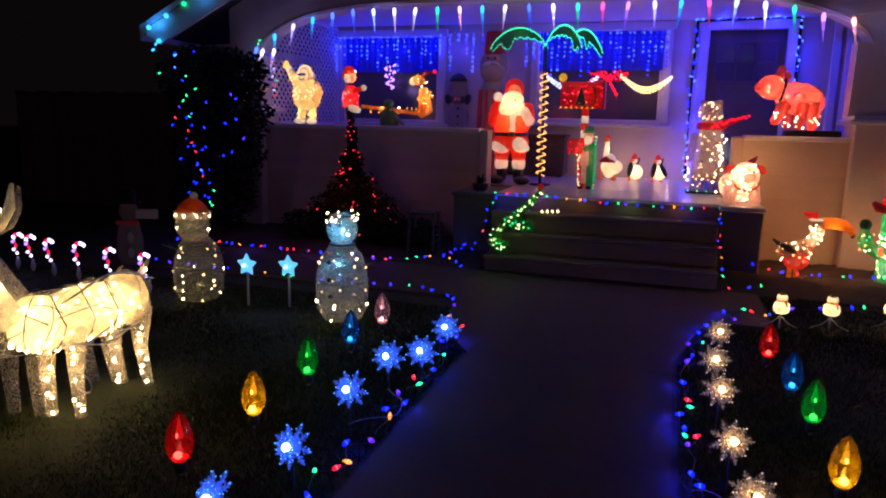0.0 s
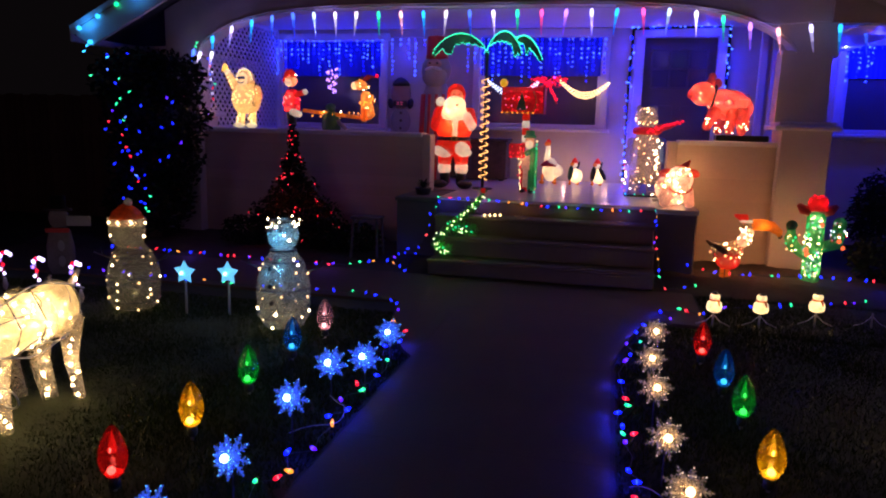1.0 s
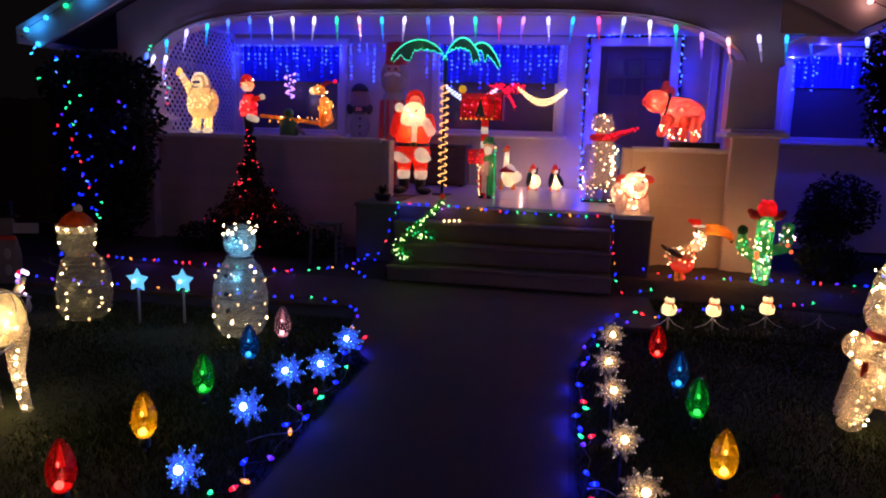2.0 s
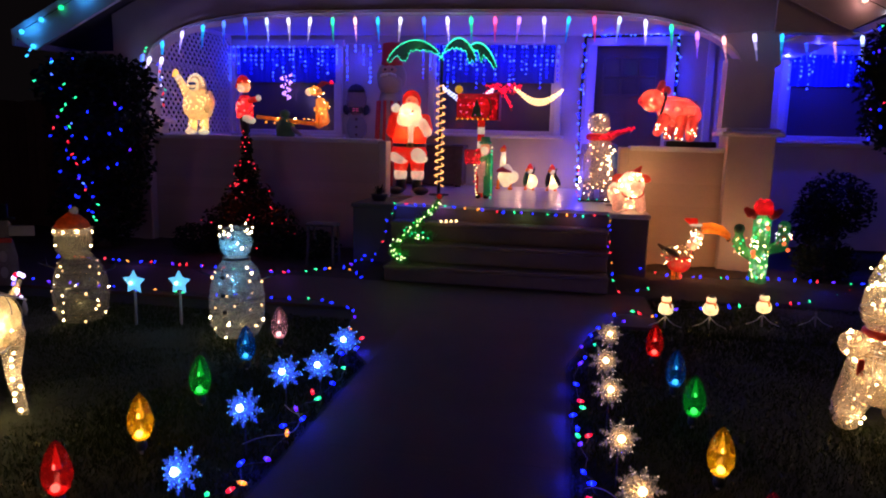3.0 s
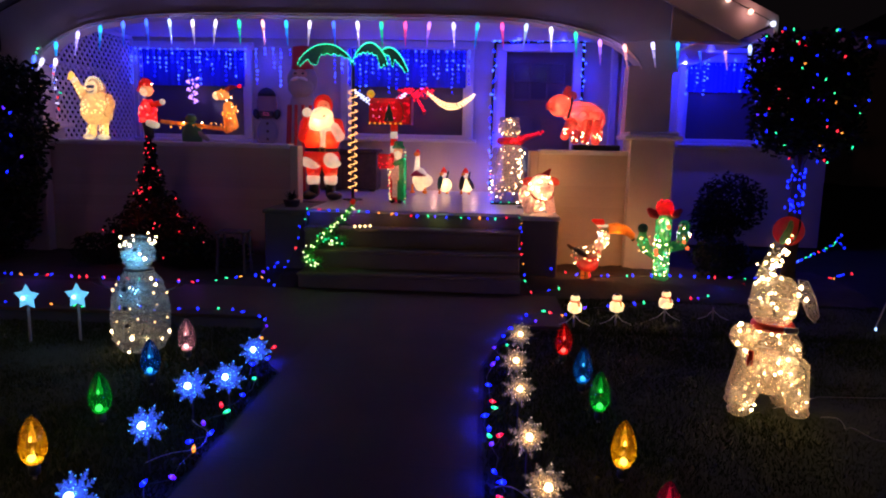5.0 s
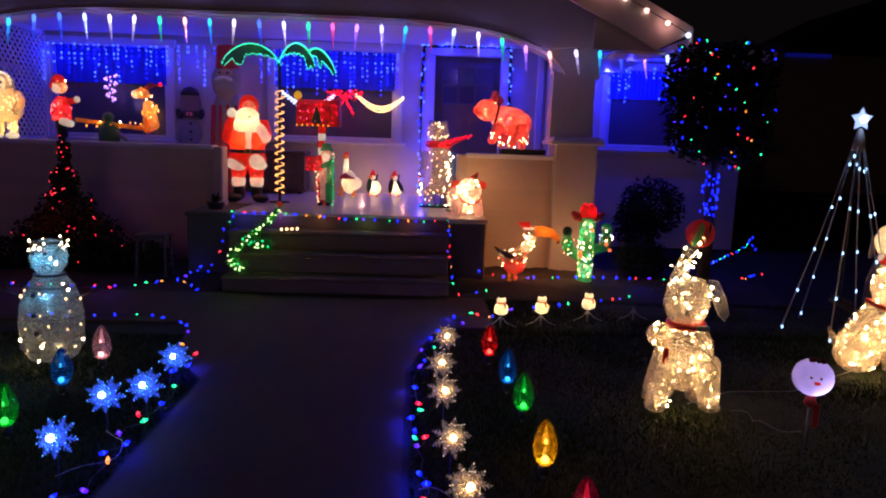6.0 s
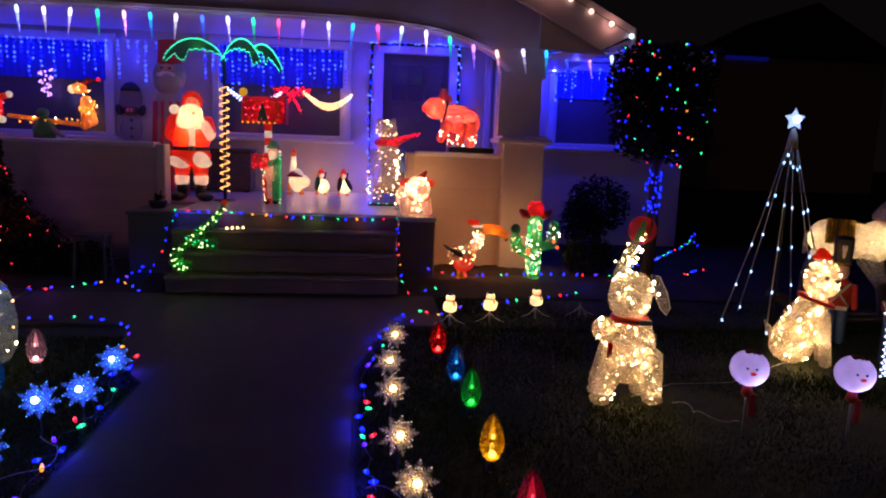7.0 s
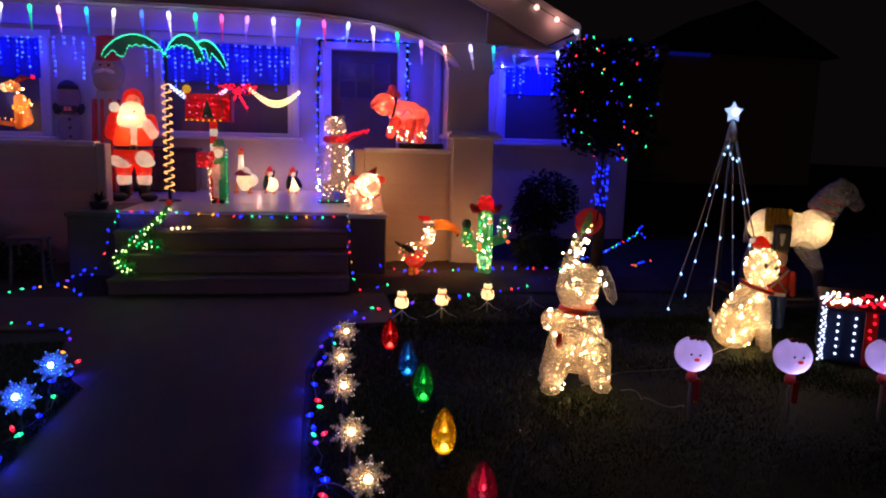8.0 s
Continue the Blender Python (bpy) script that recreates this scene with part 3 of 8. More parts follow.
# corner board where porch wall meets the column side
for bx in (1.72, 1.86):
    block("trim_post", (bx, BACK_Y - 0.06, FLOOR_Z), (bx + 0.09, BACK_Y, 2.73), TRIM, "pale trim board on the porch wall", "trim")

# lattice screen at the porch end
lat = empty("lattice_screen", "white diagonal wooden lattice screen closing the porch end", "lattice", kind="structure")
LX, LY0, LY1, LZ0, LZ1 = -4.98, 7.95, 9.85, 1.3, 2.7


def lattice_slats():
    step = 0.11
    count = int((LY1 - LY0 + LZ1 - LZ0) / step)
    for sgn in (1, -1):
        for i in range(1, count):
            c = i * step
            if sgn > 0:
                ya, za = LY0 + max(0, c - (LZ1 - LZ0)), LZ0 + min(c, LZ1 - LZ0)
                yb, zb = LY0 + min(c, LY1 - LY0), LZ0 + max(0, c - (LY1 - LY0))
            else:
                ya, za = LY0 + max(0, c - (LZ1 - LZ0)), LZ1 - min(c, LZ1 - LZ0)
                yb, zb = LY0 + min(c, LY1 - LY0), LZ1 - max(0, c - (LY1 - LY0))
            d = math.hypot(yb - ya, zb - za)
            if d < 0.08:
                continue
            a = math.atan2(zb - za, yb - ya)
            s = Shape().box((LX + 0.006 * sgn, (ya + yb) / 2, (za + zb) / 2), (0.007, d, 0.036), LATTICEPAINT, 0.002, Matrix.Rotation(a, 3, "X"))
            s.part("slat", lat)


lattice_slats()
for c, sz in (((LX, (LY0 + LY1) / 2, LZ0 - 0.02), (0.05, LY1 - LY0, 0.06)), ((LX, (LY0 + LY1) / 2, LZ1 + 0.0), (0.05, LY1 - LY0, 0.06)), ((LX, LY0, 2.0), (0.05, 0.06, 1.4)), ((LX, LY1, 2.0), (0.05, 0.06, 1.4))):
    Shape().box(c, sz, LATTICEPAINT, 0.005).part("frame", lat)

# board fence closing the side yard
FENCE = surface("weathered_fence_wood", (0.07, 0.046, 0.04), 0.9, vary=0.35, scale=7, bump=0.3, random_tint=0.25)
fence = empty("fence", "dark weathered board fence across the side yard", "fence", (-5.4, 8.6, -0.03), kind="structure")
board = Shape().box((0, 0, 0.86), (0.138, 0.022, 1.72), FENCE, 0.004).mesh("fence_board")
for i in range(32):
    shared("fence_board", board, fence, pose(-0.07 - 0.142 * i, 0, 0.012 * math.sin(2.1 * i)))
for z in (0.35, 1.4):
    Shape().box((-2.27, 0.036, z), (4.54, 0.045, 0.09), FENCE, 0.004).part("rail", fence)

# house of the next lot, far back in the dark
nb = empty("neighbour_house", "dark distant neighbour house with a faint blue-lit eave", "house", (16.7, 26.0, 0.5))
Shape().box((0, 2.0, 2.05), (7.0, 4.0, 5.1), SIDING, 0.02).part("wall", nb)
Shape().loft([[(-3.9, y, 4.6), (3.9, y, 4.6), (0, y, 6.6)] for y in (-0.6, 4.4)], ROOF, False).part("roof", nb)
Shape().box((-2.3, -0.05, 4.62), (1.7, 0.12, 0.3), glow("dim_blue_eave_lights", (0.02, 0.03, 1.0), 0.08), 0.02).part("light_rope", nb)

# ---------------------------------------------------------------- shells and plastics of the decorations
NET = shell("frosted_wire_netting", (0.76, 0.66, 0.52), clear=0.48, net=0.2, scale=34, trans=0.6)
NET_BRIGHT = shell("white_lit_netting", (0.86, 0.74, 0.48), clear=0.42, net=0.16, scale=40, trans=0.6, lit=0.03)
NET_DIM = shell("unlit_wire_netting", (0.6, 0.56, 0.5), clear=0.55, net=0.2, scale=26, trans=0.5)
NET_COOL = shell("cool_wire_netting", (0.56, 0.56, 0.48), clear=0.56, net=0.26, scale=34, trans=0.6)
NET_BROWN = shell("brown_wire_netting", (0.52, 0.42, 0.29), clear=0.5, net=0.22, scale=26, trans=0.6)
NET_PALE = shell("grey_wire_netting", (0.5, 0.48, 0.36), clear=0.6, net=0.28, scale=34, trans=0.6)
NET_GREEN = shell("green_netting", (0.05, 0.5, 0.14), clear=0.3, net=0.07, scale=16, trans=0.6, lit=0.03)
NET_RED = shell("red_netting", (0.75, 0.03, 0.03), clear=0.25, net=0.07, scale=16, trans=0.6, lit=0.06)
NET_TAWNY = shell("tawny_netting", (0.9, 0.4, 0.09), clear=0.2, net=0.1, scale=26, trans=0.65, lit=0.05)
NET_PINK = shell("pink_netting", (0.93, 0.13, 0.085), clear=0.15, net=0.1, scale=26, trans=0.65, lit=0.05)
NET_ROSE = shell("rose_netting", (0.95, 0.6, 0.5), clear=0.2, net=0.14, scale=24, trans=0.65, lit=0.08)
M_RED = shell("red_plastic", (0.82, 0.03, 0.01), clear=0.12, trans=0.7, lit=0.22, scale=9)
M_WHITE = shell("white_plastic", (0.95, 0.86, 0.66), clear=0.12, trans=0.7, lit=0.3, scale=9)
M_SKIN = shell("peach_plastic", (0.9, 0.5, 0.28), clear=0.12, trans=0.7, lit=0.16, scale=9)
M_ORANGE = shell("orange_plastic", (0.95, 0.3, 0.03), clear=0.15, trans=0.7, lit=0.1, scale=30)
DIM_ORANGE = shell("dim_orange_cloth", (0.8, 0.2, 0.03), clear=0.05, trans=0.6)
M_DARKGREEN = shell("dark_green_plastic", (0.02, 0.12, 0.06), clear=0.0, trans=0.4)
# white paint greyed in its colour, as for figures in little light
M_GREY = surface("dimmed_white_paint", (0.3, 0.29, 0.28), 0.7, vary=0.15)
D_RED = surface("dull_red_paint", (0.5, 0.035, 0.03), 0.6, vary=0.2)
D_BLUE = surface("dull_blue_paint", (0.06, 0.12, 0.34), 0.6, vary=0.2)
D_SKIN = surface("dull_peach_paint", (0.5, 0.28, 0.2), 0.6, vary=0.15)
PALE_FACE = surface("pale_face_paint", (0.75, 0.45, 0.37), 0.5, vary=0.12)
D_GREEN = surface("dull_green_paint", (0.08, 0.24, 0.09), 0.6, vary=0.2)
D_GOLD = surface("dull_gold_cloth", (0.3, 0.2, 0.04), 0.6, vary=0.25)
TINSEL = surface("green_tinsel", (0.06, 0.5, 0.07), 0.3, vary=0.3)
RIBBON = surface("red_ribbon", (0.55, 0.03, 0.02), 0.45, vary=0.2)
PLAQUE = surface("tan_board_paint", (0.3, 0.2, 0.17), 0.7, vary=0.2)
DIM_SIGN = glow("dim_pink_sign", (0.9, 0.12, 0.25), 0.35)
CARD = surface("blue_foil", (0.02, 0.04, 0.14), 0.35, vary=0.2)
ORB = shell("frosted_ball_plastic", (0.8, 0.72, 0.95), clear=0.02, trans=0.75, scale=8)

# ---------------------------------------------------------------- strings of lights


def bulb_mesh(mat, size):
    """A small bulb: coloured glass parted round a hot filament band."""
    s = Shape().lathe((0, 0, -size), [(size * 0.3, 0), (size * 0.5, size * 0.45), (size * 0.53, size * 0.86)], mat, seg=7)
    s.lathe((0, 0, -size), [(size * 0.53, size * 0.86), (size * 0.54, size * 1.0), (size * 0.52, size * 1.14)], hot_core(mat), seg=7)
    s.lathe((0, 0, -size), [(size * 0.51, size * 1.14), (size * 0.36, size * 1.75), (size * 0.08, size * 2.2)], mat, seg=7)
    return s.mesh("bulb")


def light_string(label, pts, spacing, mats, size, seed, stray=0.03, wire=WIRE, sag=0.0, group="strings of coloured lights", exact=None):
    rng = random.Random(seed)
    pts = [Vector(p) for p in pts]
    ob = empty("light_string", label, "string lights", pts[0], group=group)
    line = []
    for a, b in zip(pts, pts[1:]):
        n = max(1, round((b - a).length / spacing))
        for i in range(n):
            k = max(0.0, (i + (rng.uniform(-0.38, 0.38) if i else 0)) / n)
            line.append(a.lerp(b, k) + Vector((0, 0, -sag * 4 * k * (1 - k))))
    line.append(pts[-1])
    s = Shape()
    wob = [p - pts[0] + Vector((rng.uniform(-stray, stray), rng.uniform(-stray, stray), rng.uniform(0, stray * 0.3))) for p in line]
    s.tube(wob, 0.0025, wire, seg=4)
    s.part("wire", ob)
    stock = [bulb_mesh(m, size) for m in mats]
    for i, p in enumerate(wob):
        shared("bulb", stock[exact[i % len(exact)] if exact else rng.randrange(len(mats))], ob, pose(*(p + Vector((0, 0, size * 0.4))), rng.uniform(-80, 80), rng.uniform(-80, 80), 0))
    return ob


def spots_string(label, spots, size, seed, z=0.02):
    """A string whose bulbs lie at given places. spots: (colour letter, x, y)."""
    rng = random.Random(seed)
    kinds = {"b": G_BLUE, "r": G_RED, "g": G_GREEN, "y": G_AMBER, "p": G_VIOLET}
    ob = empty("light_string", label, "string lights", (spots[0][1], spots[0][2], 0), group="strings of coloured lights")
    s = Shape()
    o = Vector((spots[0][1], spots[0][2], 0))
    wp = []
    for (c, x, y), (d, x2, y2) in zip(spots, spots[1:]):
        wp.append(Vector((x, y, z - 0.012)) - o)
        wp.append(Vector(((x + x2) / 2 + rng.uniform(-0.03, 0.03), (y + y2) / 2, rng.uniform(0.0, 0.02))) - o)
    wp.append(Vector((spots[-1][1], spots[-1][2], z - 0.012)) - o)
    s.tube(wp, 0.0025, WIRE, seg=4)
    s.part("wire", ob)
    stock = {k: bulb_mesh(m, size) for k, m in kinds.items()}
    for c, x, y in spots:
        shared("bulb", stock[c], ob, pose(*(Vector((x, y, z)) - o), rng.uniform(40, 110), 0, rng.uniform(0, 360)))
    return ob


LEFT_EDGE = [("p", -1.52, 4.87), ("y", -1.46, 4.56), ("r", -1.31, 4.36), ("b", -1.28, 4.13), ("b", -1.34, 4.01), ("g", -1.24, 3.76), ("b", -1.22, 3.5), ("r", -1.28, 3.35), ("g", -1.22, 3.27),
             ("p", -1.28, 3.12), ("b", -1.2, 3.01), ("b", -1.26, 2.91), ("y", -1.21, 2.84), ("p", -1.19, 2.58), ("b", -1.28, 2.52), ("y", -1.2, 2.37), ("r", -1.22, 2.31), ("g", -1.29, 2.26), ("b", -1.22, 2.08)]
RIGHT_EDGE = [("y", 0.7, 5.49), ("r", 0.61, 5.57), ("g", 0.56, 5.61), ("b", 0.41, 5.47), ("p", 0.47, 5.28), ("b", 0.27, 5.04), ("b", 0.21, 4.83), ("g", 0.23, 4.61), ("p", 0.14, 4.54), ("b", 0.16, 4.31), ("p", 0.13, 4.19),
              ("b", 0.1, 3.81), ("r", 0.12, 3.56), ("g", 0.13, 3.47), ("b", 0.08, 3.36), ("b", 0.1, 3.2), ("g", 0.1, 3.12), ("r", 0.15, 3.13), ("p", 0.11, 3.03), ("b", 0.12, 2.76), ("b", 0.15, 2.67), ("r", 0.14, 2.54)]
spots_string("string of coloured bulbs lying along the walk edge", LEFT_EDGE, 0.017, 1)
spots_string("string of coloured bulbs lying along the walk edge", RIGHT_EDGE, 0.017, 2)
for c, x, y in LEFT_EDGE + RIGHT_EDGE:
    if c == "b":
        lamp((x + (0.05 if x < -0.5 else -0.05), y - 0.02, 0.045), BLUE, 0.6 if x < -0.5 else 0.65)
light_string("coloured bulbs laid along the far lawn edge", [(-1.55, 4.99, 0.02), (-1.9, 5.28, 0.02), (-2.35, 5.22, 0.02), (-3.4, 5.2, 0.02), (-4.6, 5.3, 0.02)], 0.17, MULTI, 0.015, 3)
light_string("coloured bulbs along the porch bed beside the walk", [(-2.0, 6.95, 0.12), (-2.12, 6.45, 0.06), (-2.64, 6.2, 0.03), (-3.77, 6.26, 0.03), (-4.54, 6.32, 0.03), (-5.2, 6.3, 0.03)], 0.105, MULTI, 0.0165, 40)
light_string("coloured bulbs along the lawn edge by the snowman stakes", [(0.7, 5.5, 0.02), (0.94, 5.75, 0.02), (1.47, 6.0, 0.02), (1.89, 6.2, 0.02), (2.27, 6.5, 0.02), (2.6, 6.8, 0.04)], 0.15, MULTI, 0.0165, 5)
light_string("coloured bulbs along the porch bed by the cactus", [(0.73, 6.85, 0.14), (0.95, 6.75, 0.1), (1.44, 6.8, 0.1), (2.02, 6.9, 0.1), (2.5, 7.0, 0.08), (3.0, 7.1, 0.06)], 0.12, MULTI, 0.0165, 6)
light_string("coloured bulbs in the dark side garden", [(3.25, 7.85, 0.03), (3.6, 8.15, 0.05), (4.0, 8.5, 0.1), (4.45, 8.9, 0.2), (4.62, 9.1, 0.28), (4.63, 9.1, 0.12)], 0.085, BLUISH, 0.016, 7)
light_string("coloured bulbs on the ground by the side wall", [(3.55, 7.25, 0.03), (4.05, 7.7, 0.03)], 0.09, MULTI, 0.016, 8)
light_string("coloured bulbs draped along the porch edge over the steps", [(-1.72, 6.93, 0.66), (-1.2, 6.92, 0.655), (-0.6, 6.92, 0.62), (0.1, 6.92, 0.61), (0.4, 6.92, 0.63)], 0.105, [G_BLUE, G_RED, G_GREEN, G_AMBER, G_BLUE, G_VIOLET, G_GREEN], 0.017, 9, stray=0.022)
light_string("coloured bulbs running down beside the steps", [(0.41, 6.9, 0.58), (0.4, 6.7, 0.52), (0.4, 6.6, 0.42), (0.4, 6.4, 0.35), (0.42, 6.2, 0.2), (0.5, 6.22, 0.03), (0.75, 6.3, 0.06)], 0.12, MULTI, 0.014, 10, stray=0.02)
light_string("coloured bulbs running down beside the steps", [(-1.72, 6.9, 0.62), (-1.73, 6.66, 0.52), (-1.74, 6.4, 0.34), (-1.76, 6.2, 0.2), (-1.85, 6.2, 0.03), (-2.05, 6.4, 0.05)], 0.15, MULTI, 0.014, 11, stray=0.02)
# the last of these hangs free before the wall, added to lift it
for p, w in (((-2.6, 6.15, 0.1), 0.35), ((-3.4, 6.2, 0.1), 0.4), ((-4.2, 6.25, 0.1), 0.4), ((-3.0, 7.2, 0.75), 0.22)):
    lamp(p, (0.16, 0.08, 1.0), w)
lamp((-1.62, 6.86, 0.66), BLUE, 0.5)
lamp((-1.25, 6.86, 0.62), VIOLET, 0.3)
lamp((-2.08, 6.75, 0.16), BLUE, 0.14)
lamp((0.15, 6.86, 0.6), BLUE, 0.2)
for lx, hue in ((-0.85, (1.0, 0.5, 0.2)), (-0.4, (0.6, 1.0, 0.35)), (0.05, (1.0, 0.4, 0.2))):
    lamp((lx, 6.85, 0.6), hue, 0.13)
lamp((2.3, 6.6, 0.12), BLUE, 0.4)


light_string("pale and blue bulbs hanging at the porch arch", [(-4.83, 7.52, 2.26), (-4.8, 7.5, 2.16), (-4.71, 7.5, 2.08), (-4.66, 7.5, 2.0), (-4.64, 7.5, 1.84), (-4.62, 7.5, 1.62)], 0.06, [G_BLUE, G_WHITE, G_ICEBLUE, G_BLUE, G_GREEN, G_RED], 0.016, 13, stray=0.03)
lamp((-4.78, 7.3, 1.9), (0.4, 0.32, 1.0), 1.7)

# curtains of blue drop lights
G_DROP = glow("blue_white_diode", (0.03, 0.075, 1.0), 5.5)


def curtain(x0, x1, y, z, seed, lengths, label, step=0.085, mat=G_BLUE):
    rng = random.Random(seed)
    ob = empty("drop_light_curtain", label, "string lights", (x0, y, z), group="blue drop lights")
    Shape().tube([(i * (x1 - x0) / 20, rng.uniform(-0.004, 0.004), rng.uniform(-0.01, 0.01)) for i in range(21)], 0.004, WHITEWIRE, seg=4).part("wire", ob)
    n = round((x1 - x0) / step)
    for i in range(n + 1):
        s, x = Shape(), i * (x1 - x0) / n + rng.uniform(-0.02, 0.02)
        drop = lengths[i % len(lengths)] * rng.uniform(0.85, 1.1)
        s.tube([(x, 0, 0), (x + rng.uniform(-0.02, 0.02), 0, -drop)], 0.001, WIRE, seg=4)
        zz = -0.03
        while -zz < drop:
            s.bead((x + rng.uniform(-0.007, 0.007), -0.012, zz), rng.choice((0.009, 0.011, 0.013)), G_DROP if rng.random() < 0.6 else mat)
            zz -= rng.uniform(0.052, 0.068)
        s.part("strand", ob)
    return ob


curtain(-4.97, -3.36, 9.8, 2.585, 21, (0.5, 0.3, 0.42, 0.22), "blue drop lights hanging over the porch window")
curtain(-3.3, -2.7, 9.8, 2.6, 22, (0.3, 0.5, 0.16), "blue drop lights hanging on the porch wall", 0.12)
curtain(-2.05, -0.2, 9.8, 2.6, 23, (0.55, 0.34, 0.48, 0.26, 0.6), "blue drop lights hanging over the porch window")
curtain(2.72, 3.0, 9.86, 2.56, 24, (0.5, 0.3, 0.56, 0.4), "blue drop lights hanging over the side window", 0.055)
curtain(3.25, 3.62, 9.86, 2.55, 25, (0.35, 0.2, 0.5), "blue drop lights hanging over the side window", 0.1)

# rope of blue bulbs round the door
rope = [(0.13, 9.78, 0.72), (0.12, 9.78, 2.0), (0.14, 9.78, 2.7), (0.7, 9.78, 2.72), (1.33, 9.78, 2.72), (1.34, 9.78, 1.6)]
ob = light_string("dark garland with blue bulbs framing the front door", rope, 0.075, [G_BLUE, G_ICEBLUE], 0.023, 12, stray=0.03, group="door lights")
Shape().tube([Vector(p) - Vector(rope[0]) + Vector((0, 0.035, 0)) for p in rope], 0.02, LEAF, seg=7).part("garland", ob)

# falling-light tubes along the arch and eave
tubes = empty("tube_light_string", "row of falling-light icicle tubes under the porch arch", "string lights", (0, WALL_Y - 0.06, 0), group="icicle lights")
HUES = [(0.06, 0.16, 1.0), (0.6, 0.52, 1.0), (0.02, 0.4, 1.0), (0.02, 0.7, 0.3), (1.0, 0.08, 0.32), (0.5, 0.2, 1.0), (0.85, 0.75, 0.95), (0.05, 0.13, 1.0), (1.0, 0.45, 0.4), (0.45, 0.6, 1.0)]


def drop_tube(hue):
    """A clear tapering tube, its upper diodes burning and the lower ones fading."""
    s = Shape()
    hot, mid, low = (glow("diode_" + w, hue, p) for w, p in (("bright", 2.6), ("half", 0.75), ("faint", 0.28)))
    s.lathe((0, 0, -0.07), [(0.015, 0), (0.021, 0.045), (0.017, 0.07), (0.006, 0.08)], hot, seg=8)
    s.lathe((0, 0, -0.15), [(0.011, 0), (0.015, 0.079)], mid, seg=8)
    s.lathe((0, 0, -0.255), [(0.003, 0), (0.0065, 0.03), (0.011, 0.104)], low, seg=8)
    s.lathe((0, 0, 0.008), [(0.012, 0), (0.012, 0.02), (0.004, 0.03)], WHITEWIRE, seg=8)
    return s.mesh("tube")


stock = [drop_tube(h) for h in HUES]
rng = random.Random(31)
tx = [-4.92 + 0.255 * i for i in range(31)]
wp = []
for i, x in enumerate(tx):
    z = min(arch_z(x), 2.63) - 0.03 if -4.8 < x < 1.55 else (2.41 if x > 1.5 else 2.2)
    z = max(z, 2.2 if x < 0 else 2.4)
    wp.append((x, 0.0, z + 0.03))
    y = 0.0 if x < 1.5 or x > 2.1 else -0.14
    shared("tube", stock[rng.randrange(len(stock))], tubes, pose(x, y, z, rng.uniform(-6, 6), rng.uniform(-7, 7) + (10 if x < -4.2 else 0) - (8 if x > 1 else 0), 0))
for x, z, lean in ((-4.81, 2.165, 24), (-4.66, 2.17, 14)):
    shared("tube", stock[6], tubes, pose(x, -0.03, z, 0, lean, 0))
Shape().tube([(x, -0.14 if 1.5 < x < 2.1 else 0, z) for x, y, z in wp], 0.004, WHITEWIRE, seg=4).part("wire", tubes)

# round bulbs along both rake boards
G_ROSE = glow("rosy_white_bulb", (1.0, 0.55, 0.45), 2.4)
for ex, hue in ((ROOF_L, G_CYAN), (ROOF_R, G_ROSE)):
    ob = empty("rake_light_string", "round bulbs spaced along the roof rake board", "string lights", (ex, ROOF_FRONT - 0.04, LOW[ex]), group="roof lights")
    ball = Shape().ball((0, 0, 0), 0.026, G_GREEN if ex < 0 else G_WHITE, seg=10, rows=6).mesh("bulb")
    redball = Shape().ball((0, 0, 0), 0.026, hue, seg=10, rows=6).mesh("bulb")
    dx = 1 if ex < 0 else -1
    wp = []
    for i in range(16):
        k = 0.155 + i * 0.25 if ex < 0 else 0.05 + i * 0.215
        p = (dx * k, -0.01, 0.09 + SLOPE * k + 0.012)
        shared("bulb", ball if (ex < 0 and i % 3 == 2) or (ex > 0 and i == 0) else redball, ob, pose(*p))
        wp.append((p[0], 0.005, p[2] + 0.02))
    Shape().tube(wp, 0.004, WIRE, seg=4).part("wire", ob)
    for i in (1, 4):
        lamp((ex + dx * (0.05 + i * 0.215), ROOF_FRONT - 0.1, LOW[ex] + 0.1 + SLOPE * (0.05 + i * 0.215)), (0.03, 0.33, 1.0) if ex < 0 else (1.0, 0.4, 0.36), 0.9 if ex < 0 else 0.5)
Shape().ball((0, 0, 0), 0.026, G_CYAN, seg=10, rows=6).thing("roof_bulb", "single cyan bulb at the roof corner", "bulb", (-5.812, 6.95, 2.217))
light_string("cyan bulbs looped from the roof corner over the shrub", [(-5.81, 6.94, 2.2), (-5.52, 6.5, 2.06), (-5.2, 6.45, 2.0)], 0.32, [G_CYAN], 0.02, 14, stray=0.01)

# ---------------------------------------------------------------- walk markers


# faint emissive colours for the glow put inside the giant bulb glass
faint = {k: glow(k + "_faint_glow", c, w) for k, c, w in (("red", (1.0, 0.03, 0.02), 0.6), ("amber", (1.0, 0.58, 0.04), 0.9), ("green", (0.02, 0.7, 0.1), 0.45), ("blue", (0.01, 0.3, 0.6), 0.45), ("pink", (1.0, 0.5, 0.48), 0.5), ("magenta", (1.0, 0.04, 0.12), 0.5))}


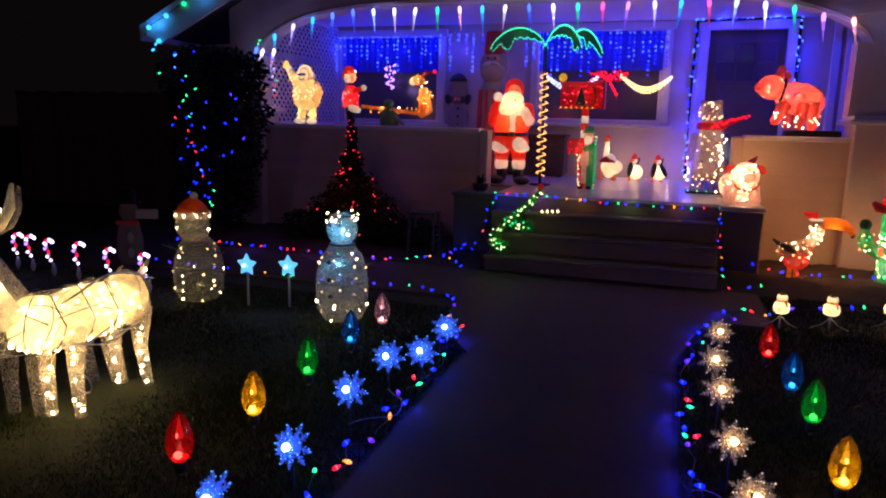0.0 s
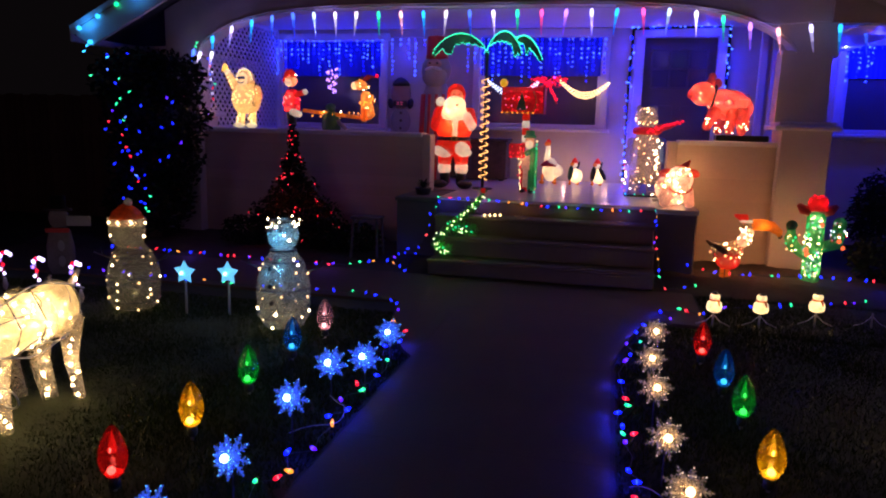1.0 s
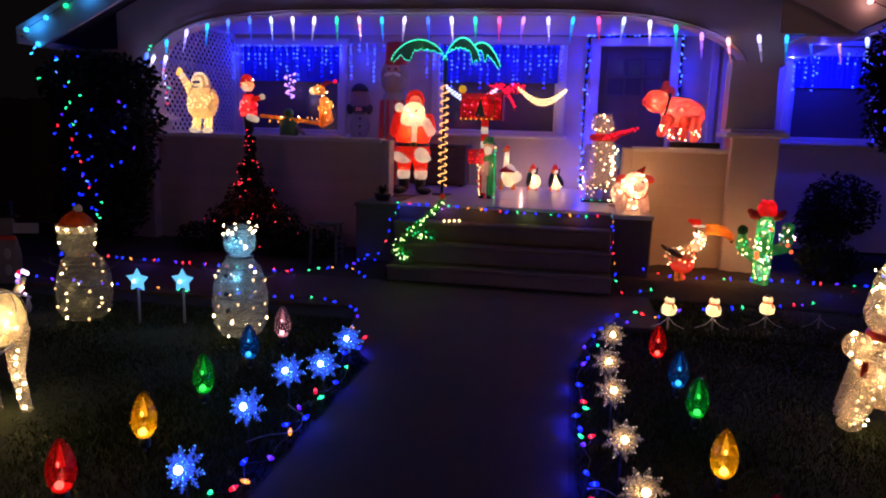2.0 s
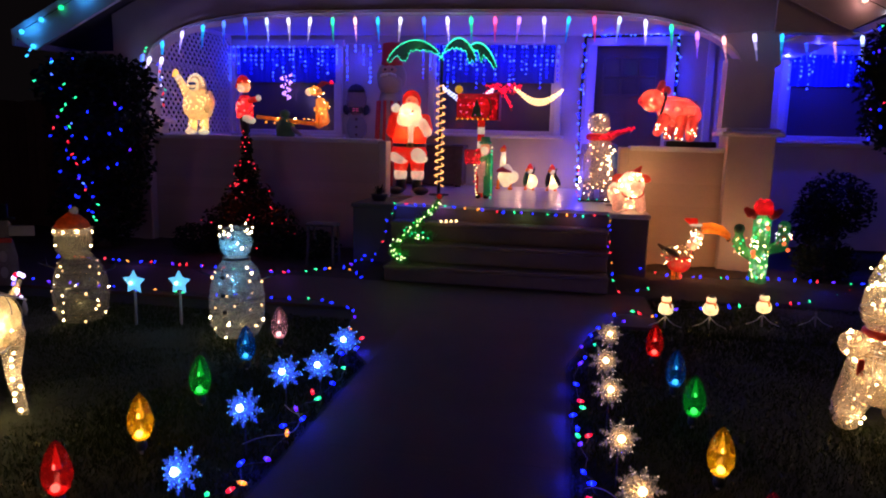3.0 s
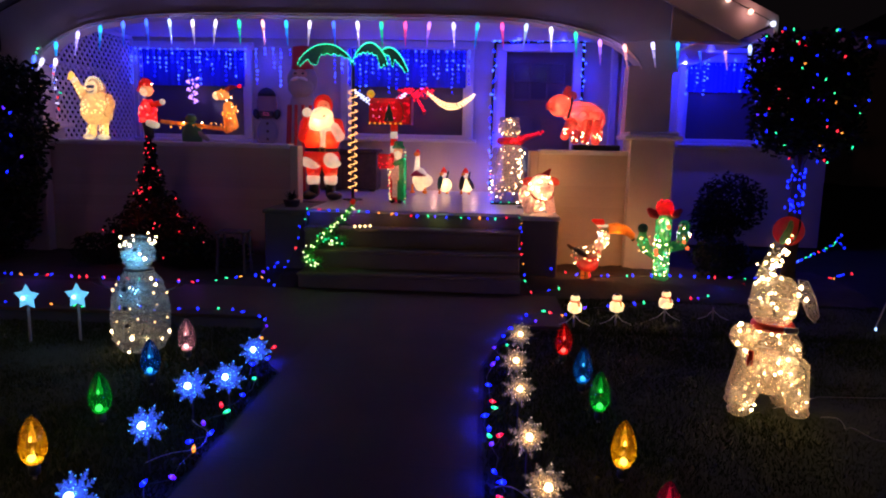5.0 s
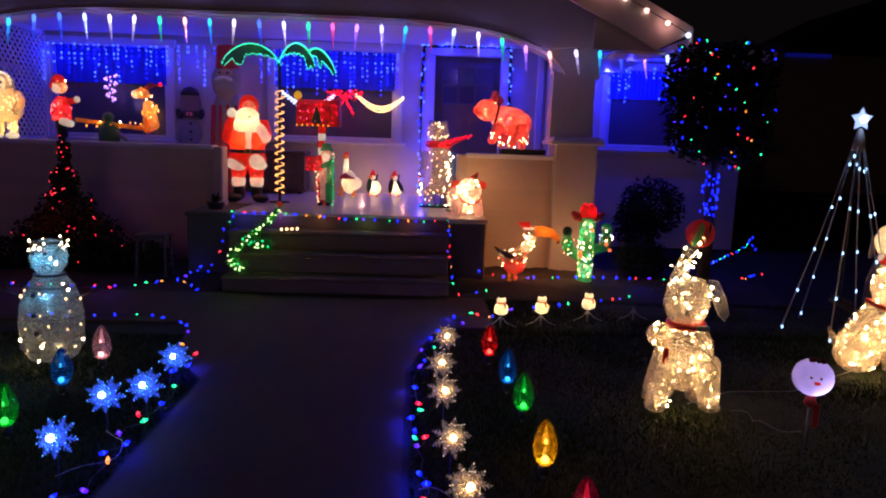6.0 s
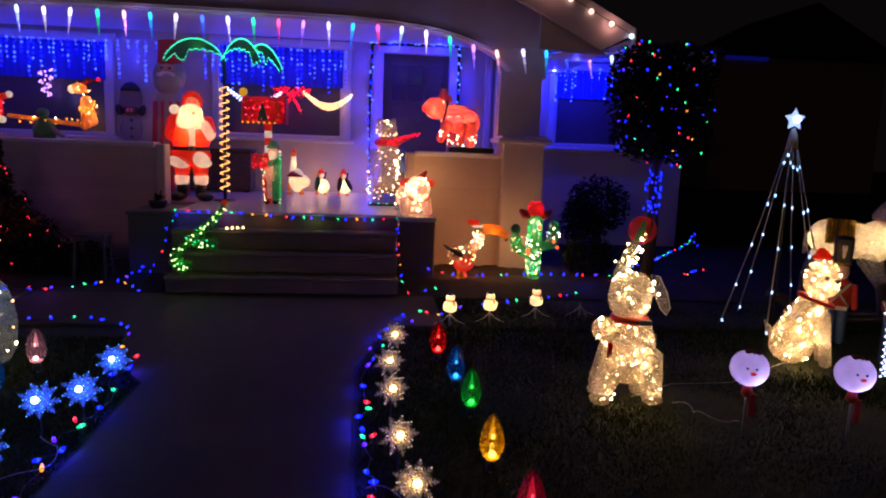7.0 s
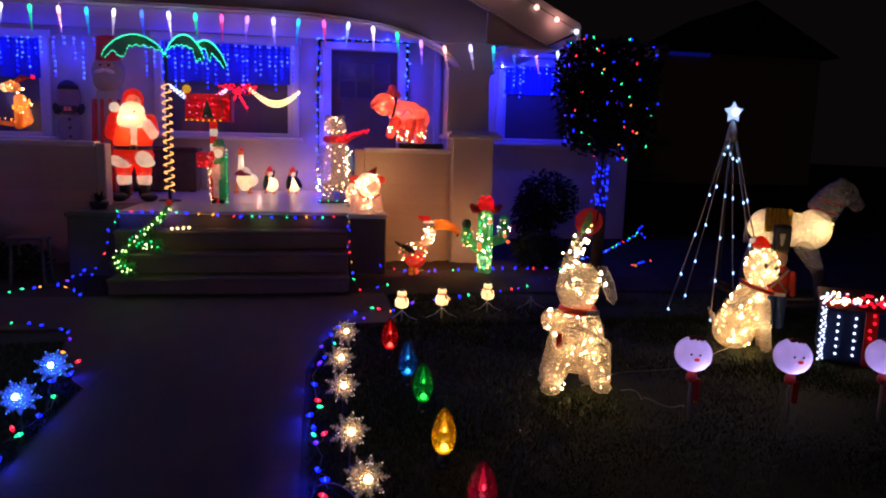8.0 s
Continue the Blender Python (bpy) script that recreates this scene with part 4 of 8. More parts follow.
def giant_bulb(colour, glass, mat, place):
    ob = empty("bulb_stake", f"{colour} giant light-bulb path marker on a lawn stake", "path light", (place[0], place[1], -0.018), group="giant bulb markers")
    s = Shape().lathe((0, 0, 0.065), [(0.022, 0.0), (0.034, 0.012), (0.048, 0.04), (0.055, 0.075), (0.05, 0.115), (0.036, 0.16), (0.017, 0.195), (0.004, 0.208)], glass, seg=20)
    glass_part = s.part("glass", ob)
    Shape().lathe((0, 0, 0.02), [(0.02, 0), (0.024, 0.01), (0.022, 0.05)], WIRE, seg=14).part("socket", ob)
    Shape().lathe((0, 0, -0.03), [(0.003, 0), (0.008, 0.02), (0.008, 0.05)], STAKE, seg=8).part("stake", ob)
    Shape().ball((0, -0.014, 0.095), (0.017, 0.016, 0.016), mat, seg=10, rows=6).part("filament", glass_part)
    # added glowing pieces: light caught in the glass and a highlight
    Shape().lathe((0, 0, 0.067), [(0.012, 0), (0.026, 0.003), (0.034, 0.014), (0.012, 0.016)], faint[colour], seg=14).part("reflector", glass_part)
    Shape().lathe((0, 0, 0.165), [(0.0165, 0), (0.012, 0.03), (0.006, 0.06), (0.001, 0.085)], faint[colour], seg=10).part("light_pipe", glass_part)
    Shape().ball((0, -0.014, 0.176), (0.006, 0.004, 0.012), mat, seg=8, rows=5).part("glint", glass_part)
    lamp((place[0], place[1], 0.09), mat.node_tree.nodes["Principled BSDF"].inputs["Emission Color"].default_value[:3], {"amber": 0.18, "green": 0.05, "blue": 0.05}.get(colour, 0.07), 0.012)
    return ob


def bulb_glass(name, colour):
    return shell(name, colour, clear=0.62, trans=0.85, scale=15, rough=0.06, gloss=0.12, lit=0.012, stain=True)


GL = {"red": (bulb_glass("red_bulb_glass", (0.8, 0.02, 0.02)), glow("red_core", (1.0, 0.3, 0.22), 4)),
      "amber": (bulb_glass("amber_bulb_glass", (0.95, 0.5, 0.012)), glow("amber_core", (1.0, 0.76, 0.2), 8)),
      "green": (bulb_glass("green_bulb_glass", (0.01, 0.5, 0.08)), glow("green_core", (0.15, 1.0, 0.25), 3)),
      "blue": (bulb_glass("blue_bulb_glass", (0.01, 0.14, 0.4)), glow("blue_core", (0.12, 0.75, 1.0), 3)),
      "pink": (bulb_glass("pink_bulb_glass", (0.6, 0.34, 0.38)), glow("pink_core", (1.0, 0.72, 0.7), 4)),
      "magenta": (bulb_glass("magenta_bulb_glass", (0.65, 0.03, 0.12)), glow("magenta_core", (1.0, 0.15, 0.25), 3))}
for colour, x, y in (("red", -1.79, 2.1), ("amber", -1.77, 2.58), ("green", -1.79, 3.12), ("blue", -1.81, 3.68), ("pink", -1.8, 4.14)):
    giant_bulb(colour, *GL[colour], (x, y, 0))
for colour, x, y in (("magenta", 0.71, 2.28), ("amber", 0.66, 2.8), ("green", 0.66, 3.42), ("blue", 0.63, 3.83), ("red", 0.58, 4.36)):
    giant_bulb(colour, *GL[colour], (x, y, 0))

# part of the crystal's brightness is its own emission, not the bulb's light
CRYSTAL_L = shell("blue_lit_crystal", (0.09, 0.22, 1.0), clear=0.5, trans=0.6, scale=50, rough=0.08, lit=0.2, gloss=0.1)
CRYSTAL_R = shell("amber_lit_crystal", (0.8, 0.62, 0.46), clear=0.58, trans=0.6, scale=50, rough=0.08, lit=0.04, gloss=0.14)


def snowflake_mesh(glass, sparkle, seed):
    """Three stacked stars of slim branching crystal arms, knobbed at the ends, round a ribbed cup."""
    rng, s = random.Random(seed), Shape()
    for layer, (count, reach, depth) in enumerate(((9, 0.084, 0.004), (9, 0.06, -0.018), (8, 0.042, -0.036))):
        for i in range(count):
            a = 2 * math.pi * (i + 0.5 * (layer % 2)) / count + rng.uniform(-0.06, 0.06)
            d = Vector((math.cos(a), 0, math.sin(a)))
            n = Vector((-math.sin(a), 0, math.cos(a)))
            tip = d * reach * rng.uniform(0.92, 1.06) + Vector((0, depth + rng.uniform(-0.01, 0.01), 0))
            s.limb(Vector((0, depth * 0.5, 0)) + d * 0.012, tip, 0.0052, 0.0034, glass, seg=5, round_ends=False)
            for k, w in ((0.38, 0.013), (0.6, 0.015), (0.8, 0.009)):
                for sg in (-1, 1):
                    b = tip * k
                    e = b + (n * sg + d * 0.8) * w
                    s.limb(b, e, 0.0042, 0.003, glass, seg=4, round_ends=False)
                    # emissive beads drawn as the sparkle of clear plastic
                    if rng.random() < 0.12:
                        s.bead(e, 0.0022, sparkle)
            s.bead(tip, 0.0042, glass)
            if rng.random() < 0.5:
                s.bead(tip + Vector((0, -0.004, 0)), 0.0026, sparkle)
    for i in range(12):
        a = 2 * math.pi * i / 12
        s.limb((0.012 * math.cos(a), -0.03, 0.012 * math.sin(a)), (0.03 * math.cos(a), -0.046, 0.03 * math.sin(a)), 0.003, 0.0045, glass, seg=4, round_ends=False)
    return s.mesh("crystal")


flake_l, flake_r = snowflake_mesh(CRYSTAL_L, glow("ice_sparkle", (0.08, 0.42, 1.0), 1.5), 1), snowflake_mesh(CRYSTAL_R, glow("amber_sparkle", (1.0, 0.75, 0.5), 0.8), 2)
core_l, core_r = glow("ice_core", (0.6, 0.82, 1.0), 6), glow("amber_white_core", (1.0, 0.8, 0.4), 6)


def flake(place, mesh, core, colour, hue, lean):
    ob = empty("snowflake_light", f"clear plastic snowflake path light glowing {hue}", "path light", (*place, 0), group="snowflake lights")
    shared("crystal", mesh, ob, pose(0, 0, 0.2, -22, lean, lean * 3))
    Shape().ball((0.004, -0.046, 0.218), 0.0155, core, seg=10, rows=6).part("bulb", ob)
    Shape().tube([(0, 0.012, -0.02), (0, 0.012, 0.19)], 0.004, DARKMETAL, seg=6).part("stake", ob)
    lamp((place[0], place[1] - 0.03, 0.208), colour, 0.6 if hue == "ice blue" else 0.24, 0.012)


for i, p in enumerate(((-1.34, 1.7), (-1.29, 2.09), (-1.33, 2.66), (-1.34, 3.13), (-1.21, 3.27), (-1.22, 3.72))):
    flake(p, flake_l, core_l, (0.14, 0.42, 1.0), "ice blue", (i * 37) % 17 - 8)
for i, p in enumerate(((0.29, 2.31), (0.25, 2.72), (0.24, 3.27), (0.24, 3.71), (0.29, 4.24))):
    flake(p, flake_r, core_r, (1.0, 0.6, 0.25), "warm white", (i * 29) % 15 - 7)
Shape().tube([(-1.34 + 0.16 * math.sin(math.pi * k / 12), 2.66 + 0.039 * k, 0.035 + 0.012 * math.sin(k)) for k in range(13)], 0.0022, STAKE, seg=5).thing("light_cable", "pale cable between the snowflake lights", "cable")
Shape().tube([(0.12 + 0.014 * k, 2.62 - 0.002 * k * k, 0.02 + 0.05 * math.sin(math.pi * k / 24)) for k in range(13)], 0.0022, STAKE, seg=5).thing("light_cable", "pale cable between the snowflake lights", "cable")

# ---------------------------------------------------------------- shrubs and trees


def crown_leaves(s, rng, blobs, count, size, mat):
    """Small folded leaves strewn through overlapping clumps."""
    total = sum(b[1][0] * b[1][2] for b in blobs)
    for c, r in blobs:
        for _ in range(int(count * r[0] * r[2] / total)):
            d = Vector((rng.gauss(0, 1), rng.gauss(0, 1), rng.gauss(0, 1))).normalized() * rng.uniform(0.55, 1.05)
            p = Vector((c[0] + d.x * r[0], c[1] + d.y * r[1], c[2] + d.z * r[2]))
            a, b = rng.uniform(0, 6.28), rng.uniform(-0.9, 0.9)
            u = Vector((math.cos(a) * math.cos(b), math.sin(a) * math.cos(b), math.sin(b))) * size * rng.uniform(0.6, 1.3)
            w = u.cross(Vector((rng.uniform(-1, 1), rng.uniform(-1, 1), 1))).normalized() * size * 0.34
            s.add([p - u * 0.5, p + w, p + u * 0.6, p - w], [(0, 1, 2), (0, 2, 3)], mat, False)


def tree(name, label, place, trunk, blobs, count, leaf, seed, bulbs, bulb_mats, bulb_size=0.016, wrap=None):
    rng = random.Random(seed)
    ob = empty(name, label, "tree", place)
    s = Shape()
    s.tube([(0, 0, -0.05), (0.02, 0.0, trunk[0] * 0.5), (0.0, 0.01, trunk[0])], [trunk[1] * 1.25, trunk[1], trunk[1] * 0.8], BARK, seg=9)
    for c, r in blobs:
        s.tube([(0, 0, trunk[0] * 0.85), (c[0] * 0.5, c[1] * 0.5, (c[2] + trunk[0]) / 2), c], [trunk[1] * 0.5, trunk[1] * 0.35, trunk[1] * 0.12], BARK, seg=6)
    s.part("trunk", ob)
    s = Shape()
    crown_leaves(s, rng, blobs, count, leaf, LEAF)
    s.part("crown", ob)
    stock = [bulb_mesh(m, bulb_size) for m in bulb_mats]
    for _ in range(bulbs):
        c, r = rng.choice(blobs)
        d = Vector((rng.gauss(0, 1), -abs(rng.gauss(0.5, 1)), rng.gauss(0, 1))).normalized() * 1.04
        shared("bulb", stock[rng.randrange(len(stock))], ob, pose(c[0] + d.x * r[0], c[1] + d.y * r[1], c[2] + d.z * r[2], rng.uniform(0, 180), 0, 0))
    if wrap:
        z0, z1, rad, n, mat = wrap
        me = bulb_mesh(mat, bulb_size)
        for i in range(n):
            a = rng.uniform(math.pi * 0.95, 2.05 * math.pi)
            shared("bulb", me, ob, pose(math.cos(a) * rad, math.sin(a) * rad, rng.uniform(z0, z1), rng.uniform(0, 180), 0, 0))
    return ob


tree("lit_shrub", "tall dark clipped shrub dotted with coloured bulbs", (-5.08, 6.95, 0), (1.2, 0.07),
     [((-0.05, 0, 0.45), (0.5, 0.45, 0.42)), ((0.05, 0, 0.95), (0.52, 0.48, 0.45)), ((0.08, 0.0, 1.4), (0.6, 0.5, 0.42)), ((-0.1, 0, 1.8), (0.55, 0.5, 0.36)), ((0.3, 0, 1.85), (0.36, 0.4, 0.28))], 9000, 0.07, 41, 0, BLUISH, 0.017)
for k, (x0, x1, z0, drop, n) in enumerate(((-5.22, -4.98, 2.02, 0.135, 13), (-5.02, -4.82, 1.98, 0.15, 11), (-5.08, -4.66, 1.6, 0.13, 10), (-5.15, -4.75, 1.35, 0.12, 9), (-4.46, -4.5, 1.62, 0.12, 7))):
    run = [(x0 + (x1 - x0) * i / n + 0.09 * math.sin(2.3 * i + k), 6.42 + 0.06 * math.cos(1.9 * i), z0 - drop * i + 0.05 * math.sin(3.7 * i + k)) for i in range(n)]
    light_string("coloured bulbs wound down through the tall shrub", run, 0.2, BLUISH, 0.017, 140 + k, stray=0.05)
for p, w in (((-5.15, 6.25, 1.75), 0.5), ((-4.55, 6.35, 1.3), 1.0), ((-5.1, 6.3, 0.7), 0.5)):
    lamp(p, BLUE, w)
tree("lit_topiary_tree", "round clipped tree with coloured bulbs and a blue-wrapped trunk", (2.9, 6.6, 0), (1.35, 0.06),
     [((0, 0, 1.85), (0.5, 0.48, 0.5)), ((-0.15, -0.05, 1.6), (0.34, 0.34, 0.3)), ((0.18, 0, 2.1), (0.36, 0.36, 0.34)), ((-0.2, 0, 2.12), (0.32, 0.32, 0.3)), ((0.2, -0.05, 1.55), (0.3, 0.3, 0.28))], 8000, 0.06, 42, 64, MULTI, 0.014, (0.8, 1.22, 0.075, 48, G_BLUE))
lamp((2.9, 6.4, 1.05), BLUE, 1.2)
tree("red_lit_conifer", "small dark conifer strung with red bulbs", (-3.44, 7.12, 0), (1.3, 0.035),
     [((0.03, 0, 0.36), (0.53, 0.34, 0.28)), ((0.02, 0, 0.62), (0.28, 0.24, 0.24)), ((0, 0, 0.88), (0.14, 0.14, 0.2)), ((0, 0, 1.15), (0.065, 0.065, 0.22))], 4800, 0.05, 43, 48, [G_RED], 0.0105)
lamp((-3.45, 6.75, 0.6), RED, 0.8)
lamp((-3.1, 7.0, 0.6), RED, 0.4)
tree("dark_shrub", "round dark shrub against the side wall", (3.2, 9.1, 0), (0.5, 0.04), [((0, 0, 0.65), (0.42, 0.36, 0.4)), ((-0.2, 0, 0.45), (0.3, 0.3, 0.35))], 3200, 0.06, 44, 0, [G_RED])
tree("dark_shrub", "low dark shrub in the bed by the porch wall", (-3.0, 6.9, 0), (0.2, 0.03), [((0, 0, 0.22), (0.34, 0.26, 0.2)), ((0.4, 0, 0.18), (0.28, 0.24, 0.17)), ((-0.9, 0, 0.2), (0.3, 0.24, 0.18))], 3000, 0.05, 45, 0, [G_RED])
tree("dark_shrub", "low dark shrub in the bed beside the column", (2.5, 7.25, 0), (0.2, 0.03), [((0, 0, 0.25), (0.3, 0.25, 0.22))], 1600, 0.05, 46, 0, [G_RED])

# ---------------------------------------------------------------- figures on the lawn


def deer(label, place, rz, net, lit, seed, nx):
    rng, s = random.Random(seed), Shape()
    legs = NET if lit else net
    s.ball((0.07, 0, 0.455), (0.36, 0.115, 0.135), net, seg=18, rows=12)
    s.ball((0.31, 0, 0.475), (0.125, 0.1, 0.125), net)
    s.ball((-0.2, 0, 0.47), (0.13, 0.11, 0.135), net)
    for lx, ly in ((0.2, -0.07), (0.17, 0.07), (-0.2, -0.07), (-0.23, 0.07)):
        back = -0.035 if lx < 0 else 0.0
        s.limb((lx, ly, 0.42), (lx + 0.01, ly, 0.22), 0.062 if lx < 0 else 0.05, 0.034, legs)
        s.limb((lx + 0.01, ly, 0.22), (lx + back, ly, 0.0), 0.033, 0.026, legs)
        if lit:
            for k in range(8):
                s.bead((lx + rng.uniform(-0.012, 0.03), ly + rng.uniform(-0.026, 0.026), 0.02 + k * 0.045 + rng.uniform(-0.02, 0.02)), rng.uniform(0.006, 0.0095), G_FIG)
    s.limb((0.4 + nx, 0, 0.54), (0.54 + nx, 0, 0.82), 0.085, 0.055, net)
    s.ball((0.62 + nx, 0, 0.84), (0.105, 0.052, 0.055), net, Matrix.Rotation(0.3, 3, "Y"))
    for sg in (-1, 1):
        s.ball((0.56 + nx, 0.07 * sg, 0.89), (0.02, 0.05, 0.025), net)
        s.tube([(0.56 + nx, 0.03 * sg, 0.88), (0.54 + nx, 0.12 * sg, 0.915), (0.53 + nx, 0.21 * sg, 0.955), (0.53 + nx, 0.27 * sg, 1.03), (0.53 + nx, 0.29 * sg, 1.12)], [0.018, 0.02, 0.021, 0.019, 0.007], net, seg=8)
        if lit:
            for u, v in ((0.21, 0.97), (0.235, 1.02), (0.14, 0.93)):
                s.bead((0.545 + nx, u * sg, v), 0.0075, G_FIG)
    s.limb((-0.31, 0, 0.55), (-0.38, 0, 0.63), 0.022, 0.01, net)
    for a in (-0.2, -0.05, 0.1, 0.25):
        ry, rz2 = 0.118 * math.sqrt(max(0.1, 1 - ((a - 0.09) / 0.42) ** 2)), 0.145 * math.sqrt(max(0.1, 1 - ((a - 0.09) / 0.42) ** 2))
        s.tube([(a + 0.02 * math.sin(k), math.cos(k * math.pi / 8) * ry * 1.02, 0.458 + math.sin(k * math.pi / 8) * rz2 * 1.02) for k in range(16)], 0.0035, DARKMETAL, seg=4, closed=True)
    s.wires_on((0.07, 0, 0.455), (0.365, 0.12, 0.14), 8, [DARKMETAL, M_GREY, WHITEWIRE, WHITEWIRE], rng)
    s.wires_on((-0.2, 0, 0.47), (0.135, 0.115, 0.14), 4, [DARKMETAL, M_GREY], rng)
    s.wires_on((0.31, 0, 0.475), (0.13, 0.105, 0.13), 6, [DARKMETAL, WHITEWIRE], rng)
    if lit:
        s.beads_on((-0.2, 0, 0.47), (0.132, 0.112, 0.137), 16, 0.012, [G_FIG], rng)
        s.beads_on((0.09, 0, 0.455), (0.39, 0.125, 0.145), 90, 0.012, [G_FIG], rng)
        # loose white cord looped over the back and trailing at the legs
        s.tube([(-0.3 + 0.055 * k, 0.1 + 0.012 * math.sin(k), 0.56 + 0.075 * math.sin(math.pi * k / 10)) for k in range(11)], 0.0045, WHITEWIRE, seg=5)
        s.tube([(0.36 - 0.07 * k, 0.128 + 0.008 * math.sin(2.1 * k), 0.375 + 0.022 * math.sin(1.7 * k)) for k in range(8)], 0.0038, WHITEWIRE, seg=5)
        s.tube([(0.3 - 0.075 * k, 0.13 + 0.008 * math.sin(1.4 * k), 0.35 + 0.028 * math.sin(1.1 * k + 1)) for k in range(7)], 0.0038, WHITEWIRE, seg=5)
        s.tube([(0.2 + 0.012 * math.cos(a), 0.125 + 0.05 * math.sin(a), 0.18 + 0.05 * math.cos(a)) for a in [2 * math.pi * k / 12 for k in range(12)]], 0.004, WHITEWIRE, seg=5, closed=True)
        s.bead((-0.345, 0.012, 0.59), 0.008, G_FIG)
    ob = s.thing("reindeer_figure", label, "figure", place, rz, group="lawn reindeer")
    if lit:
        m = ob.matrix_world
        for p, w in (((0.3, 0, 0.47), 3.0), ((0.05, 0, 0.47), 2.4), ((-0.18, 0, 0.47), 1.7), ((0.49, 0, 0.68), 1.4)):
            lamp(m @ Vector(p), PALEWARM, w)
        for p in ((0.2, -0.07, 0.2), (-0.2, -0.07, 0.2), (0.17, 0.07, 0.2), (-0.23, 0.07, 0.2)):
            lamp(m @ Vector(p), PALEWARM, 0.15)
    return ob


deer("white wire-net reindeer glowing with warm white bulbs on the lawn", (-2.62, 2.54, 0), -91, NET_BRIGHT, True, 51, 0.07)
deer("unlit wire-net reindeer standing dim on the lawn", (-2.79, 2.5, -0.035), -97, NET_DIM, False, 52, -0.2)


def net_snowman(label, place, rz, body, head, hat, seed, cool):
    rng, s = random.Random(seed), Shape()
    net = NET_COOL if cool else NET_PALE
    (bz, bx, bh), (hz, hx) = body, head
    tilt = -0.035 if hat else 0.0
    s.lathe((0, 0, bz - bh), [(bx * 0.72, 0), (bx * 0.95, bh * 0.28), (bx, bh * 0.8), (bx * 0.93, bh * 1.25), (bx * 0.72, bh * 1.68), (bx * 0.42, bh * 1.95)], net, seg=20)
    s.lathe((tilt, 0, hz - hx), [(hx * 0.5, 0), (hx * 0.9, hx * 0.4), (hx, hx * 0.95), (hx * 0.9, hx * 1.5), (hx * 0.5, hx * 1.9), (0.01, hx * 2.0)], net, seg=18)
    if hat:
        s.lathe((tilt, 0, hz + hx * 0.35), [(hx * 1.04, 0), (hx * 1.04, 0.05), (hx * 0.99, 0.052)], NET, seg=18)
        s.lathe((tilt, 0, hz + hx * 0.35 + 0.045), [(hx * 0.95, 0), (hx * 0.75, 0.05), (hx * 0.45, 0.085), (0.02, 0.11)], DIM_ORANGE, seg=18)
        s.ball((tilt + 0.02, 0, hz + hx * 0.35 + 0.165), 0.03, NET_BRIGHT)
    else:
        for r in (hx * 1.04, hx * 0.72):
            s.tube([(r * math.cos(math.pi * k / 10), r * math.sin(math.pi * k / 10), hz + hx * 0.82) for k in range(20)], 0.004, DARKMETAL, seg=5, closed=True)
        for k in range(7):
            a = 2 * math.pi * k / 7 + 0.5
            s.bead((hx * 1.02 * math.cos(a), hx * 1.02 * math.sin(a), hz + hx * (0.84 + 0.16 * (k % 3 == 1))), 0.006, G_FIG)
        s.tube([(bx * 0.46 * math.cos(math.pi * k / 8), bx * 0.46 * math.sin(math.pi * k / 8), hz - hx * 1.02) for k in range(16)], 0.009, DARKMETAL, seg=5, closed=True)
        for k in range(3):
            s.ball((-0.02 + 0.01 * k, -bx * (0.86 if k == 0 else 0.99), bz + bh * (0.55 - 0.42 * k)), 0.016, BLACK)
        s.ball((0.03, -hx * 0.93, hz + 0.03), 0.012, BLACK)
        s.ball((-0.04, -hx * 0.93, hz + 0.03), 0.012, BLACK)
        s.limb((0, -hx, hz), (0.01, -hx - 0.03, hz - 0.005), 0.007, 0.003, BLACK)
        s.tube([(0.045 * math.sin(u), -hx * 0.97, hz - 0.02 - 0.03 * math.cos(u)) for u in (-1.2, -0.6, 0, 0.6, 1.2)], 0.0035, BLACK, seg=4)
    for k in range(9):
        a = 2 * math.pi * k / 9
        s.tube([(math.cos(a) * bx * w, math.sin(a) * bx * w, bz - bh + bh * h) for w, h in ((0.74, 0), (0.97, 0.28), (1.02, 0.8), (0.95, 1.25), (0.74, 1.68))], 0.003, NET_DIM, seg=4)
    for h, w in ((0.28, 0.98), (1.0, 1.01), (1.68, 0.75)):
        s.tube([(math.cos(a * math.pi / 10) * bx * w, math.sin(a * math.pi / 10) * bx * w, bz - bh + bh * h) for a in range(20)], 0.003, DARKMETAL, seg=4, closed=True)
    for sg in (-1, 1):
        s.tube([(sg * bx * 0.85, 0, bz + bh * 0.4), (sg * (bx + 0.12), -0.03, bz + bh * 0.62)], 0.006, DARKMETAL, seg=5)
        s.tube([(sg * (bx + 0.06), -0.015, bz + bh * 0.5), (sg * (bx + 0.1), 0.02, bz + bh * 0.72)], 0.004, DARKMETAL, seg=5)
    # bulbs wired in uneven hoops
    for h, w, n in ((0.1, 0.84, 5), (0.42, 0.98, 4), (0.85, 0.99, 6), (1.38, 0.88, 4), (1.64, 0.76, 4)):
        turn0 = rng.uniform(0, 6.28)
        pts = []
        for k in range(n):
            a = turn0 + 2 * math.pi * (k + rng.uniform(-0.3, 0.3)) / n
            p = (math.cos(a) * bx * w, math.sin(a) * bx * w, bz - bh + bh * (h + rng.uniform(-0.07, 0.07)))
            pts.append(p)
            s.bead(p, rng.uniform(0.005, 0.0095), G_FIG if rng.random() < 0.45 else G_FIGDIM)
        s.tube(pts, 0.0026, WIRE, seg=4, closed=True)
    for k in range(9):
        a = 2 * math.pi * (k + rng.uniform(-0.3, 0.3)) / 9
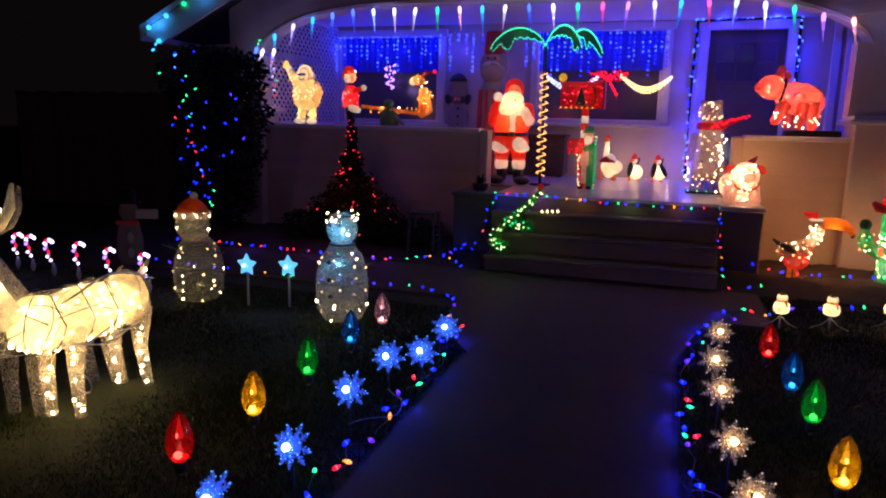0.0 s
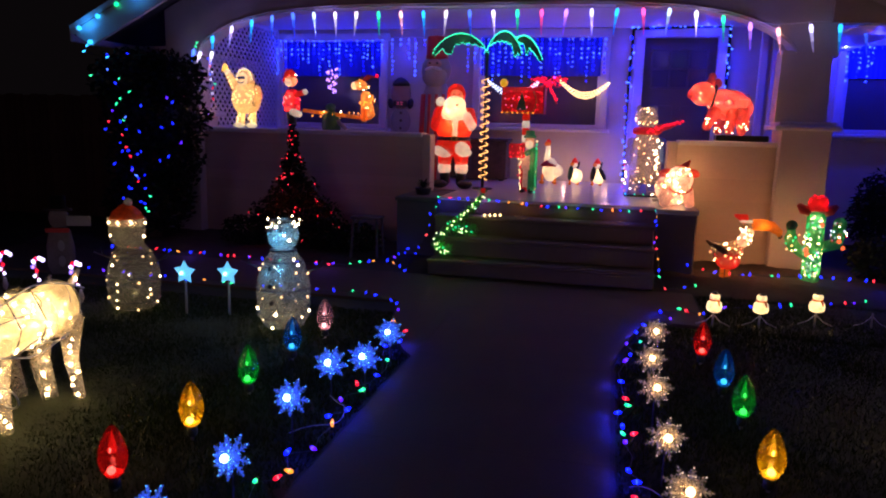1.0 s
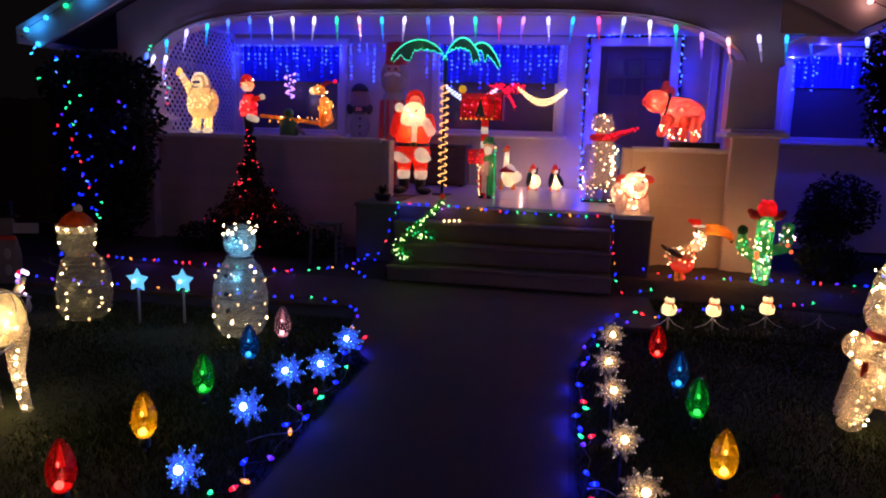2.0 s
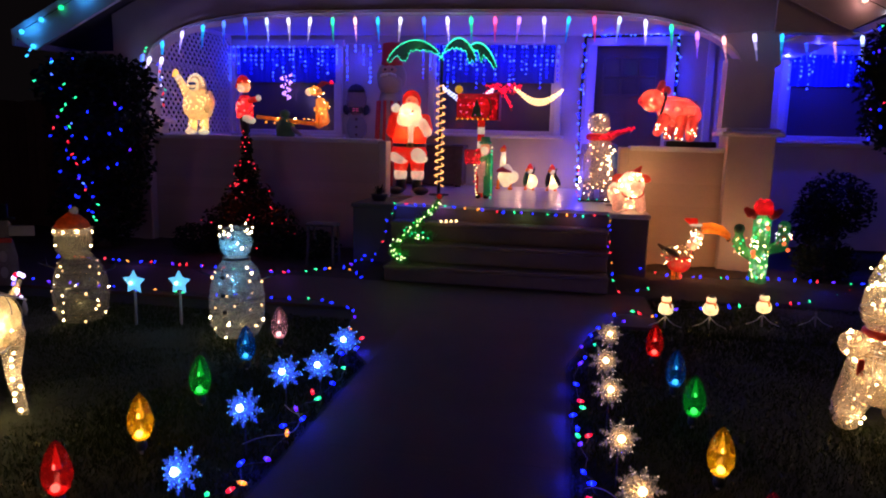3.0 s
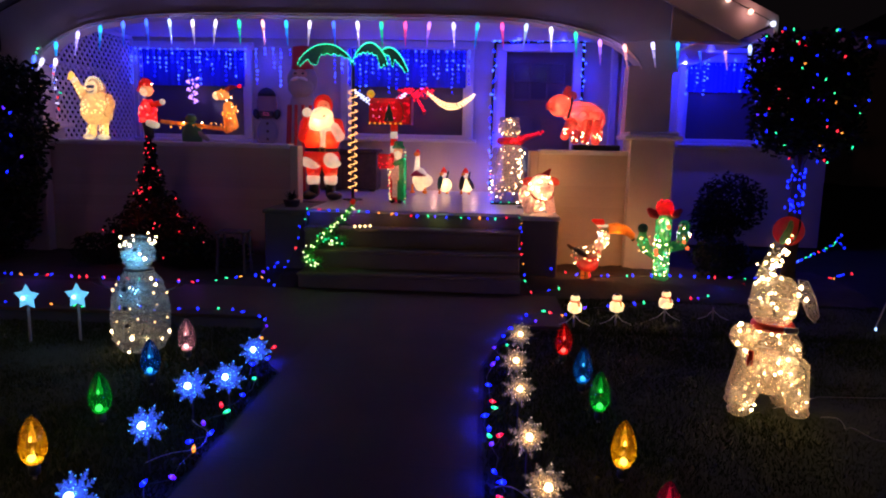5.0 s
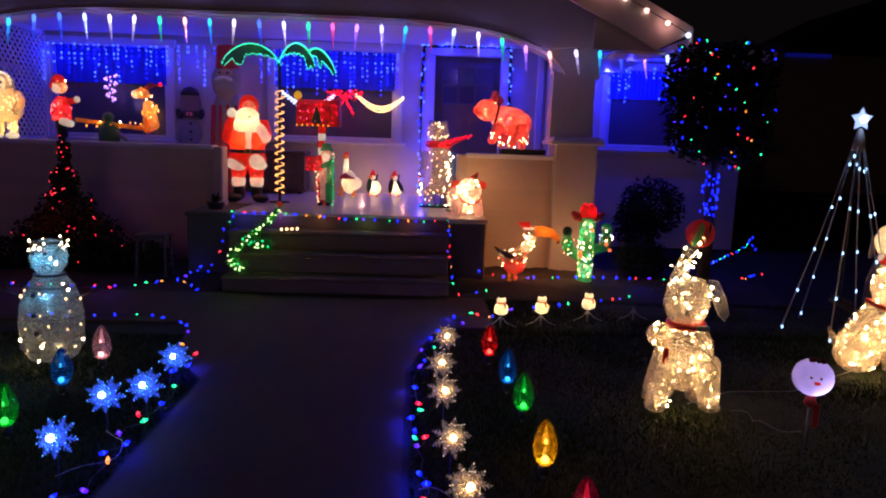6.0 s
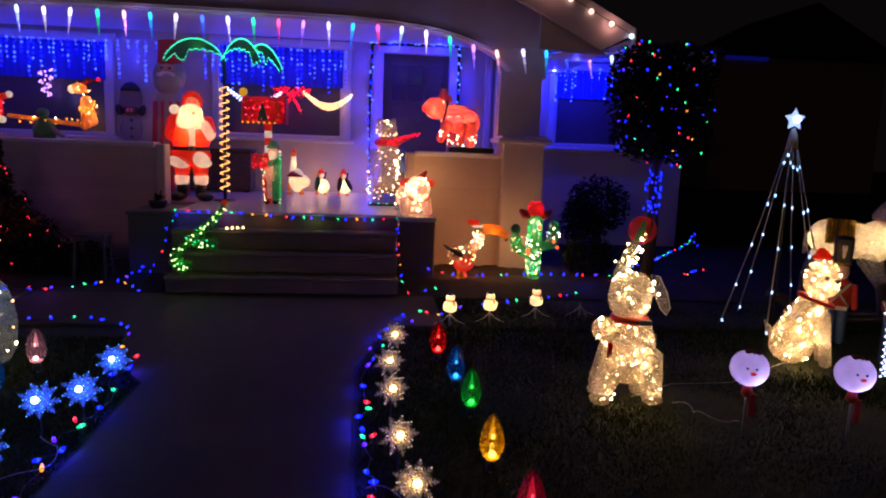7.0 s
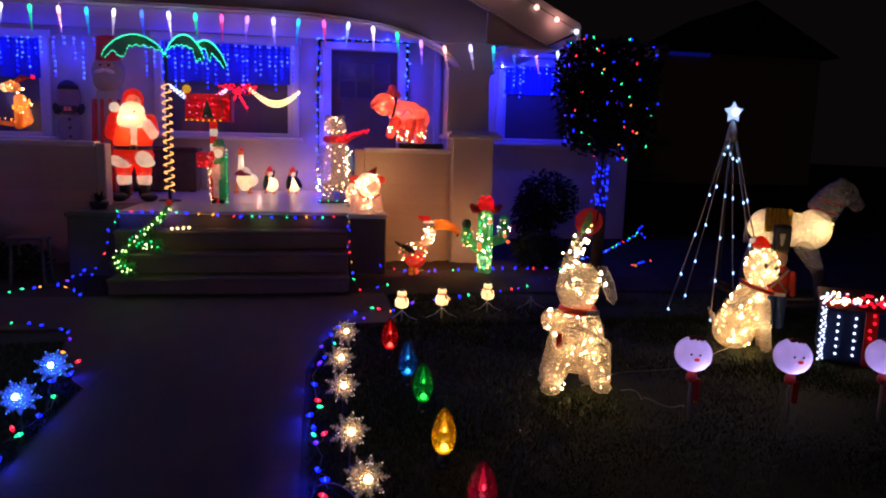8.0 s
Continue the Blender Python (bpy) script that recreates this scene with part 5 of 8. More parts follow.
        s.bead((tilt + math.cos(a) * hx * 0.97, math.sin(a) * hx * 0.97, hz + hx * rng.choice((0.4, 0.4, 0.55, -0.3))), rng.uniform(0.0055, 0.0085), G_FIG)
    ob = s.thing("snowman_figure", label, "figure", place, rz, group="lawn snowmen")
    x, y, z = place
    if cool:
        lamp((x + 0.04, y - bx * 0.72, bz + bh * 0.5), (0.08, 0.45, 1.0), 0.6)
        glints((x, y, bz), (0.1, 0.48, 1.0), 0.24, [(0.05, -bx * 0.86, bh * 0.5), (-0.05, -bx * 0.86, bh * 0.4), (0.06, -bx * 0.88, bh * 0.25)])
        glints((x, y, hz), (0.1, 0.48, 1.0), 0.32, [(0.02, -hx * 0.8, 0.01), (0.03, -hx * 0.78, -0.03), (-0.02, -hx * 0.8, -0.01)])
        glints((x, y, bz), (1.0, 0.75, 0.35), 0.1, [(-0.1, -bx * 0.7, -bh * 0.5), (0.1, -bx * 0.7, -bh * 0.6), (0.0, -bx * 0.85, -bh * 0.3)])
        lamp((x + 0.02, y - hx * 0.55, hz), (0.1, 0.5, 1.0), 0.4)
        lamp((x, y, bz - bh * 0.3), (1.0, 0.75, 0.45), 0.2)
    else:
        lamp((x, y, bz), (1.0, 0.8, 0.4), 0.07)
        glints((x, y, bz), (1.0, 0.78, 0.36), 0.08, [(-0.09, -bx * 0.78, bh * 0.1), (0.03, -bx * 0.85, 0.0), (0.1, -bx * 0.7, -bh * 0.4), (-0.06, -bx * 0.8, -bh * 0.6), (-0.04, -bx * 0.75, bh * 0.6)])
        glints((x + tilt, y, hz), (1.0, 0.78, 0.36), 0.07, [(-0.06, -hx * 0.7, 0.03), (0.05, -hx * 0.75, 0.0)])
        lamp((x, y, hz + 0.05), (1.0, 0.75, 0.4), 0.2)
    return ob


net_snowman("wire-net snowman with an orange cap and warm bulbs", (-3.42, 4.38, 0), 0, (0.25, 0.185, 0.25), (0.575, 0.128), True, 61, False)
net_snowman("wire-net snowman with black buttons glowing blue inside", (-2.16, 4.28, 0), 0, (0.28, 0.182, 0.27), (0.645, 0.108), False, 62, True)


def star_points(r, inner, n=5):
    return [((r if k % 2 == 0 else inner) * math.sin(math.pi * k / n), (r if k % 2 == 0 else inner) * math.cos(math.pi * k / n)) for k in range(2 * n)]


def star_stake(place):
    ob = empty("star_stake", "pale blue glowing plastic star on a grey stake", "path light", (*place, 0), group="star stakes")
    s = Shape()
    pts = star_points(0.09, 0.05)
    s.add([(0, -0.028, 0.3), (0, 0.028, 0.3), *[(x, 0, 0.3 + z) for x, z in pts]], [(0, 2 + i, 2 + (i + 1) % 10) for i in range(10)] + [(1, 2 + (i + 1) % 10, 2 + i) for i in range(10)], glow("star_plastic", (0.16, 0.62, 1.0), 0.95))
    s.part("star", ob)
    Shape().ball((-0.005, -0.03, 0.3), 0.016, glow("star_core", (0.5, 0.95, 1.0), 2), seg=8, rows=5).part("bulb", ob)
    Shape().box((0, 0.01, 0.1), (0.016, 0.012, 0.27), STAKE, 0.003).part("stake", ob)
    lamp((place[0], place[1] - 0.06, 0.3), (0.2, 0.6, 1.0), 0.12)


star_stake((-2.98, 4.36))
star_stake((-2.68, 4.44))


def cane_mesh():
    s = Shape()
    pts = [(0, 0, 0.1 + 0.018 * i) for i in range(8)]
    pts += [(0.04 - 0.04 * math.cos(a), 0, 0.235 + 0.036 * math.sin(a)) for a in [math.pi * 0.85 * k / 7 for k in range(1, 8)]]
    for i in range(len(pts) - 1):
        s.tube([pts[i], pts[i + 1]], 0.009, TRIM if (i // 2) % 2 else D_RED, seg=8)
    for i in range(0, len(pts), 2):
        sway = 0.012 * (-1 if i % 4 else 1)
        s.bead((pts[i][0] + (sway if i < 8 else 0), -0.014, pts[i][2]), 0.013 if i < 8 else 0.016, G_RED if i in (4, 10) else G_CANEBLUE if i == 6 else G_CANE)
    return s.mesh("cane")


G_CANE = glow("cane_diode", (0.7, 0.6, 1.0), 3.0)
G_CANEBLUE = glow("cane_low_diode", (0.26, 0.14, 1.0), 3.0)
cane = cane_mesh()
for i, (x, y) in enumerate(((-3.89, 4.38), (-4.3, 4.43), (-4.74, 4.53), (-5.03, 4.55), (-5.35, 4.63), (-5.56, 4.66))):
    ob = empty("candy_cane_stake", "red and white candy cane light on a lawn stake", "path light", (x, y, 0), 10 + 7 * (i % 3), group="candy cane lights")
    shared("cane", cane, ob, pose(0, 0, 0.03, 0, -14 + 5 * (i % 3), 0))
    Shape().lathe((0, 0, -0.02), [(0.004, 0), (0.012, 0.02), (0.022, 0.05), (0.01, 0.12)], STAKE, seg=8).part("stake", ob)
    lamp((x, y - 0.05, 0.28), (0.3, 0.25, 1.0), 0.3)

# wooden snowman cut-out standing unlit behind the canes
# dark grey board paint, uneven in tone
BOARD = surface("dark_board_paint", (0.17, 0.15, 0.145), 0.8, vary=0.35, scale=9)
s = Shape()
s.lathe((0, 0, 0), [(0.09, 0), (0.12, 0.08), (0.12, 0.25), (0.09, 0.4), (0.07, 0.42)], BOARD, seg=16, squash=0.3)
s.ball((0, 0, 0.5), (0.09, 0.04, 0.1), BOARD)
s.lathe((0, 0, 0.57), [(0.12, 0), (0.12, 0.02), (0.07, 0.025), (0.065, 0.13), (0.01, 0.135)], BLACK, seg=14, squash=0.4)
s.box((0.17, -0.02, 0.48), (0.2, 0.02, 0.09), M_GREY, 0.006)
for dz in (0.12, 0.26):
    s.ball((0.02, -0.04, dz), (0.03, 0.012, 0.05), M_GREY)
s.box((0, -0.05, 0.4), (0.2, 0.02, 0.04), D_RED, 0.006)
s.thing("snowman_board", "unlit painted snowman board holding a sign", "figure", (-4.75, 5.15, 0), 22)


def poodle(place, rz):
    rng, s = random.Random(71), Shape()
    # torso, haunches and spread paws
    s.lathe((0.01, 0, 0.2), [(0.06, -0.1), (0.1, -0.05), (0.125, 0), (0.145, 0.05), (0.148, 0.13), (0.128, 0.2), (0.1, 0.265)], NET, seg=22, squash=0.9)
    for x0, x1, ly in ((-0.075, -0.165, -0.07), (0.1, 0.135, -0.07), (-0.06, -0.13, 0.08), (0.09, 0.12, 0.08)):
        s.limb((x0, ly, 0.27), (x1, ly, 0.055), 0.078, 0.058, NET, seg=14)
        s.ball((x1 - 0.01, ly - 0.03, 0.035), (0.06, 0.065, 0.035), NET, seg=12, rows=6)
        for _ in range(9):
            u = rng.random()
            s.bead((x0 + (x1 - x0) * u + rng.uniform(-0.045, 0.045), ly - 0.055, 0.25 - 0.22 * u), rng.uniform(0.0045, 0.0075), rng.choice((G_FIG, G_FIGDIM)))
    # drum-shaped head, topknot and drooping ear
    s.lathe((-0.005, 0, 0.61), [(0.085, -0.125), (0.113, -0.08), (0.12, 0.0), (0.112, 0.07), (0.08, 0.11), (0.02, 0.125)], NET, seg=20, squash=0.92)
    s.ball((-0.09, -0.08, 0.57), (0.05, 0.06, 0.05), NET, seg=12, rows=8)
    s.limb((-0.07, -0.01, 0.71), (-0.012, 0, 0.9), 0.048, 0.024, NET_PALE)
    for _ in range(18):
        u = rng.random()
        o = Vector((-0.07 + 0.055 * u, -0.02, 0.71 + 0.18 * u))
        e = o + Vector((rng.uniform(-1, 1), rng.uniform(-0.6, 0.1), rng.uniform(-0.2, 0.6))).normalized() * rng.uniform(0.035, 0.075)
        s.tube([o, o.lerp(e, 0.5) + Vector((0, 0, 0.008)), e], 0.002, WHITEWIRE, seg=4)
        s.bead(e, rng.uniform(0.004, 0.0068), G_FIG)
    for _ in range(16):
        u = rng.random()
        s.bead((-0.07 + 0.058 * u + rng.uniform(-0.03, 0.03), -0.045, 0.71 + 0.19 * u), rng.uniform(0.0045, 0.007), G_FIG)
    ear = [(0.1, -0.02, 0.72), (0.15, -0.02, 0.71), (0.2, -0.02, 0.62), (0.225, -0.02, 0.53), (0.205, -0.02, 0.49), (0.165, -0.02, 0.53), (0.125, -0.02, 0.62)]
    s.tube(ear, 0.0035, WHITEWIRE, seg=5, closed=True)
    s.ball((0.163, -0.02, 0.605), (0.036, 0.016, 0.115), NET_DIM, Matrix.Rotation(-0.4, 3, "Y"))
    s.bead((0.1, -0.06, 0.685), 0.009, G_FIG), s.bead((0.145, -0.035, 0.615), 0.008, G_FIG)
    # collar with a hanging tag, raised paw
    s.lathe((0.0, 0, 0.45), [(0.104, 0), (0.11, 0.016), (0.104, 0.034)], RIBBON, seg=20)
    s.box((0.05, -0.108, 0.468), (0.07, 0.012, 0.03), STAKE, 0.004)
    s.limb((-0.1, -0.03, 0.38), (-0.15, -0.05, 0.41), 0.05, 0.045, NET)
    s.ball((-0.165, -0.06, 0.42), 0.07, NET, seg=16, rows=10)
    s.box((-0.135, -0.09, 0.31), (0.03, 0.02, 0.085), RIBBON, 0.008)
    s.tube([(0.085 + 0.05 * math.cos(a), -0.138, 0.24 + 0.055 * math.sin(a)) for a in [2 * math.pi * k / 14 for k in range(14)]], 0.003, DARKMETAL, seg=4, closed=True)
    # ball balanced on the nose
    s.ball((0.035, 0, 0.968), 0.076, NET_RED, seg=18, rows=12)
    s.ball((0.008, -0.04, 0.966), (0.024, 0.04, 0.066), NET_GREEN, Matrix.Rotation(0.3, 3, "Y"))
    s.ball((0.05, -0.052, 0.97), (0.007, 0.026, 0.06), M_DARKGREEN, Matrix.Rotation(0.3, 3, "Y"))
    s.bead((0.004, -0.08, 0.925), 0.009, G_FIG), s.bead((0.02, -0.082, 0.955), 0.006, G_FIGDIM)
    s.beads_on((0.01, 0, 0.31), (0.145, 0.13, 0.15), 40, 0.012, [G_FIG], rng)
    s.beads_on((0.02, 0, 0.6), (0.105, 0.1, 0.11), 18, 0.012, [G_FIG], rng, zmin=-0.8)
    s.beads_on((-0.152, -0.05, 0.42), 0.07, 7, 0.012, [G_FIG], rng)
    s.wires_on((0.01, 0, 0.31), (0.152, 0.138, 0.16), 18, [DARKMETAL, BARK, WHITEWIRE], rng, thick=0.0024)
    s.wires_on((-0.005, 0, 0.6), (0.122, 0.112, 0.125), 14, [DARKMETAL, BARK, WHITEWIRE], rng, thick=0.002)
    s.thing("poodle_figure", "white wire-net poodle balancing a red ball, lit warm", "figure", place, rz)
    x, y, z = place
    glints(place, PALEWARM, 0.17, [(-0.06, -0.1, 0.39), (0.06, -0.1, 0.37), (0.1, -0.09, 0.3), (0.07, -0.1, 0.21), (-0.06, -0.1, 0.28), (0.06, -0.08, 0.6), (0.03, -0.09, 0.53), (-0.14, -0.11, 0.08), (0.12, -0.11, 0.08), (-0.05, -0.06, 0.76)])
    lamp((x, y, 0.28), WARM, 0.42), lamp((x + 0.03, y - 0.03, 0.58), WARM, 0.17), lamp((x - 0.15, y - 0.04, 0.42), WARM, 0.14), lamp((x - 0.03, y - 0.02, 0.8), WARM, 0.17)
    lamp((x - 0.13, y - 0.09, 0.09), WARM, 0.1), lamp((x + 0.13, y - 0.09, 0.09), WARM, 0.1)


poodle((1.58, 3.66, 0), 0)


def dog(place, rz):
    rng, s = random.Random(72), Shape()
    s.limb((-0.1, 0, 0.14), (0.06, 0, 0.45), 0.15, 0.1, NET)
    s.ball((-0.08, 0, 0.13), (0.16, 0.14, 0.13), NET)
    s.ball((0.08, 0, 0.58), (0.13, 0.12, 0.12), NET)
    s.ball((0.14, -0.03, 0.55), (0.06, 0.06, 0.055), NET)
    s.ball((0.08, 0, 0.68), (0.085, 0.08, 0.07), NET)
    s.lathe((0.06, 0, 0.735), [(0.07, 0), (0.065, 0.02), (0.04, 0.05), (0.01, 0.07)], M_RED, seg=14)
    s.limb((-0.01, 0, 0.77), (0.01, 0, 0.77), 0.022, 0.022, M_WHITE)
    s.tube([(0.06 + 0.115 * math.cos(a), 0.11 * math.sin(a), 0.45 - 0.035 * math.cos(a)) for a in [2 * math.pi * k / 16 for k in range(16)]], 0.016, RIBBON, seg=6, closed=True)
    for ly in (-0.07, 0.07):
        s.limb((0.1, ly, 0.36), (0.15, ly, 0.03), 0.05, 0.042, NET)
    s.limb((-0.22, 0, 0.18), (-0.28, 0, 0.28), 0.03, 0.01, NET)
    for p in ((0.16, -0.1, 0.6), (0.2, -0.05, 0.555), (0.08, -0.125, 0.62)):
        s.ball(p, 0.016, BLACK, seg=8, rows=5)
    lean = Matrix.Rotation(0.47, 3, "Y")
    s.beads_on((-0.03, 0, 0.29), (0.135, 0.13, 0.24), 46, 0.012, [G_FIG], rng, turn=lean)
    s.beads_on((-0.08, 0, 0.13), (0.165, 0.145, 0.135), 16, 0.012, [G_FIG], rng)
    s.beads_on((0.08, 0, 0.6), (0.135, 0.125, 0.13), 30, 0.012, [G_FIG], rng)
    s.wires_on((-0.03, 0, 0.28), (0.14, 0.135, 0.24), 12, [DARKMETAL, WHITEWIRE], rng, turn=lean)
    s.v = [(0.9 * p[0] + 0.015, p[1], p[2]) for p in s.v]
    s.thing("dog_figure", "sitting wire-net dog with a red hat, lit warm", "figure", place, rz)
    x, y, z = place
    glints(place, PALEWARM, 0.34, [(-0.06, -0.11, 0.16), (-0.02, -0.12, 0.3), (0.03, -0.11, 0.38), (-0.12, -0.08, 0.08), (0.02, -0.1, 0.56), (0.12, -0.1, 0.56), (0.06, -0.1, 0.66), (0.08, -0.12, 0.2)])
    lamp((x - 0.03, y, 0.25), WARM, 1.6), lamp((x + 0.08, y, 0.58), WARM, 0.59), lamp((x - 0.08, y, 0.1), WARM, 0.40), lamp((x + 0.13, y, 0.16), WARM, 0.26)


dog((3.06, 4.3, 0), -22)


NET_TAN = shell("tan_cloth_netting", (0.72, 0.64, 0.52), clear=0.3, net=0.2, scale=30, trans=0.7)
BLANKET = shell("gold_saddle_cloth", (0.5, 0.34, 0.05), clear=0.0, trans=0.7, scale=30)


def horse(place, rz):
    rng, s = random.Random(73), Shape()
    s.ball((0, 0, 0.7), (0.34, 0.15, 0.155), NET_TAN, seg=20, rows=12)
    s.ball((0.2, 0, 0.715), (0.155, 0.15, 0.175), NET_TAN, seg=18, rows=12)
    s.ball((-0.18, 0, 0.71), (0.145, 0.145, 0.16), NET_TAN, seg=18, rows=12)
    # unlit neck and head
    s.limb((0.27, 0, 0.85), (0.36, 0, 1.03), 0.112, 0.108, NET_DIM, seg=14)
    s.ball((0.4, 0, 1.05), (0.12, 0.08, 0.1), NET_DIM, Matrix.Rotation(0.35, 3, "Y"))
    s.limb((0.45, 0, 1.01), (0.53, 0, 0.93), 0.072, 0.055, NET_DIM)
    for k in range(12):
        s.ball((0.175 + k * 0.02, 0, 0.93 + 0.031 * k - 0.0012 * k * k), (0.034, 0.028, 0.045), NET_DIM, seg=8, rows=5)
    for sg in (-1, 1):
        s.limb((0.38, 0.05 * sg, 1.13), (0.37, 0.06 * sg, 1.17), 0.02, 0.008, NET_DIM, seg=6)
        s.ball((0.47, 0.07 * sg, 1.06), 0.012, BLACK, seg=6, rows=4)
    # bridle straps round the neck
    for cx, cz, r in ((0.28, 0.88, 0.118), (0.32, 0.96, 0.115)):
        s.tube([(cx + r * 0.9 * math.cos(a), r * math.sin(a), cz - 0.25 * r * math.cos(a)) for a in [2 * math.pi * k / 18 for k in range(18)]], 0.006, D_RED, seg=5, closed=True)
    # gold cloth over the back
    for dx in [-0.17 + 0.03 * i for i in range(7)]:
        s.tube([(dx, 0.158 * math.cos(math.pi * k / 12), 0.68 + 0.185 * math.sin(math.pi * k / 12)) for k in range(13)], 0.021, BLANKET, seg=5)
    for lx, ly, fx, thick in ((0.13, -0.09, 0.33, 0.075), (0.2, 0.09, 0.3, 0.06), (-0.24, -0.09, -0.34, 0.06), (-0.24, 0.09, -0.28, 0.055)):
        s.limb((lx, ly, 0.57), ((lx + fx * 2) / 3, ly, 0.37), thick, thick * 0.75, NET_DIM)
        # lower legs in dark grey: their shade is put into the colour
        s.limb(((lx + fx * 2) / 3, ly, 0.37), (fx, ly, 0.07), thick * 0.7, 0.026, DARK_GREY)
    for ly in (-0.12, 0.12):
        s.tube([(-0.6 + 0.1 * k, ly, 0.03 + 0.0042 * (k - 6) ** 2) for k in range(13)], 0.022, BARK, seg=6)
    s.limb((-0.32, 0, 0.74), (-0.34, 0, 0.56), 0.03, 0.016, NET_DIM)
    s.beads_on((0.05, 0, 0.7), (0.37, 0.16, 0.17), 20, 0.008, [G_FIG, G_FIGDIM], rng, zmin=-0.5)
    s.thing("rocking_horse_figure", "white wire-net rocking horse with a gold saddle, softly lit", "figure", place, rz)
    x, y, z = place
    across = Vector((math.cos(radians(rz)), math.sin(radians(rz)), 0))
    for u, h, w in ((-0.24, 0.7, 1.5), (-0.08, 0.66, 0.8), (0.14, 0.69, 1.3), (0.24, 0.73, 1.9)):
        lamp(Vector((x, y - 0.02, h)) + across * u, PALEWARM, w)


horse((4.24, 5.52, 0), -36)

s = Shape()
s.limb((-0.05, 0, 0.03), (-0.05, 0, 0.3), 0.045, 0.05, D_BLUE)
s.limb((0.05, 0, 0.03), (0.05, 0, 0.3), 0.045, 0.05, D_BLUE)
s.lathe((0, 0, 0.28), [(0.1, 0), (0.12, 0.1), (0.12, 0.2), (0.06, 0.25)], D_RED, seg=14, squash=0.7)
for sg in (-1, 1):
    s.limb((0.13 * sg, 0, 0.47), (0.15 * sg, -0.02, 0.3), 0.035, 0.03, D_RED)
    s.limb((-0.09 * sg, -0.08, 0.5), (0.09 * sg, -0.085, 0.32), 0.01, 0.01, M_GREY)
s.ball((0, 0, 0.58), (0.075, 0.07, 0.08), PALE_FACE)
s.lathe((0, 0, 0.63), [(0.08, 0), (0.085, 0.03), (0.09, 0.2), (0.085, 0.22), (0.01, 0.23)], BLACK, seg=14)
s.plate([(-0.055, 0.66), (0.055, 0.66), (0.06, 0.83), (-0.06, 0.83)], "y", -0.1, -0.086, BLACK)
s.ball((0, -0.1, 0.735), (0.017, 0.008, 0.045), TRIM)
for k in range(3):
    s.ball((0.016 * (k - 1), -0.102, 0.77), (0.008, 0.006, 0.024), TRIM, seg=8, rows=5)
s.tube([(-0.06, -0.1, 0.655), (0, -0.108, 0.645), (0.06, -0.1, 0.655)], 0.01, D_GOLD, seg=6)
s.box((0, -0.088, 0.3), (0.16, 0.02, 0.03), TRIM, 0.005)
s.v = [(0.75 * p[0], 0.8 * p[1], 0.965 * p[2]) for p in s.v]
s.thing("toy_soldier_figure", "painted toy soldier with a tall black hat on the lawn", "figure", (3.655, 4.785, 0), -32)

# big lit gift box
DARKLID = surface("wine_red_foil", (0.12, 0.015, 0.015), 0.4, vary=0.3)
gift = empty("gift_box", "large navy gift box edged with white and red bulbs", "gift box", (3.76, 4.02, 0), -35)
rng = random.Random(74)
Shape().box((0, 0, 0.19), (0.5, 0.46, 0.36), CARD, 0.01).part("box", gift)
Shape().box((0, 0, 0.4), (0.54, 0.5, 0.06), DARKLID, 0.008).part("lid", gift, "red lid outlined with bulbs")
Shape().box((0.03, -0.236, 0.19), (0.075, 0.012, 0.36), RIBBON, 0.003).part("ribbon", gift)
pea = {m: Shape().bead((0, 0, 0), 0.01, m).mesh("bulb") for m in (G_FIG, G_WHITE, G_RED)}


def gift_bulb(place, size, mat):
    shared("bulb", pea[mat], gift, Matrix.Translation(place) @ Matrix.Scale(size / 0.01, 4))


for k in range(17):
    gift_bulb((-0.258 + 0.012 * (k % 2), -0.245, 0.02 + k * 0.022), 0.0075, G_WHITE)
    gift_bulb((-0.235 + rng.uniform(-0.006, 0.006), -0.245, 0.03 + k * 0.022), 0.006, G_WHITE)
for k in range(3):
    for x in (-0.16, -0.06, 0.14, 0.22):
        for j in range(2):
            gift_bulb((x, -0.242, 0.07 + (2 * k + j) * 0.05), 0.008, G_WHITE)
for k in range(7):
    gift_bulb((0.03 + rng.uniform(-0.015, 0.015), -0.25, 0.05 + k * 0.05), 0.009, G_RED)
for k in range(92):
    x = -0.27 + 0.54 * (k % 46) / 45 + rng.uniform(-0.005, 0.005)
    mat = G_RED if abs(x - 0.03) < 0.08 and rng.random() < 0.75 else G_FIG if rng.random() < 0.35 else G_RED if rng.random() < 0.25 else G_WHITE
    gift_bulb((x, -0.258 + (0.0 if k < 46 else 0.25 * rng.random()), 0.425 + rng.uniform(-0.018, 0.012) if k < 46 else 0.436), rng.uniform(0.006, 0.0095), mat)
lamp((3.55, 3.9, 0.5), (1.0, 0.5, 0.35), 0.15)


MAROON = surface("maroon_felt", (0.16, 0.018, 0.024), 0.9, vary=0.3, scale=30)


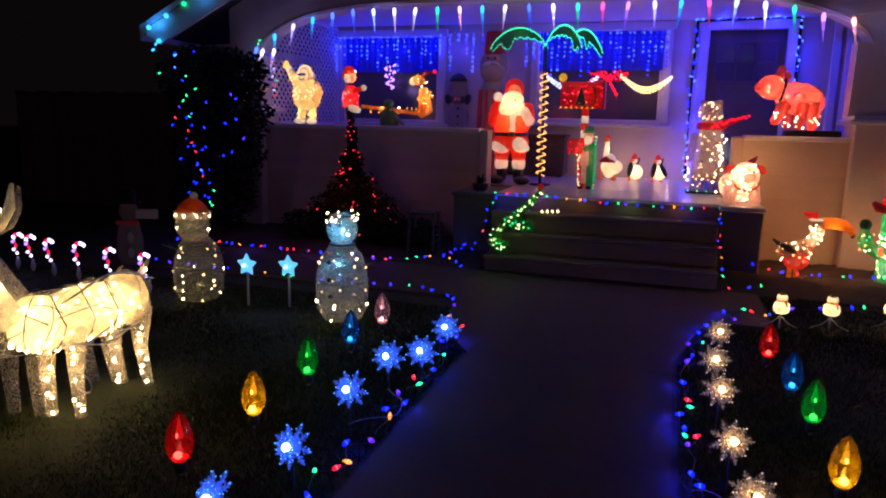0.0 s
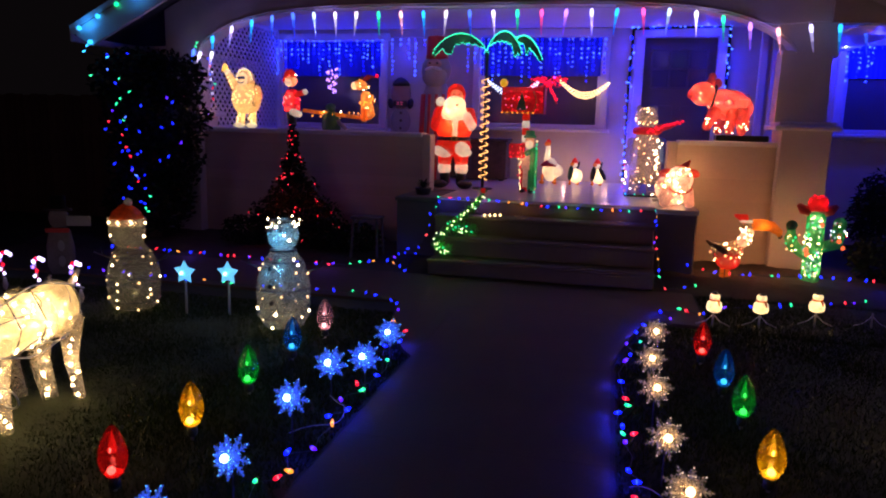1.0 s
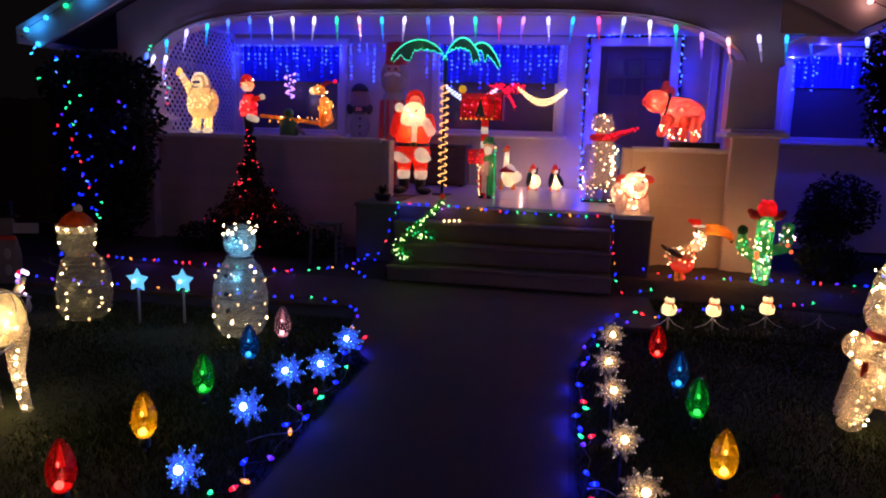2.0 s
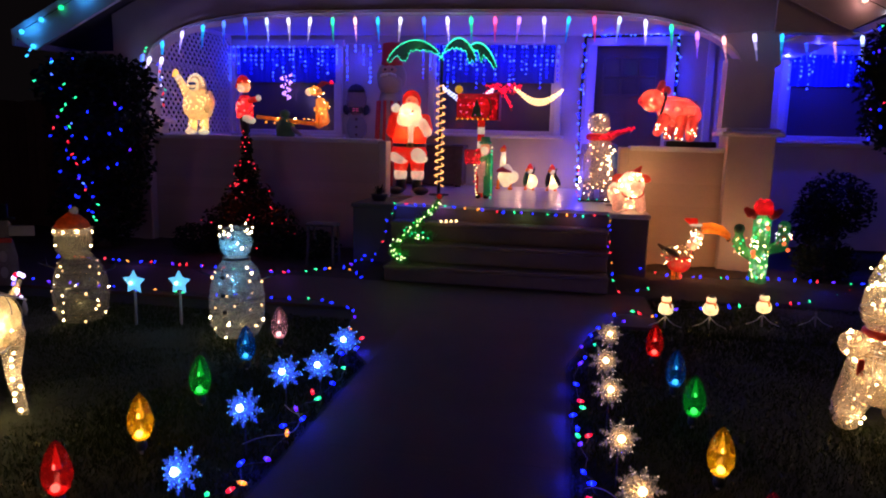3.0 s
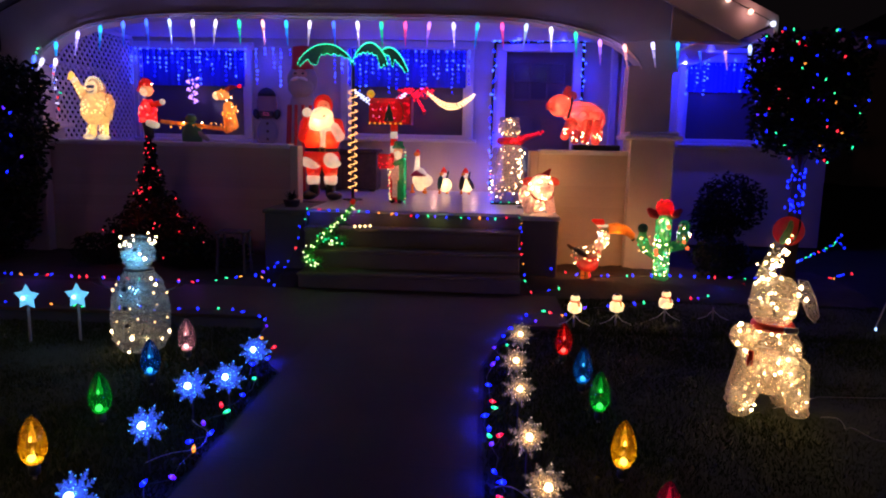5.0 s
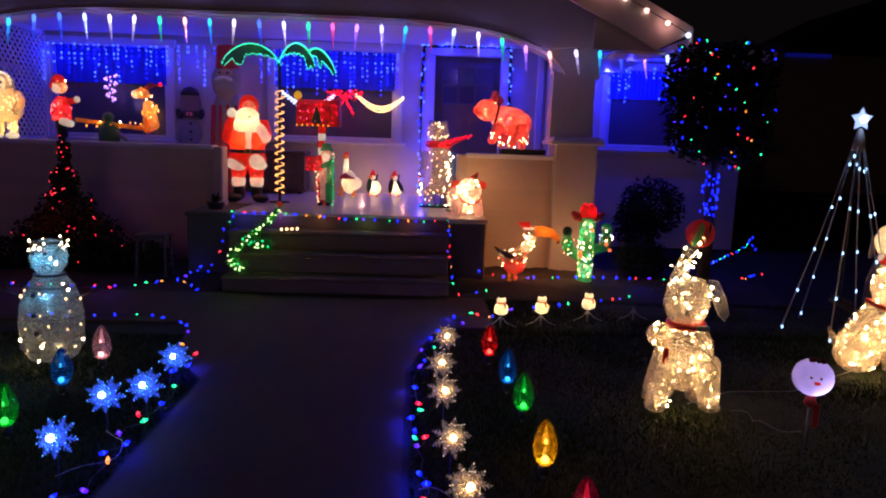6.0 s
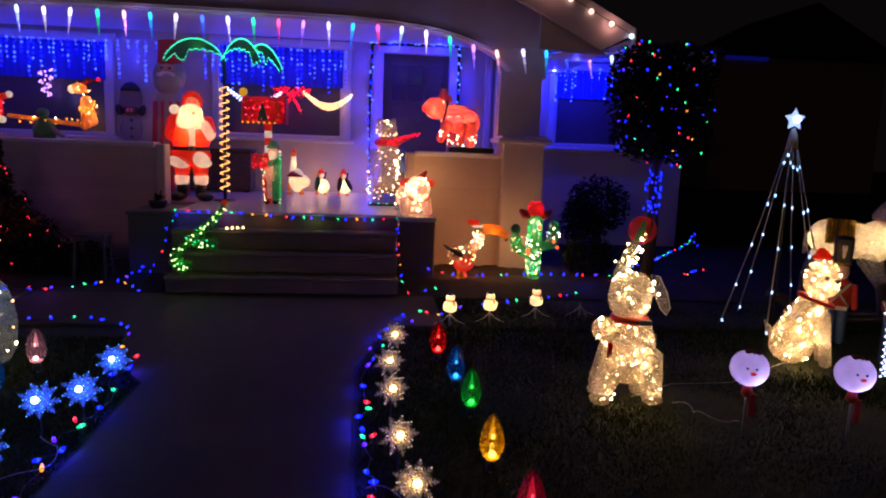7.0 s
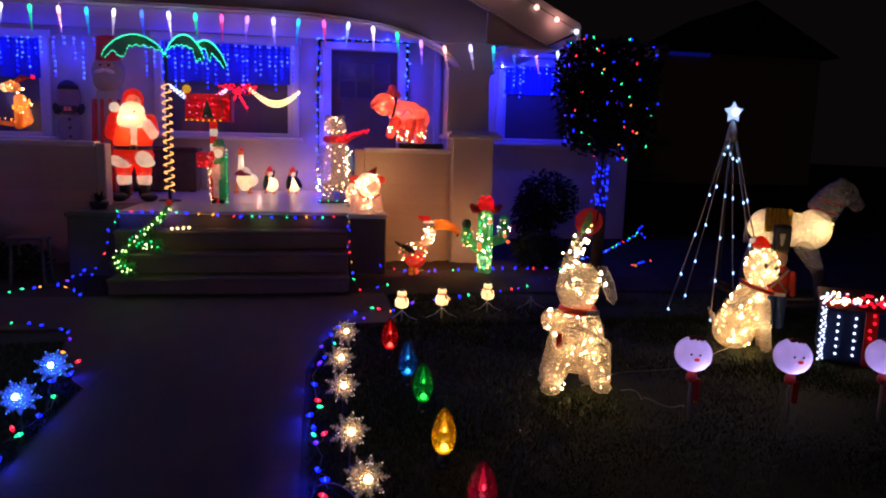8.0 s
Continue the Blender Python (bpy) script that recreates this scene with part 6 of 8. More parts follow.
def face_ball(place, lean):
    ob = empty("snowman_ball_stake", "glowing lilac snowman-face ball on a stake with red scarf", "path light", (*place, 0), lean, group="snowman ball stakes")
    Shape().ball((0, 0, 0.35), (0.093, 0.093, 0.09), ORB, seg=20, rows=14).part("ball", ob)
    s = Shape().lathe((0.0, 0, 0.43), [(0.03, 0.004), (0.026, 0.01), (0.012, 0.014)], MAROON, seg=12)
    for sg in (-1, 1):
        s.ball((0.01 + 0.02 * sg, -0.026, 0.44), (0.019, 0.013, 0.011), MAROON, Matrix.Rotation(0.35 * sg, 3, "Y"), seg=10, rows=6)
    s.ball((0.012, -0.036, 0.438), 0.008, BLACK, seg=8, rows=5)
    s.part("hat", ob, "dark maroon felt bow")
    for dx in (-0.018, 0.024):
        Shape().ball((dx, -0.088, 0.37), 0.0065, BLACK, seg=8, rows=5).part("eye", ob)
    Shape().ball((0.01, -0.094, 0.347), (0.015, 0.012, 0.008), M_RED, seg=8, rows=5).part("nose", ob)
    Shape().lathe((0, 0, 0.2), [(0.012, 0), (0.03, 0.02), (0.02, 0.06)], D_RED, seg=10).part("scarf", ob)
    Shape().box((0.03, 0, 0.16), (0.03, 0.015, 0.12), D_RED, 0.005).part("scarf", ob)
    Shape().tube([(0, 0, -0.03), (0, 0, 0.27)], 0.008, STAKE, seg=7).part("stake", ob)
    lamp((place[0] + 0.015, place[1] - 0.045, 0.312), (0.62, 0.5, 1.0), 0.36, 0.02)


for i, p in enumerate(((2.01, 3.14), (2.51, 3.05), (3.01, 3.0))):
    face_ball(p, -24 + 5 * i)

G_COOL = glow("cool_strand_bulb", (0.35, 0.6, 1.0), 3.0)
# cone of light strands with a star
conetree = empty("light_cone_tree", "tree of white light strands hung from a star-topped pole", "light tree", (3.48, 5.3, 0))
Shape().tube([(0, 0, 0), (0, 0, 1.63)], 0.005, DARKMETAL, seg=8).part("pole", conetree)
rng = random.Random(75)
for deg in (172, 232, 100, 290, 322, 40):
    a = radians(deg)
    end = Vector((math.cos(a) * 0.43, math.sin(a) * 0.43, 0.02))
    s = Shape().tube([(0.02 * math.cos(a), 0.02 * math.sin(a), 1.55), Vector((0, 0, 1.55)).lerp(end, 0.5) + Vector((0, 0, -0.02)), end], 0.0062, STAKE, seg=6)
    off = rng.uniform(-0.05, 0.05)
    for j in range(5):
        p = Vector((0, 0, 1.55)).lerp(end, min(0.985, 0.13 + off + 0.22 * j)) + Vector((0, -0.009, -0.012))
        s.ball(p, (0.0085, 0.0085, 0.014), G_COOL, seg=8, rows=5)
    s.part("strand", conetree)
s = Shape()
pts = star_points(0.09, 0.05)
s.add([(0, -0.03, 1.69), (0, 0.03, 1.69), *[(x, 0, 1.69 + z) for x, z in pts]], [(0, 2 + i, 2 + (i + 1) % 10) for i in range(10)] + [(1, 2 + (i + 1) % 10, 2 + i) for i in range(10)], glow("tree_star_plastic", (0.36, 0.5, 1.0), 1.5))
s.ball((0.0, -0.03, 1.69), 0.03, glow("tree_star_core", (0.75, 0.85, 1.0), 3), seg=8, rows=5)
s.part("star", conetree)
Shape().lathe((0, 0, 1.45), [(0.05, 0), (0.034, 0.1), (0.016, 0.17)], STAKE, seg=10).part("collar", conetree)
lamp((3.48, 5.22, 1.7), (0.4, 0.55, 1.0), 0.5)

# small snowman stakes by the bed
def snow_stake(place, lit=True):
    ob = empty("snowman_stake", "small glowing snowman path light on a stake" if lit else "small unlit stake light in the grass", "path light", (*place, 0), group="snowman stakes")
    s = Shape().lathe((0, 0, 0.1), [(0.03, 0), (0.05, 0.012), (0.056, 0.04), (0.05, 0.07), (0.03, 0.088), (0.035, 0.105), (0.037, 0.12), (0.03, 0.134)], M_WHITE, seg=16)
    hat = Shape().lathe((0, 0, 0.234), [(0.024, 0), (0.024, 0.004), (0.017, 0.006), (0.014, 0.016), (0.004, 0.018)], BLACK, seg=14)
    scarf = Shape().lathe((0, 0, 0.186), [(0.034, 0), (0.039, 0.006), (0.034, 0.012)], DIM_ORANGE, seg=14)
    scarf.limb((0.02, -0.036, 0.19), (0.028, -0.05, 0.16), 0.008, 0.006, DIM_ORANGE, seg=6)
    if lit:
        s.part("body", ob)
        hat.part("hat", ob, "small black hat"), scarf.part("scarf", ob)
        lamp((place[0], place[1], 0.15), (1.0, 0.55, 0.17), 0.4, 0.008)
        lamp((place[0], place[1], 0.225), (1.0, 0.55, 0.17), 0.14, 0.006)
    Shape().tube([(0, 0.01, -0.02), (0, 0.01, 0.1)], 0.007, STAKE, seg=6).part("stake", ob)
    for sg in (-1, 1):
        Shape().tube([(0, 0.01, 0.08), (0.05 * sg, 0.0, 0.03), (0.12 * sg, 0, 0.0)], 0.003, WHITEWIRE, seg=4).part("cable", ob)


for p in ((0.765, 5.27), (1.095, 5.34), (1.515, 5.52)):
    snow_stake(p)
snow_stake((1.92, 5.6), False)
Shape().tube([(1.6, 3.6, 0.03), (1.9, 3.75, 0.05), (2.3, 3.8, 0.04), (2.9, 4.2, 0.04)], 0.0022, STAKE, seg=4).thing("light_cable", "thin pale cable lying over the lawn", "cable")
Shape().tube([(1.8 + 0.2 * k / 16 + 0.035 * math.sin(k * 0.55), 3.5 - 0.3 * k / 16, 0.03 + 0.015 * math.sin(k * 0.9)) for k in range(17)], 0.003, STAKE, seg=5).thing("light_cable", "thin pale cable lying over the lawn", "cable")

# ---------------------------------------------------------------- figures by the steps


def toucan(place):
    rng, s = random.Random(81), Shape()
    s.limb((-0.08, 0, 0.27), (0.08, 0, 0.36), 0.085, 0.075, NET_BROWN)
    s.ball((-0.05, -0.06, 0.33), (0.12, 0.05, 0.07), NET_BROWN, Matrix.Rotation(0.45, 3, "Y"))
    s.ball((-0.08, -0.085, 0.35), (0.08, 0.03, 0.03), BARK, Matrix.Rotation(0.45, 3, "Y"))
    s.ball((0.0, -0.03, 0.24), (0.11, 0.09, 0.09), NET_RED)
    s.limb((0.1, -0.02, 0.4), (0.16, -0.02, 0.52), 0.052, 0.048, NET_ROSE)
    s.ball((0.16, 0, 0.57), (0.06, 0.05, 0.055), NET_BROWN)
    s.tube([(0.19, 0, 0.58), (0.27, 0, 0.585), (0.35, 0, 0.57), (0.42, 0, 0.52), (0.44, 0, 0.46)], [0.05, 0.055, 0.05, 0.035, 0.008], M_ORANGE, seg=10)
    s.ball((0.43, 0, 0.49), (0.02, 0.02, 0.03), BLACK)
    s.limb((-0.12, 0, 0.35), (-0.2, 0, 0.41), 0.028, 0.01, BARK)
    s.lathe((0.13, 0, 0.6), [(0.06, 0), (0.055, 0.02)], M_WHITE, seg=12)
    s.limb((0.12, 0, 0.63), (0.03, 0, 0.66), 0.045, 0.014, M_RED)
    for lx in (-0.02, 0.03):
        s.limb((lx - 0.02, 0, 0.18), (lx - 0.02, -0.02, 0.02), 0.018, 0.022, M_ORANGE)
    s.beads_on((-0.02, -0.01, 0.3), (0.15, 0.11, 0.12), 46, 0.009, [G_FIG, G_FIG, G_RED], rng)
    s.beads_on((0.13, -0.02, 0.48), (0.07, 0.06, 0.1), 26, 0.01, [G_FIG, G_WHITE, G_FIG], rng)
    s.thing("toucan_figure", "lit toucan yard figure with an orange bill and red hat", "figure", place)
    x, y, z = place
    lamp((x + 0.13, y, z + 0.47), WARM, 0.3), lamp((x, y, z + 0.26), (1, 0.3, 0.15), 0.3), lamp((x + 0.28, y, z + 0.575), WARM, 0.3)
    # extra lamp in the open behind the toucan, warming the porch wall
    lamp((x + 0.05, y + 0.14, z + 0.3), (1.0, 0.32, 0.09), 3.3)


toucan((1.08, 6.85, -0.015))


def cactus(place):
    rng, s = random.Random(82), Shape()
    s.limb((0, 0, 0.06), (0, 0, 0.66), 0.08, 0.08, NET_GREEN, seg=16)
    s.tube([(0.06, 0, 0.38), (0.18, 0, 0.42), (0.2, 0, 0.52), (0.2, 0, 0.6)], [0.05, 0.062, 0.065, 0.055], NET_GREEN, seg=12)
    s.ball((0.2, 0, 0.61), 0.056, NET_GREEN)
    s.tube([(-0.06, 0, 0.3), (-0.17, 0, 0.38), (-0.2, 0, 0.46), (-0.2, 0, 0.56)], [0.045, 0.055, 0.06, 0.05], NET_GREEN, seg=12)
    s.ball((-0.2, 0, 0.57), 0.05, M_DARKGREEN)
    s.lathe((0, 0, 0.72), [(0.09, 0), (0.085, 0.06), (0.078, 0.11), (0.05, 0.135), (0.03, 0.125)], NET_RED, seg=18)
    for sg in (-1, 1):
        s.tube([(0.06 * sg, 0, 0.715), (0.12 * sg, 0, 0.725), (0.165 * sg, 0, 0.77)], [0.05, 0.045, 0.02], D_RED, seg=8)
    s.beads_on((0, 0, 0.38), (0.088, 0.088, 0.34), 120, 0.0095, [G_FIG, G_WHITE, G_FIG, G_GREEN], rng)
    s.beads_on((0.2, 0, 0.52), (0.07, 0.07, 0.12), 24, 0.0095, [G_FIG, G_RED, G_WHITE], rng)
    s.beads_on((-0.18, 0, 0.42), (0.07, 0.07, 0.12), 16, 0.0095, [G_FIG, G_GREEN], rng)
    s.beads_on((0, 0, 0.8), (0.085, 0.085, 0.07), 14, 0.01, [G_RED], rng, zmin=-0.5)
    # the flowers carry emission of their own
    for _ in range(6):
        s.ball((rng.uniform(-0.2, 0.22), -0.1, rng.uniform(0.3, 0.6)), 0.02, glow("cactus_flower", (1.0, 0.15, 0.05), 1.2), seg=6, rows=4)
    s.thing("cactus_figure", "lit green cactus yard figure wearing a red cowboy hat", "figure", place)
    x, y, z = place
    lamp((x, y, z + 0.25), (0.7, 1.0, 0.5), 0.16), lamp((x, y, z + 0.55), (0.7, 1.0, 0.5), 0.16), lamp((x, y, z + 0.79), RED, 0.3)
    # lamp added behind the cactus, where no bulb sits, to redden the wall
    lamp((x - 0.12, y + 0.16, z + 0.4), (1.0, 0.34, 0.1), 2.9)


cactus((1.83, 6.98, -0.01))


def sitting_pig(place, rz):
    rng, s = random.Random(83), Shape()
    s.ball((0, 0.02, 0.17), (0.18, 0.15, 0.16), NET_ROSE, seg=18)
    s.ball((0.02, -0.1, 0.27), (0.13, 0.1, 0.13), NET_ROSE, seg=16)
    s.ball((0.03, -0.2, 0.25), (0.06, 0.04, 0.05), NET_ROSE)
    for sg in (-1, 1):
        s.ball((0.02 + 0.14 * sg, -0.08, 0.33), (0.06, 0.02, 0.04), NET_PINK, Matrix.Rotation(0.4 * sg, 3, "Y"))
        s.limb((0.1 * sg, -0.1, 0.15), (0.12 * sg, -0.14, 0.03), 0.06, 0.05, NET_ROSE)
        s.ball((0.02 + 0.045 * sg, -0.195, 0.31), 0.01, BLACK, seg=6, rows=4)
    s.limb((0.06, -0.06, 0.37), (0.12, -0.06, 0.45), 0.05, 0.01, D_RED)
    s.tube([(0.02 + 0.11 * math.sin(a), -0.15 - 0.03 * math.cos(a), 0.2 - 0.06 * math.cos(a)) for a in [math.pi * (k / 8 - 0.5) for k in range(9)]], 0.008, RIBBON, seg=5)
    s.beads_on((0, 0.0, 0.18), (0.19, 0.17, 0.17), 70, 0.013, [G_FIG], rng, out=0.91)
    s.beads_on((0.02, -0.1, 0.27), (0.135, 0.105, 0.135), 20, 0.012, [G_FIG], rng)
    s.wires_on((0, 0.02, 0.17), (0.184, 0.154, 0.164), 16, [WHITEWIRE, M_GREY, RIBBON], rng, thick=0.003)
    s.wires_on((0.02, -0.1, 0.27), (0.133, 0.104, 0.133), 10, [WHITEWIRE, RIBBON], rng, thick=0.0026)
    s.thing("sitting_pig_figure", "sitting pink wire-net pig with a small red hat, brightly lit", "figure", place, rz)
    x, y, z = place
    lamp((x, y + 0.02, z + 0.17), (1.0, 0.55, 0.36), 1.3), lamp((x + 0.02, y - 0.13, z + 0.27), (1.0, 0.7, 0.45), 1.2)
    # free lamp at the pig's back, added to brighten what stands round it
    lamp((x + 0.16, y + 0.18, z + 0.38), (1.0, 0.46, 0.17), 1.32)


sitting_pig((0.58, 7.22, 0.665), 12)


def flying_pig(place):
    """Pink pig poised on the porch wall."""
    rng, s = random.Random(84), Shape()
    t = Matrix.Rotation(0.28, 3, "Y")
    s.ball((0.08, 0, 0.36), (0.24, 0.15, 0.155), NET_PINK, t, seg=18)
    s.ball((-0.19, -0.02, 0.47), (0.13, 0.12, 0.12), NET_PINK, t)
    s.limb((-0.27, -0.03, 0.46), (-0.31, -0.04, 0.47), 0.055, 0.05, NET_PINK)
    s.limb((-0.13, 0, 0.55), (-0.1, 0, 0.66), 0.045, 0.035, NET_PINK)
    s.ball((-0.05, 0.06, 0.58), (0.05, 0.02, 0.05), NET_PINK)
    for lx, ly, fx, fz in ((-0.06, -0.1, -0.14, 0.13), (0.02, 0.1, 0.0, 0.09), (0.1, -0.1, 0.08, 0.09), (0.2, -0.09, 0.2, 0.08), (0.24, 0.1, 0.26, 0.12)):
        s.limb((lx, ly, 0.3), (fx, ly, fz), 0.065, 0.045, NET_PINK)
        for _ in range(5):
            s.bead((fx + rng.uniform(-0.04, 0.04), ly - 0.05, fz + rng.uniform(-0.02, 0.1)), rng.uniform(0.005, 0.008), rng.choice((G_FIG, G_FIGDIM)))
    s.tube([(-0.09 + 0.03 * math.sin(a), 0.135 * math.cos(a), 0.42 + 0.135 * math.sin(a)) for a in [2 * math.pi * k / 16 for k in range(16)]], 0.013, BLACK, seg=5, closed=True)
    s.tube([(0.0 + 0.03 * k, -0.15 + 0.002 * k, 0.46 - 0.0 * k) for k in range(9)], 0.004, D_RED, seg=4)
    for c, r in (((0.17, -0.13, 0.27), 0.06), ((0.05, -0.14, 0.36), 0.05)):
        s.tube([(c[0] + r * math.cos(a), c[1] - 0.012, c[2] + r * math.sin(a)) for a in [math.pi * k / 8 for k in range(9)]], 0.006, D_RED, seg=4)
    s.beads_on((0.08, 0, 0.36), (0.24, 0.15, 0.155), 40, 0.012, [G_FIG, G_PINK], rng, turn=t, out=0.9)
    s.beads_on((-0.19, -0.02, 0.47), (0.13, 0.12, 0.12), 16, 0.012, [G_FIG], rng, out=0.9)
    s.box((0.22, 0.02, 0.03), (0.5, 0.2, 0.06), BLACK, 0.008)
    s.wires_on((0.08, 0, 0.36), (0.243, 0.153, 0.158), 9, [D_RED, M_GREY], rng, thick=0.003, turn=t)
    s.thing("pig_figure", "red-pink lit pig figure with black collar on the porch wall", "figure", place)
    x, y, z = place
    lamp((x + 0.14, y, z + 0.36), (1.0, 0.58, 0.36), 1.7), lamp((x - 0.02, y, z + 0.38), (1.0, 0.58, 0.36), 1.0), lamp((x - 0.19, y, z + 0.47), (1.0, 0.58, 0.36), 1.0), lamp((x - 0.08, y - 0.1, z + 0.16), (1.0, 0.6, 0.42), 0.25), lamp((x + 0.18, y - 0.1, z + 0.16), (1.0, 0.6, 0.42), 0.25)
    # lamp hung in the open before the pig, added as fill
    lamp((x + 0.05, y - 0.24, z + 0.2), (1.0, 0.5, 0.25), 0.8)


flying_pig((1.02, 7.74, 1.308))


def bear(place):
    rng, s = random.Random(85), Shape()
    s.lathe((0, 0, 0.15), [(0.16, 0), (0.175, 0.15), (0.165, 0.35), (0.12, 0.52), (0.07, 0.56)], NET_BROWN, seg=18, squash=0.8)
    s.ball((-0.02, -0.02, 0.86), (0.125, 0.11, 0.12), NET_BROWN)
    s.ball((-0.02, -0.12, 0.83), (0.05, 0.04, 0.04), NET_BROWN)
    for sg in (-1, 1):
        s.ball((-0.02 + 0.08 * sg, 0, 0.96), 0.035, NET_BROWN)
        s.limb((0.09 * sg, 0, 0.2), (0.1 * sg, -0.03, 0.03), 0.07, 0.07, NET_BROWN)
    s.limb((-0.15, 0, 0.62), (-0.2, -0.06, 0.36), 0.05, 0.045, NET_BROWN)
    s.limb((0.15, 0, 0.62), (0.2, -0.06, 0.4), 0.05, 0.045, D_BLUE)
    s.tube([(0.12 * math.cos(a), 0.1 * math.sin(a), 0.72) for a in [2 * math.pi * k / 14 for k in range(14)]], 0.04, NET_RED, seg=8, closed=True)
    s.limb((0.1, -0.08, 0.74), (0.36, -0.1, 0.83), 0.045, 0.015, NET_RED)
    for k in range(14):
        s.bead((0.0 + 0.027 * k, -0.14, 0.72 + 0.008 * k + rng.uniform(-0.02, 0.02)), 0.011, G_RED)
    s.box((0, 0, 0.012), (0.42, 0.3, 0.024), BLACK, 0.006)
    for k in range(9):
        s.bead((-0.21 + rng.uniform(-0.02, 0.02), -0.09, 0.06 + 0.04 * k), rng.uniform(0.006, 0.009), rng.choice((G_FIG, G_AMBER, G_RED)))
        s.bead((0.13 + rng.uniform(-0.03, 0.03), -0.14, 0.34 + 0.035 * k), rng.uniform(0.007, 0.01), G_FIG)
    for k in range(5):
        s.bead((-0.19 + 0.095 * k, -0.155, 0.03), 0.008, rng.choice((G_GREEN, G_CYAN, G_FIG)))
    for _ in range(30):
        z, x = rng.uniform(0.04, 0.68), rng.uniform(-0.15, 0.15)
        w = 0.17 - 0.1 * max(0.0, z - 0.5) / 0.2
        if abs(x) < w:
            s.bead((x, -0.8 * math.sqrt(w * w - x * x) - 0.004, z), rng.uniform(0.0055, 0.008), rng.choice((G_FIG, G_FIGDIM)))
    s.beads_on((-0.02, -0.02, 0.86), (0.13, 0.115, 0.125), 20, 0.012, [G_FIG], rng)
    s.thing("bear_figure", "standing wire-net bear with a red lit scarf on the porch", "figure", place)
    x, y, z = place
    lamp((x, y, z + 0.3), WARM, 0.9), lamp((x, y, z + 0.55), WARM, 0.9), lamp((x - 0.02, y, z + 0.86), WARM, 0.6), lamp((x + 0.08, y - 0.06, z + 0.72), RED, 0.2)


bear((0.33, 8.12, FLOOR_Z))


def santa(place):
    s = Shape()
    for sg in (-1, 1):
        s.limb((0.11 * sg, -0.02, 0.05), (0.11 * sg, 0, 0.17), 0.06, 0.07, BLACK)
        s.ball((0.17 * sg, -0.07, 0.05), (0.11, 0.1, 0.05), BLACK, Matrix.Rotation(-0.5 * sg, 3, "Z"))
        s.limb((0.115 * sg, 0, 0.2), (0.115 * sg, 0, 0.26), 0.085, 0.09, M_WHITE)
        s.limb((0.115 * sg, 0, 0.29), (0.1 * sg, 0, 0.46), 0.085, 0.12, M_RED)
    s.lathe((0, 0, 0.4), [(0.19, 0), (0.235, 0.05), (0.24, 0.1), (0.215, 0.16)], M_RED, seg=22, squash=0.75)
    # fur hem of the coat and the mitten in front of it
    s.ball((-0.14, -0.1, 0.425), (0.135, 0.09, 0.062), M_WHITE, Matrix.Rotation(0.22, 3, "Y"))
    s.ball((0.13, -0.12, 0.46), (0.115, 0.09, 0.085), M_WHITE, Matrix.Rotation(0.35, 3, "Y"))
    s.ball((0.16, -0.11, 0.42), (0.1, 0.08, 0.05), M_WHITE)
    s.lathe((0, 0, 0.555), [(0.225, 0), (0.23, 0.02), (0.225, 0.04)], BLACK, seg=22, squash=0.75)
    s.box((0.03, -0.178, 0.577), (0.085, 0.02, 0.055), D_GOLD, 0.006)
    s.box((0.03, -0.19, 0.577), (0.045, 0.01, 0.028), BLACK, 0.003)
    s.lathe((0, 0, 0.59), [(0.21, 0), (0.24, 0.08), (0.235, 0.2), (0.19, 0.32), (0.1, 0.39)], M_RED, seg=22, squash=0.75)
    s.limb((-0.19, 0, 0.87), (-0.235, -0.05, 0.7), 0.09, 0.075, M_RED)
    s.limb((-0.235, -0.05, 0.7), (-0.17, -0.11, 0.93), 0.065, 0.05, M_RED)
    s.ball((-0.17, -0.12, 0.99), (0.062, 0.055, 0.055), M_WHITE)
    s.limb((0.19, 0, 0.88), (0.24, -0.04, 0.74), 0.085, 0.075, M_RED)
    s.limb((0.245, -0.05, 0.72), (0.17, -0.13, 0.84), 0.07, 0.06, M_WHITE)
    s.lathe((0.035, -0.165, 0.6), [(0.036, 0), (0.04, 0.12), (0.045, 0.24)], M_WHITE, seg=10, squash=0.5)
    s.ball((0.01, -0.105, 0.865), (0.175, 0.095, 0.13), M_WHITE)
    s.ball((0.02, -0.12, 0.96), (0.145, 0.08, 0.1), M_WHITE)
    s.ball((0.06, -0.198, 0.955), (0.022, 0.01, 0.012), D_SKIN, Matrix.Rotation(-0.4, 3, "Y"), seg=8, rows=5)
    # hooded head: the cap falls to one side over the brow
    s.ball((0.02, 0.0, 1.08), (0.125, 0.11, 0.125), M_RED)
    s.ball((0.035, -0.065, 1.06), (0.088, 0.065, 0.095), M_SKIN)
    s.tube([(0.035 - 0.1 * math.cos(u), -0.075 - 0.03 * math.sin(u), 1.075 + 0.075 * math.sin(u)) for u in [math.pi * k / 9 for k in range(10)]], 0.02, M_RED, seg=7)
    s.limb((0.06, 0.0, 1.15), (0.13, -0.02, 1.07), 0.05, 0.025, M_RED)
    s.ball((0.05, -0.13, 1.045), (0.018, 0.016, 0.016), D_SKIN, seg=8, rows=5)
    for sg in (-1, 1):
        s.ball((0.04 + 0.034 * sg, -0.124, 1.075), (0.012, 0.008, 0.007), D_RED, seg=6, rows=4)
    s.v = [(0.88 * p[0], p[1], p[2]) for p in s.v]
    s.thing("santa_figure", "glowing blow-moulded red and white Santa figure on the porch", "figure", place, 6)
    x, y, z = place
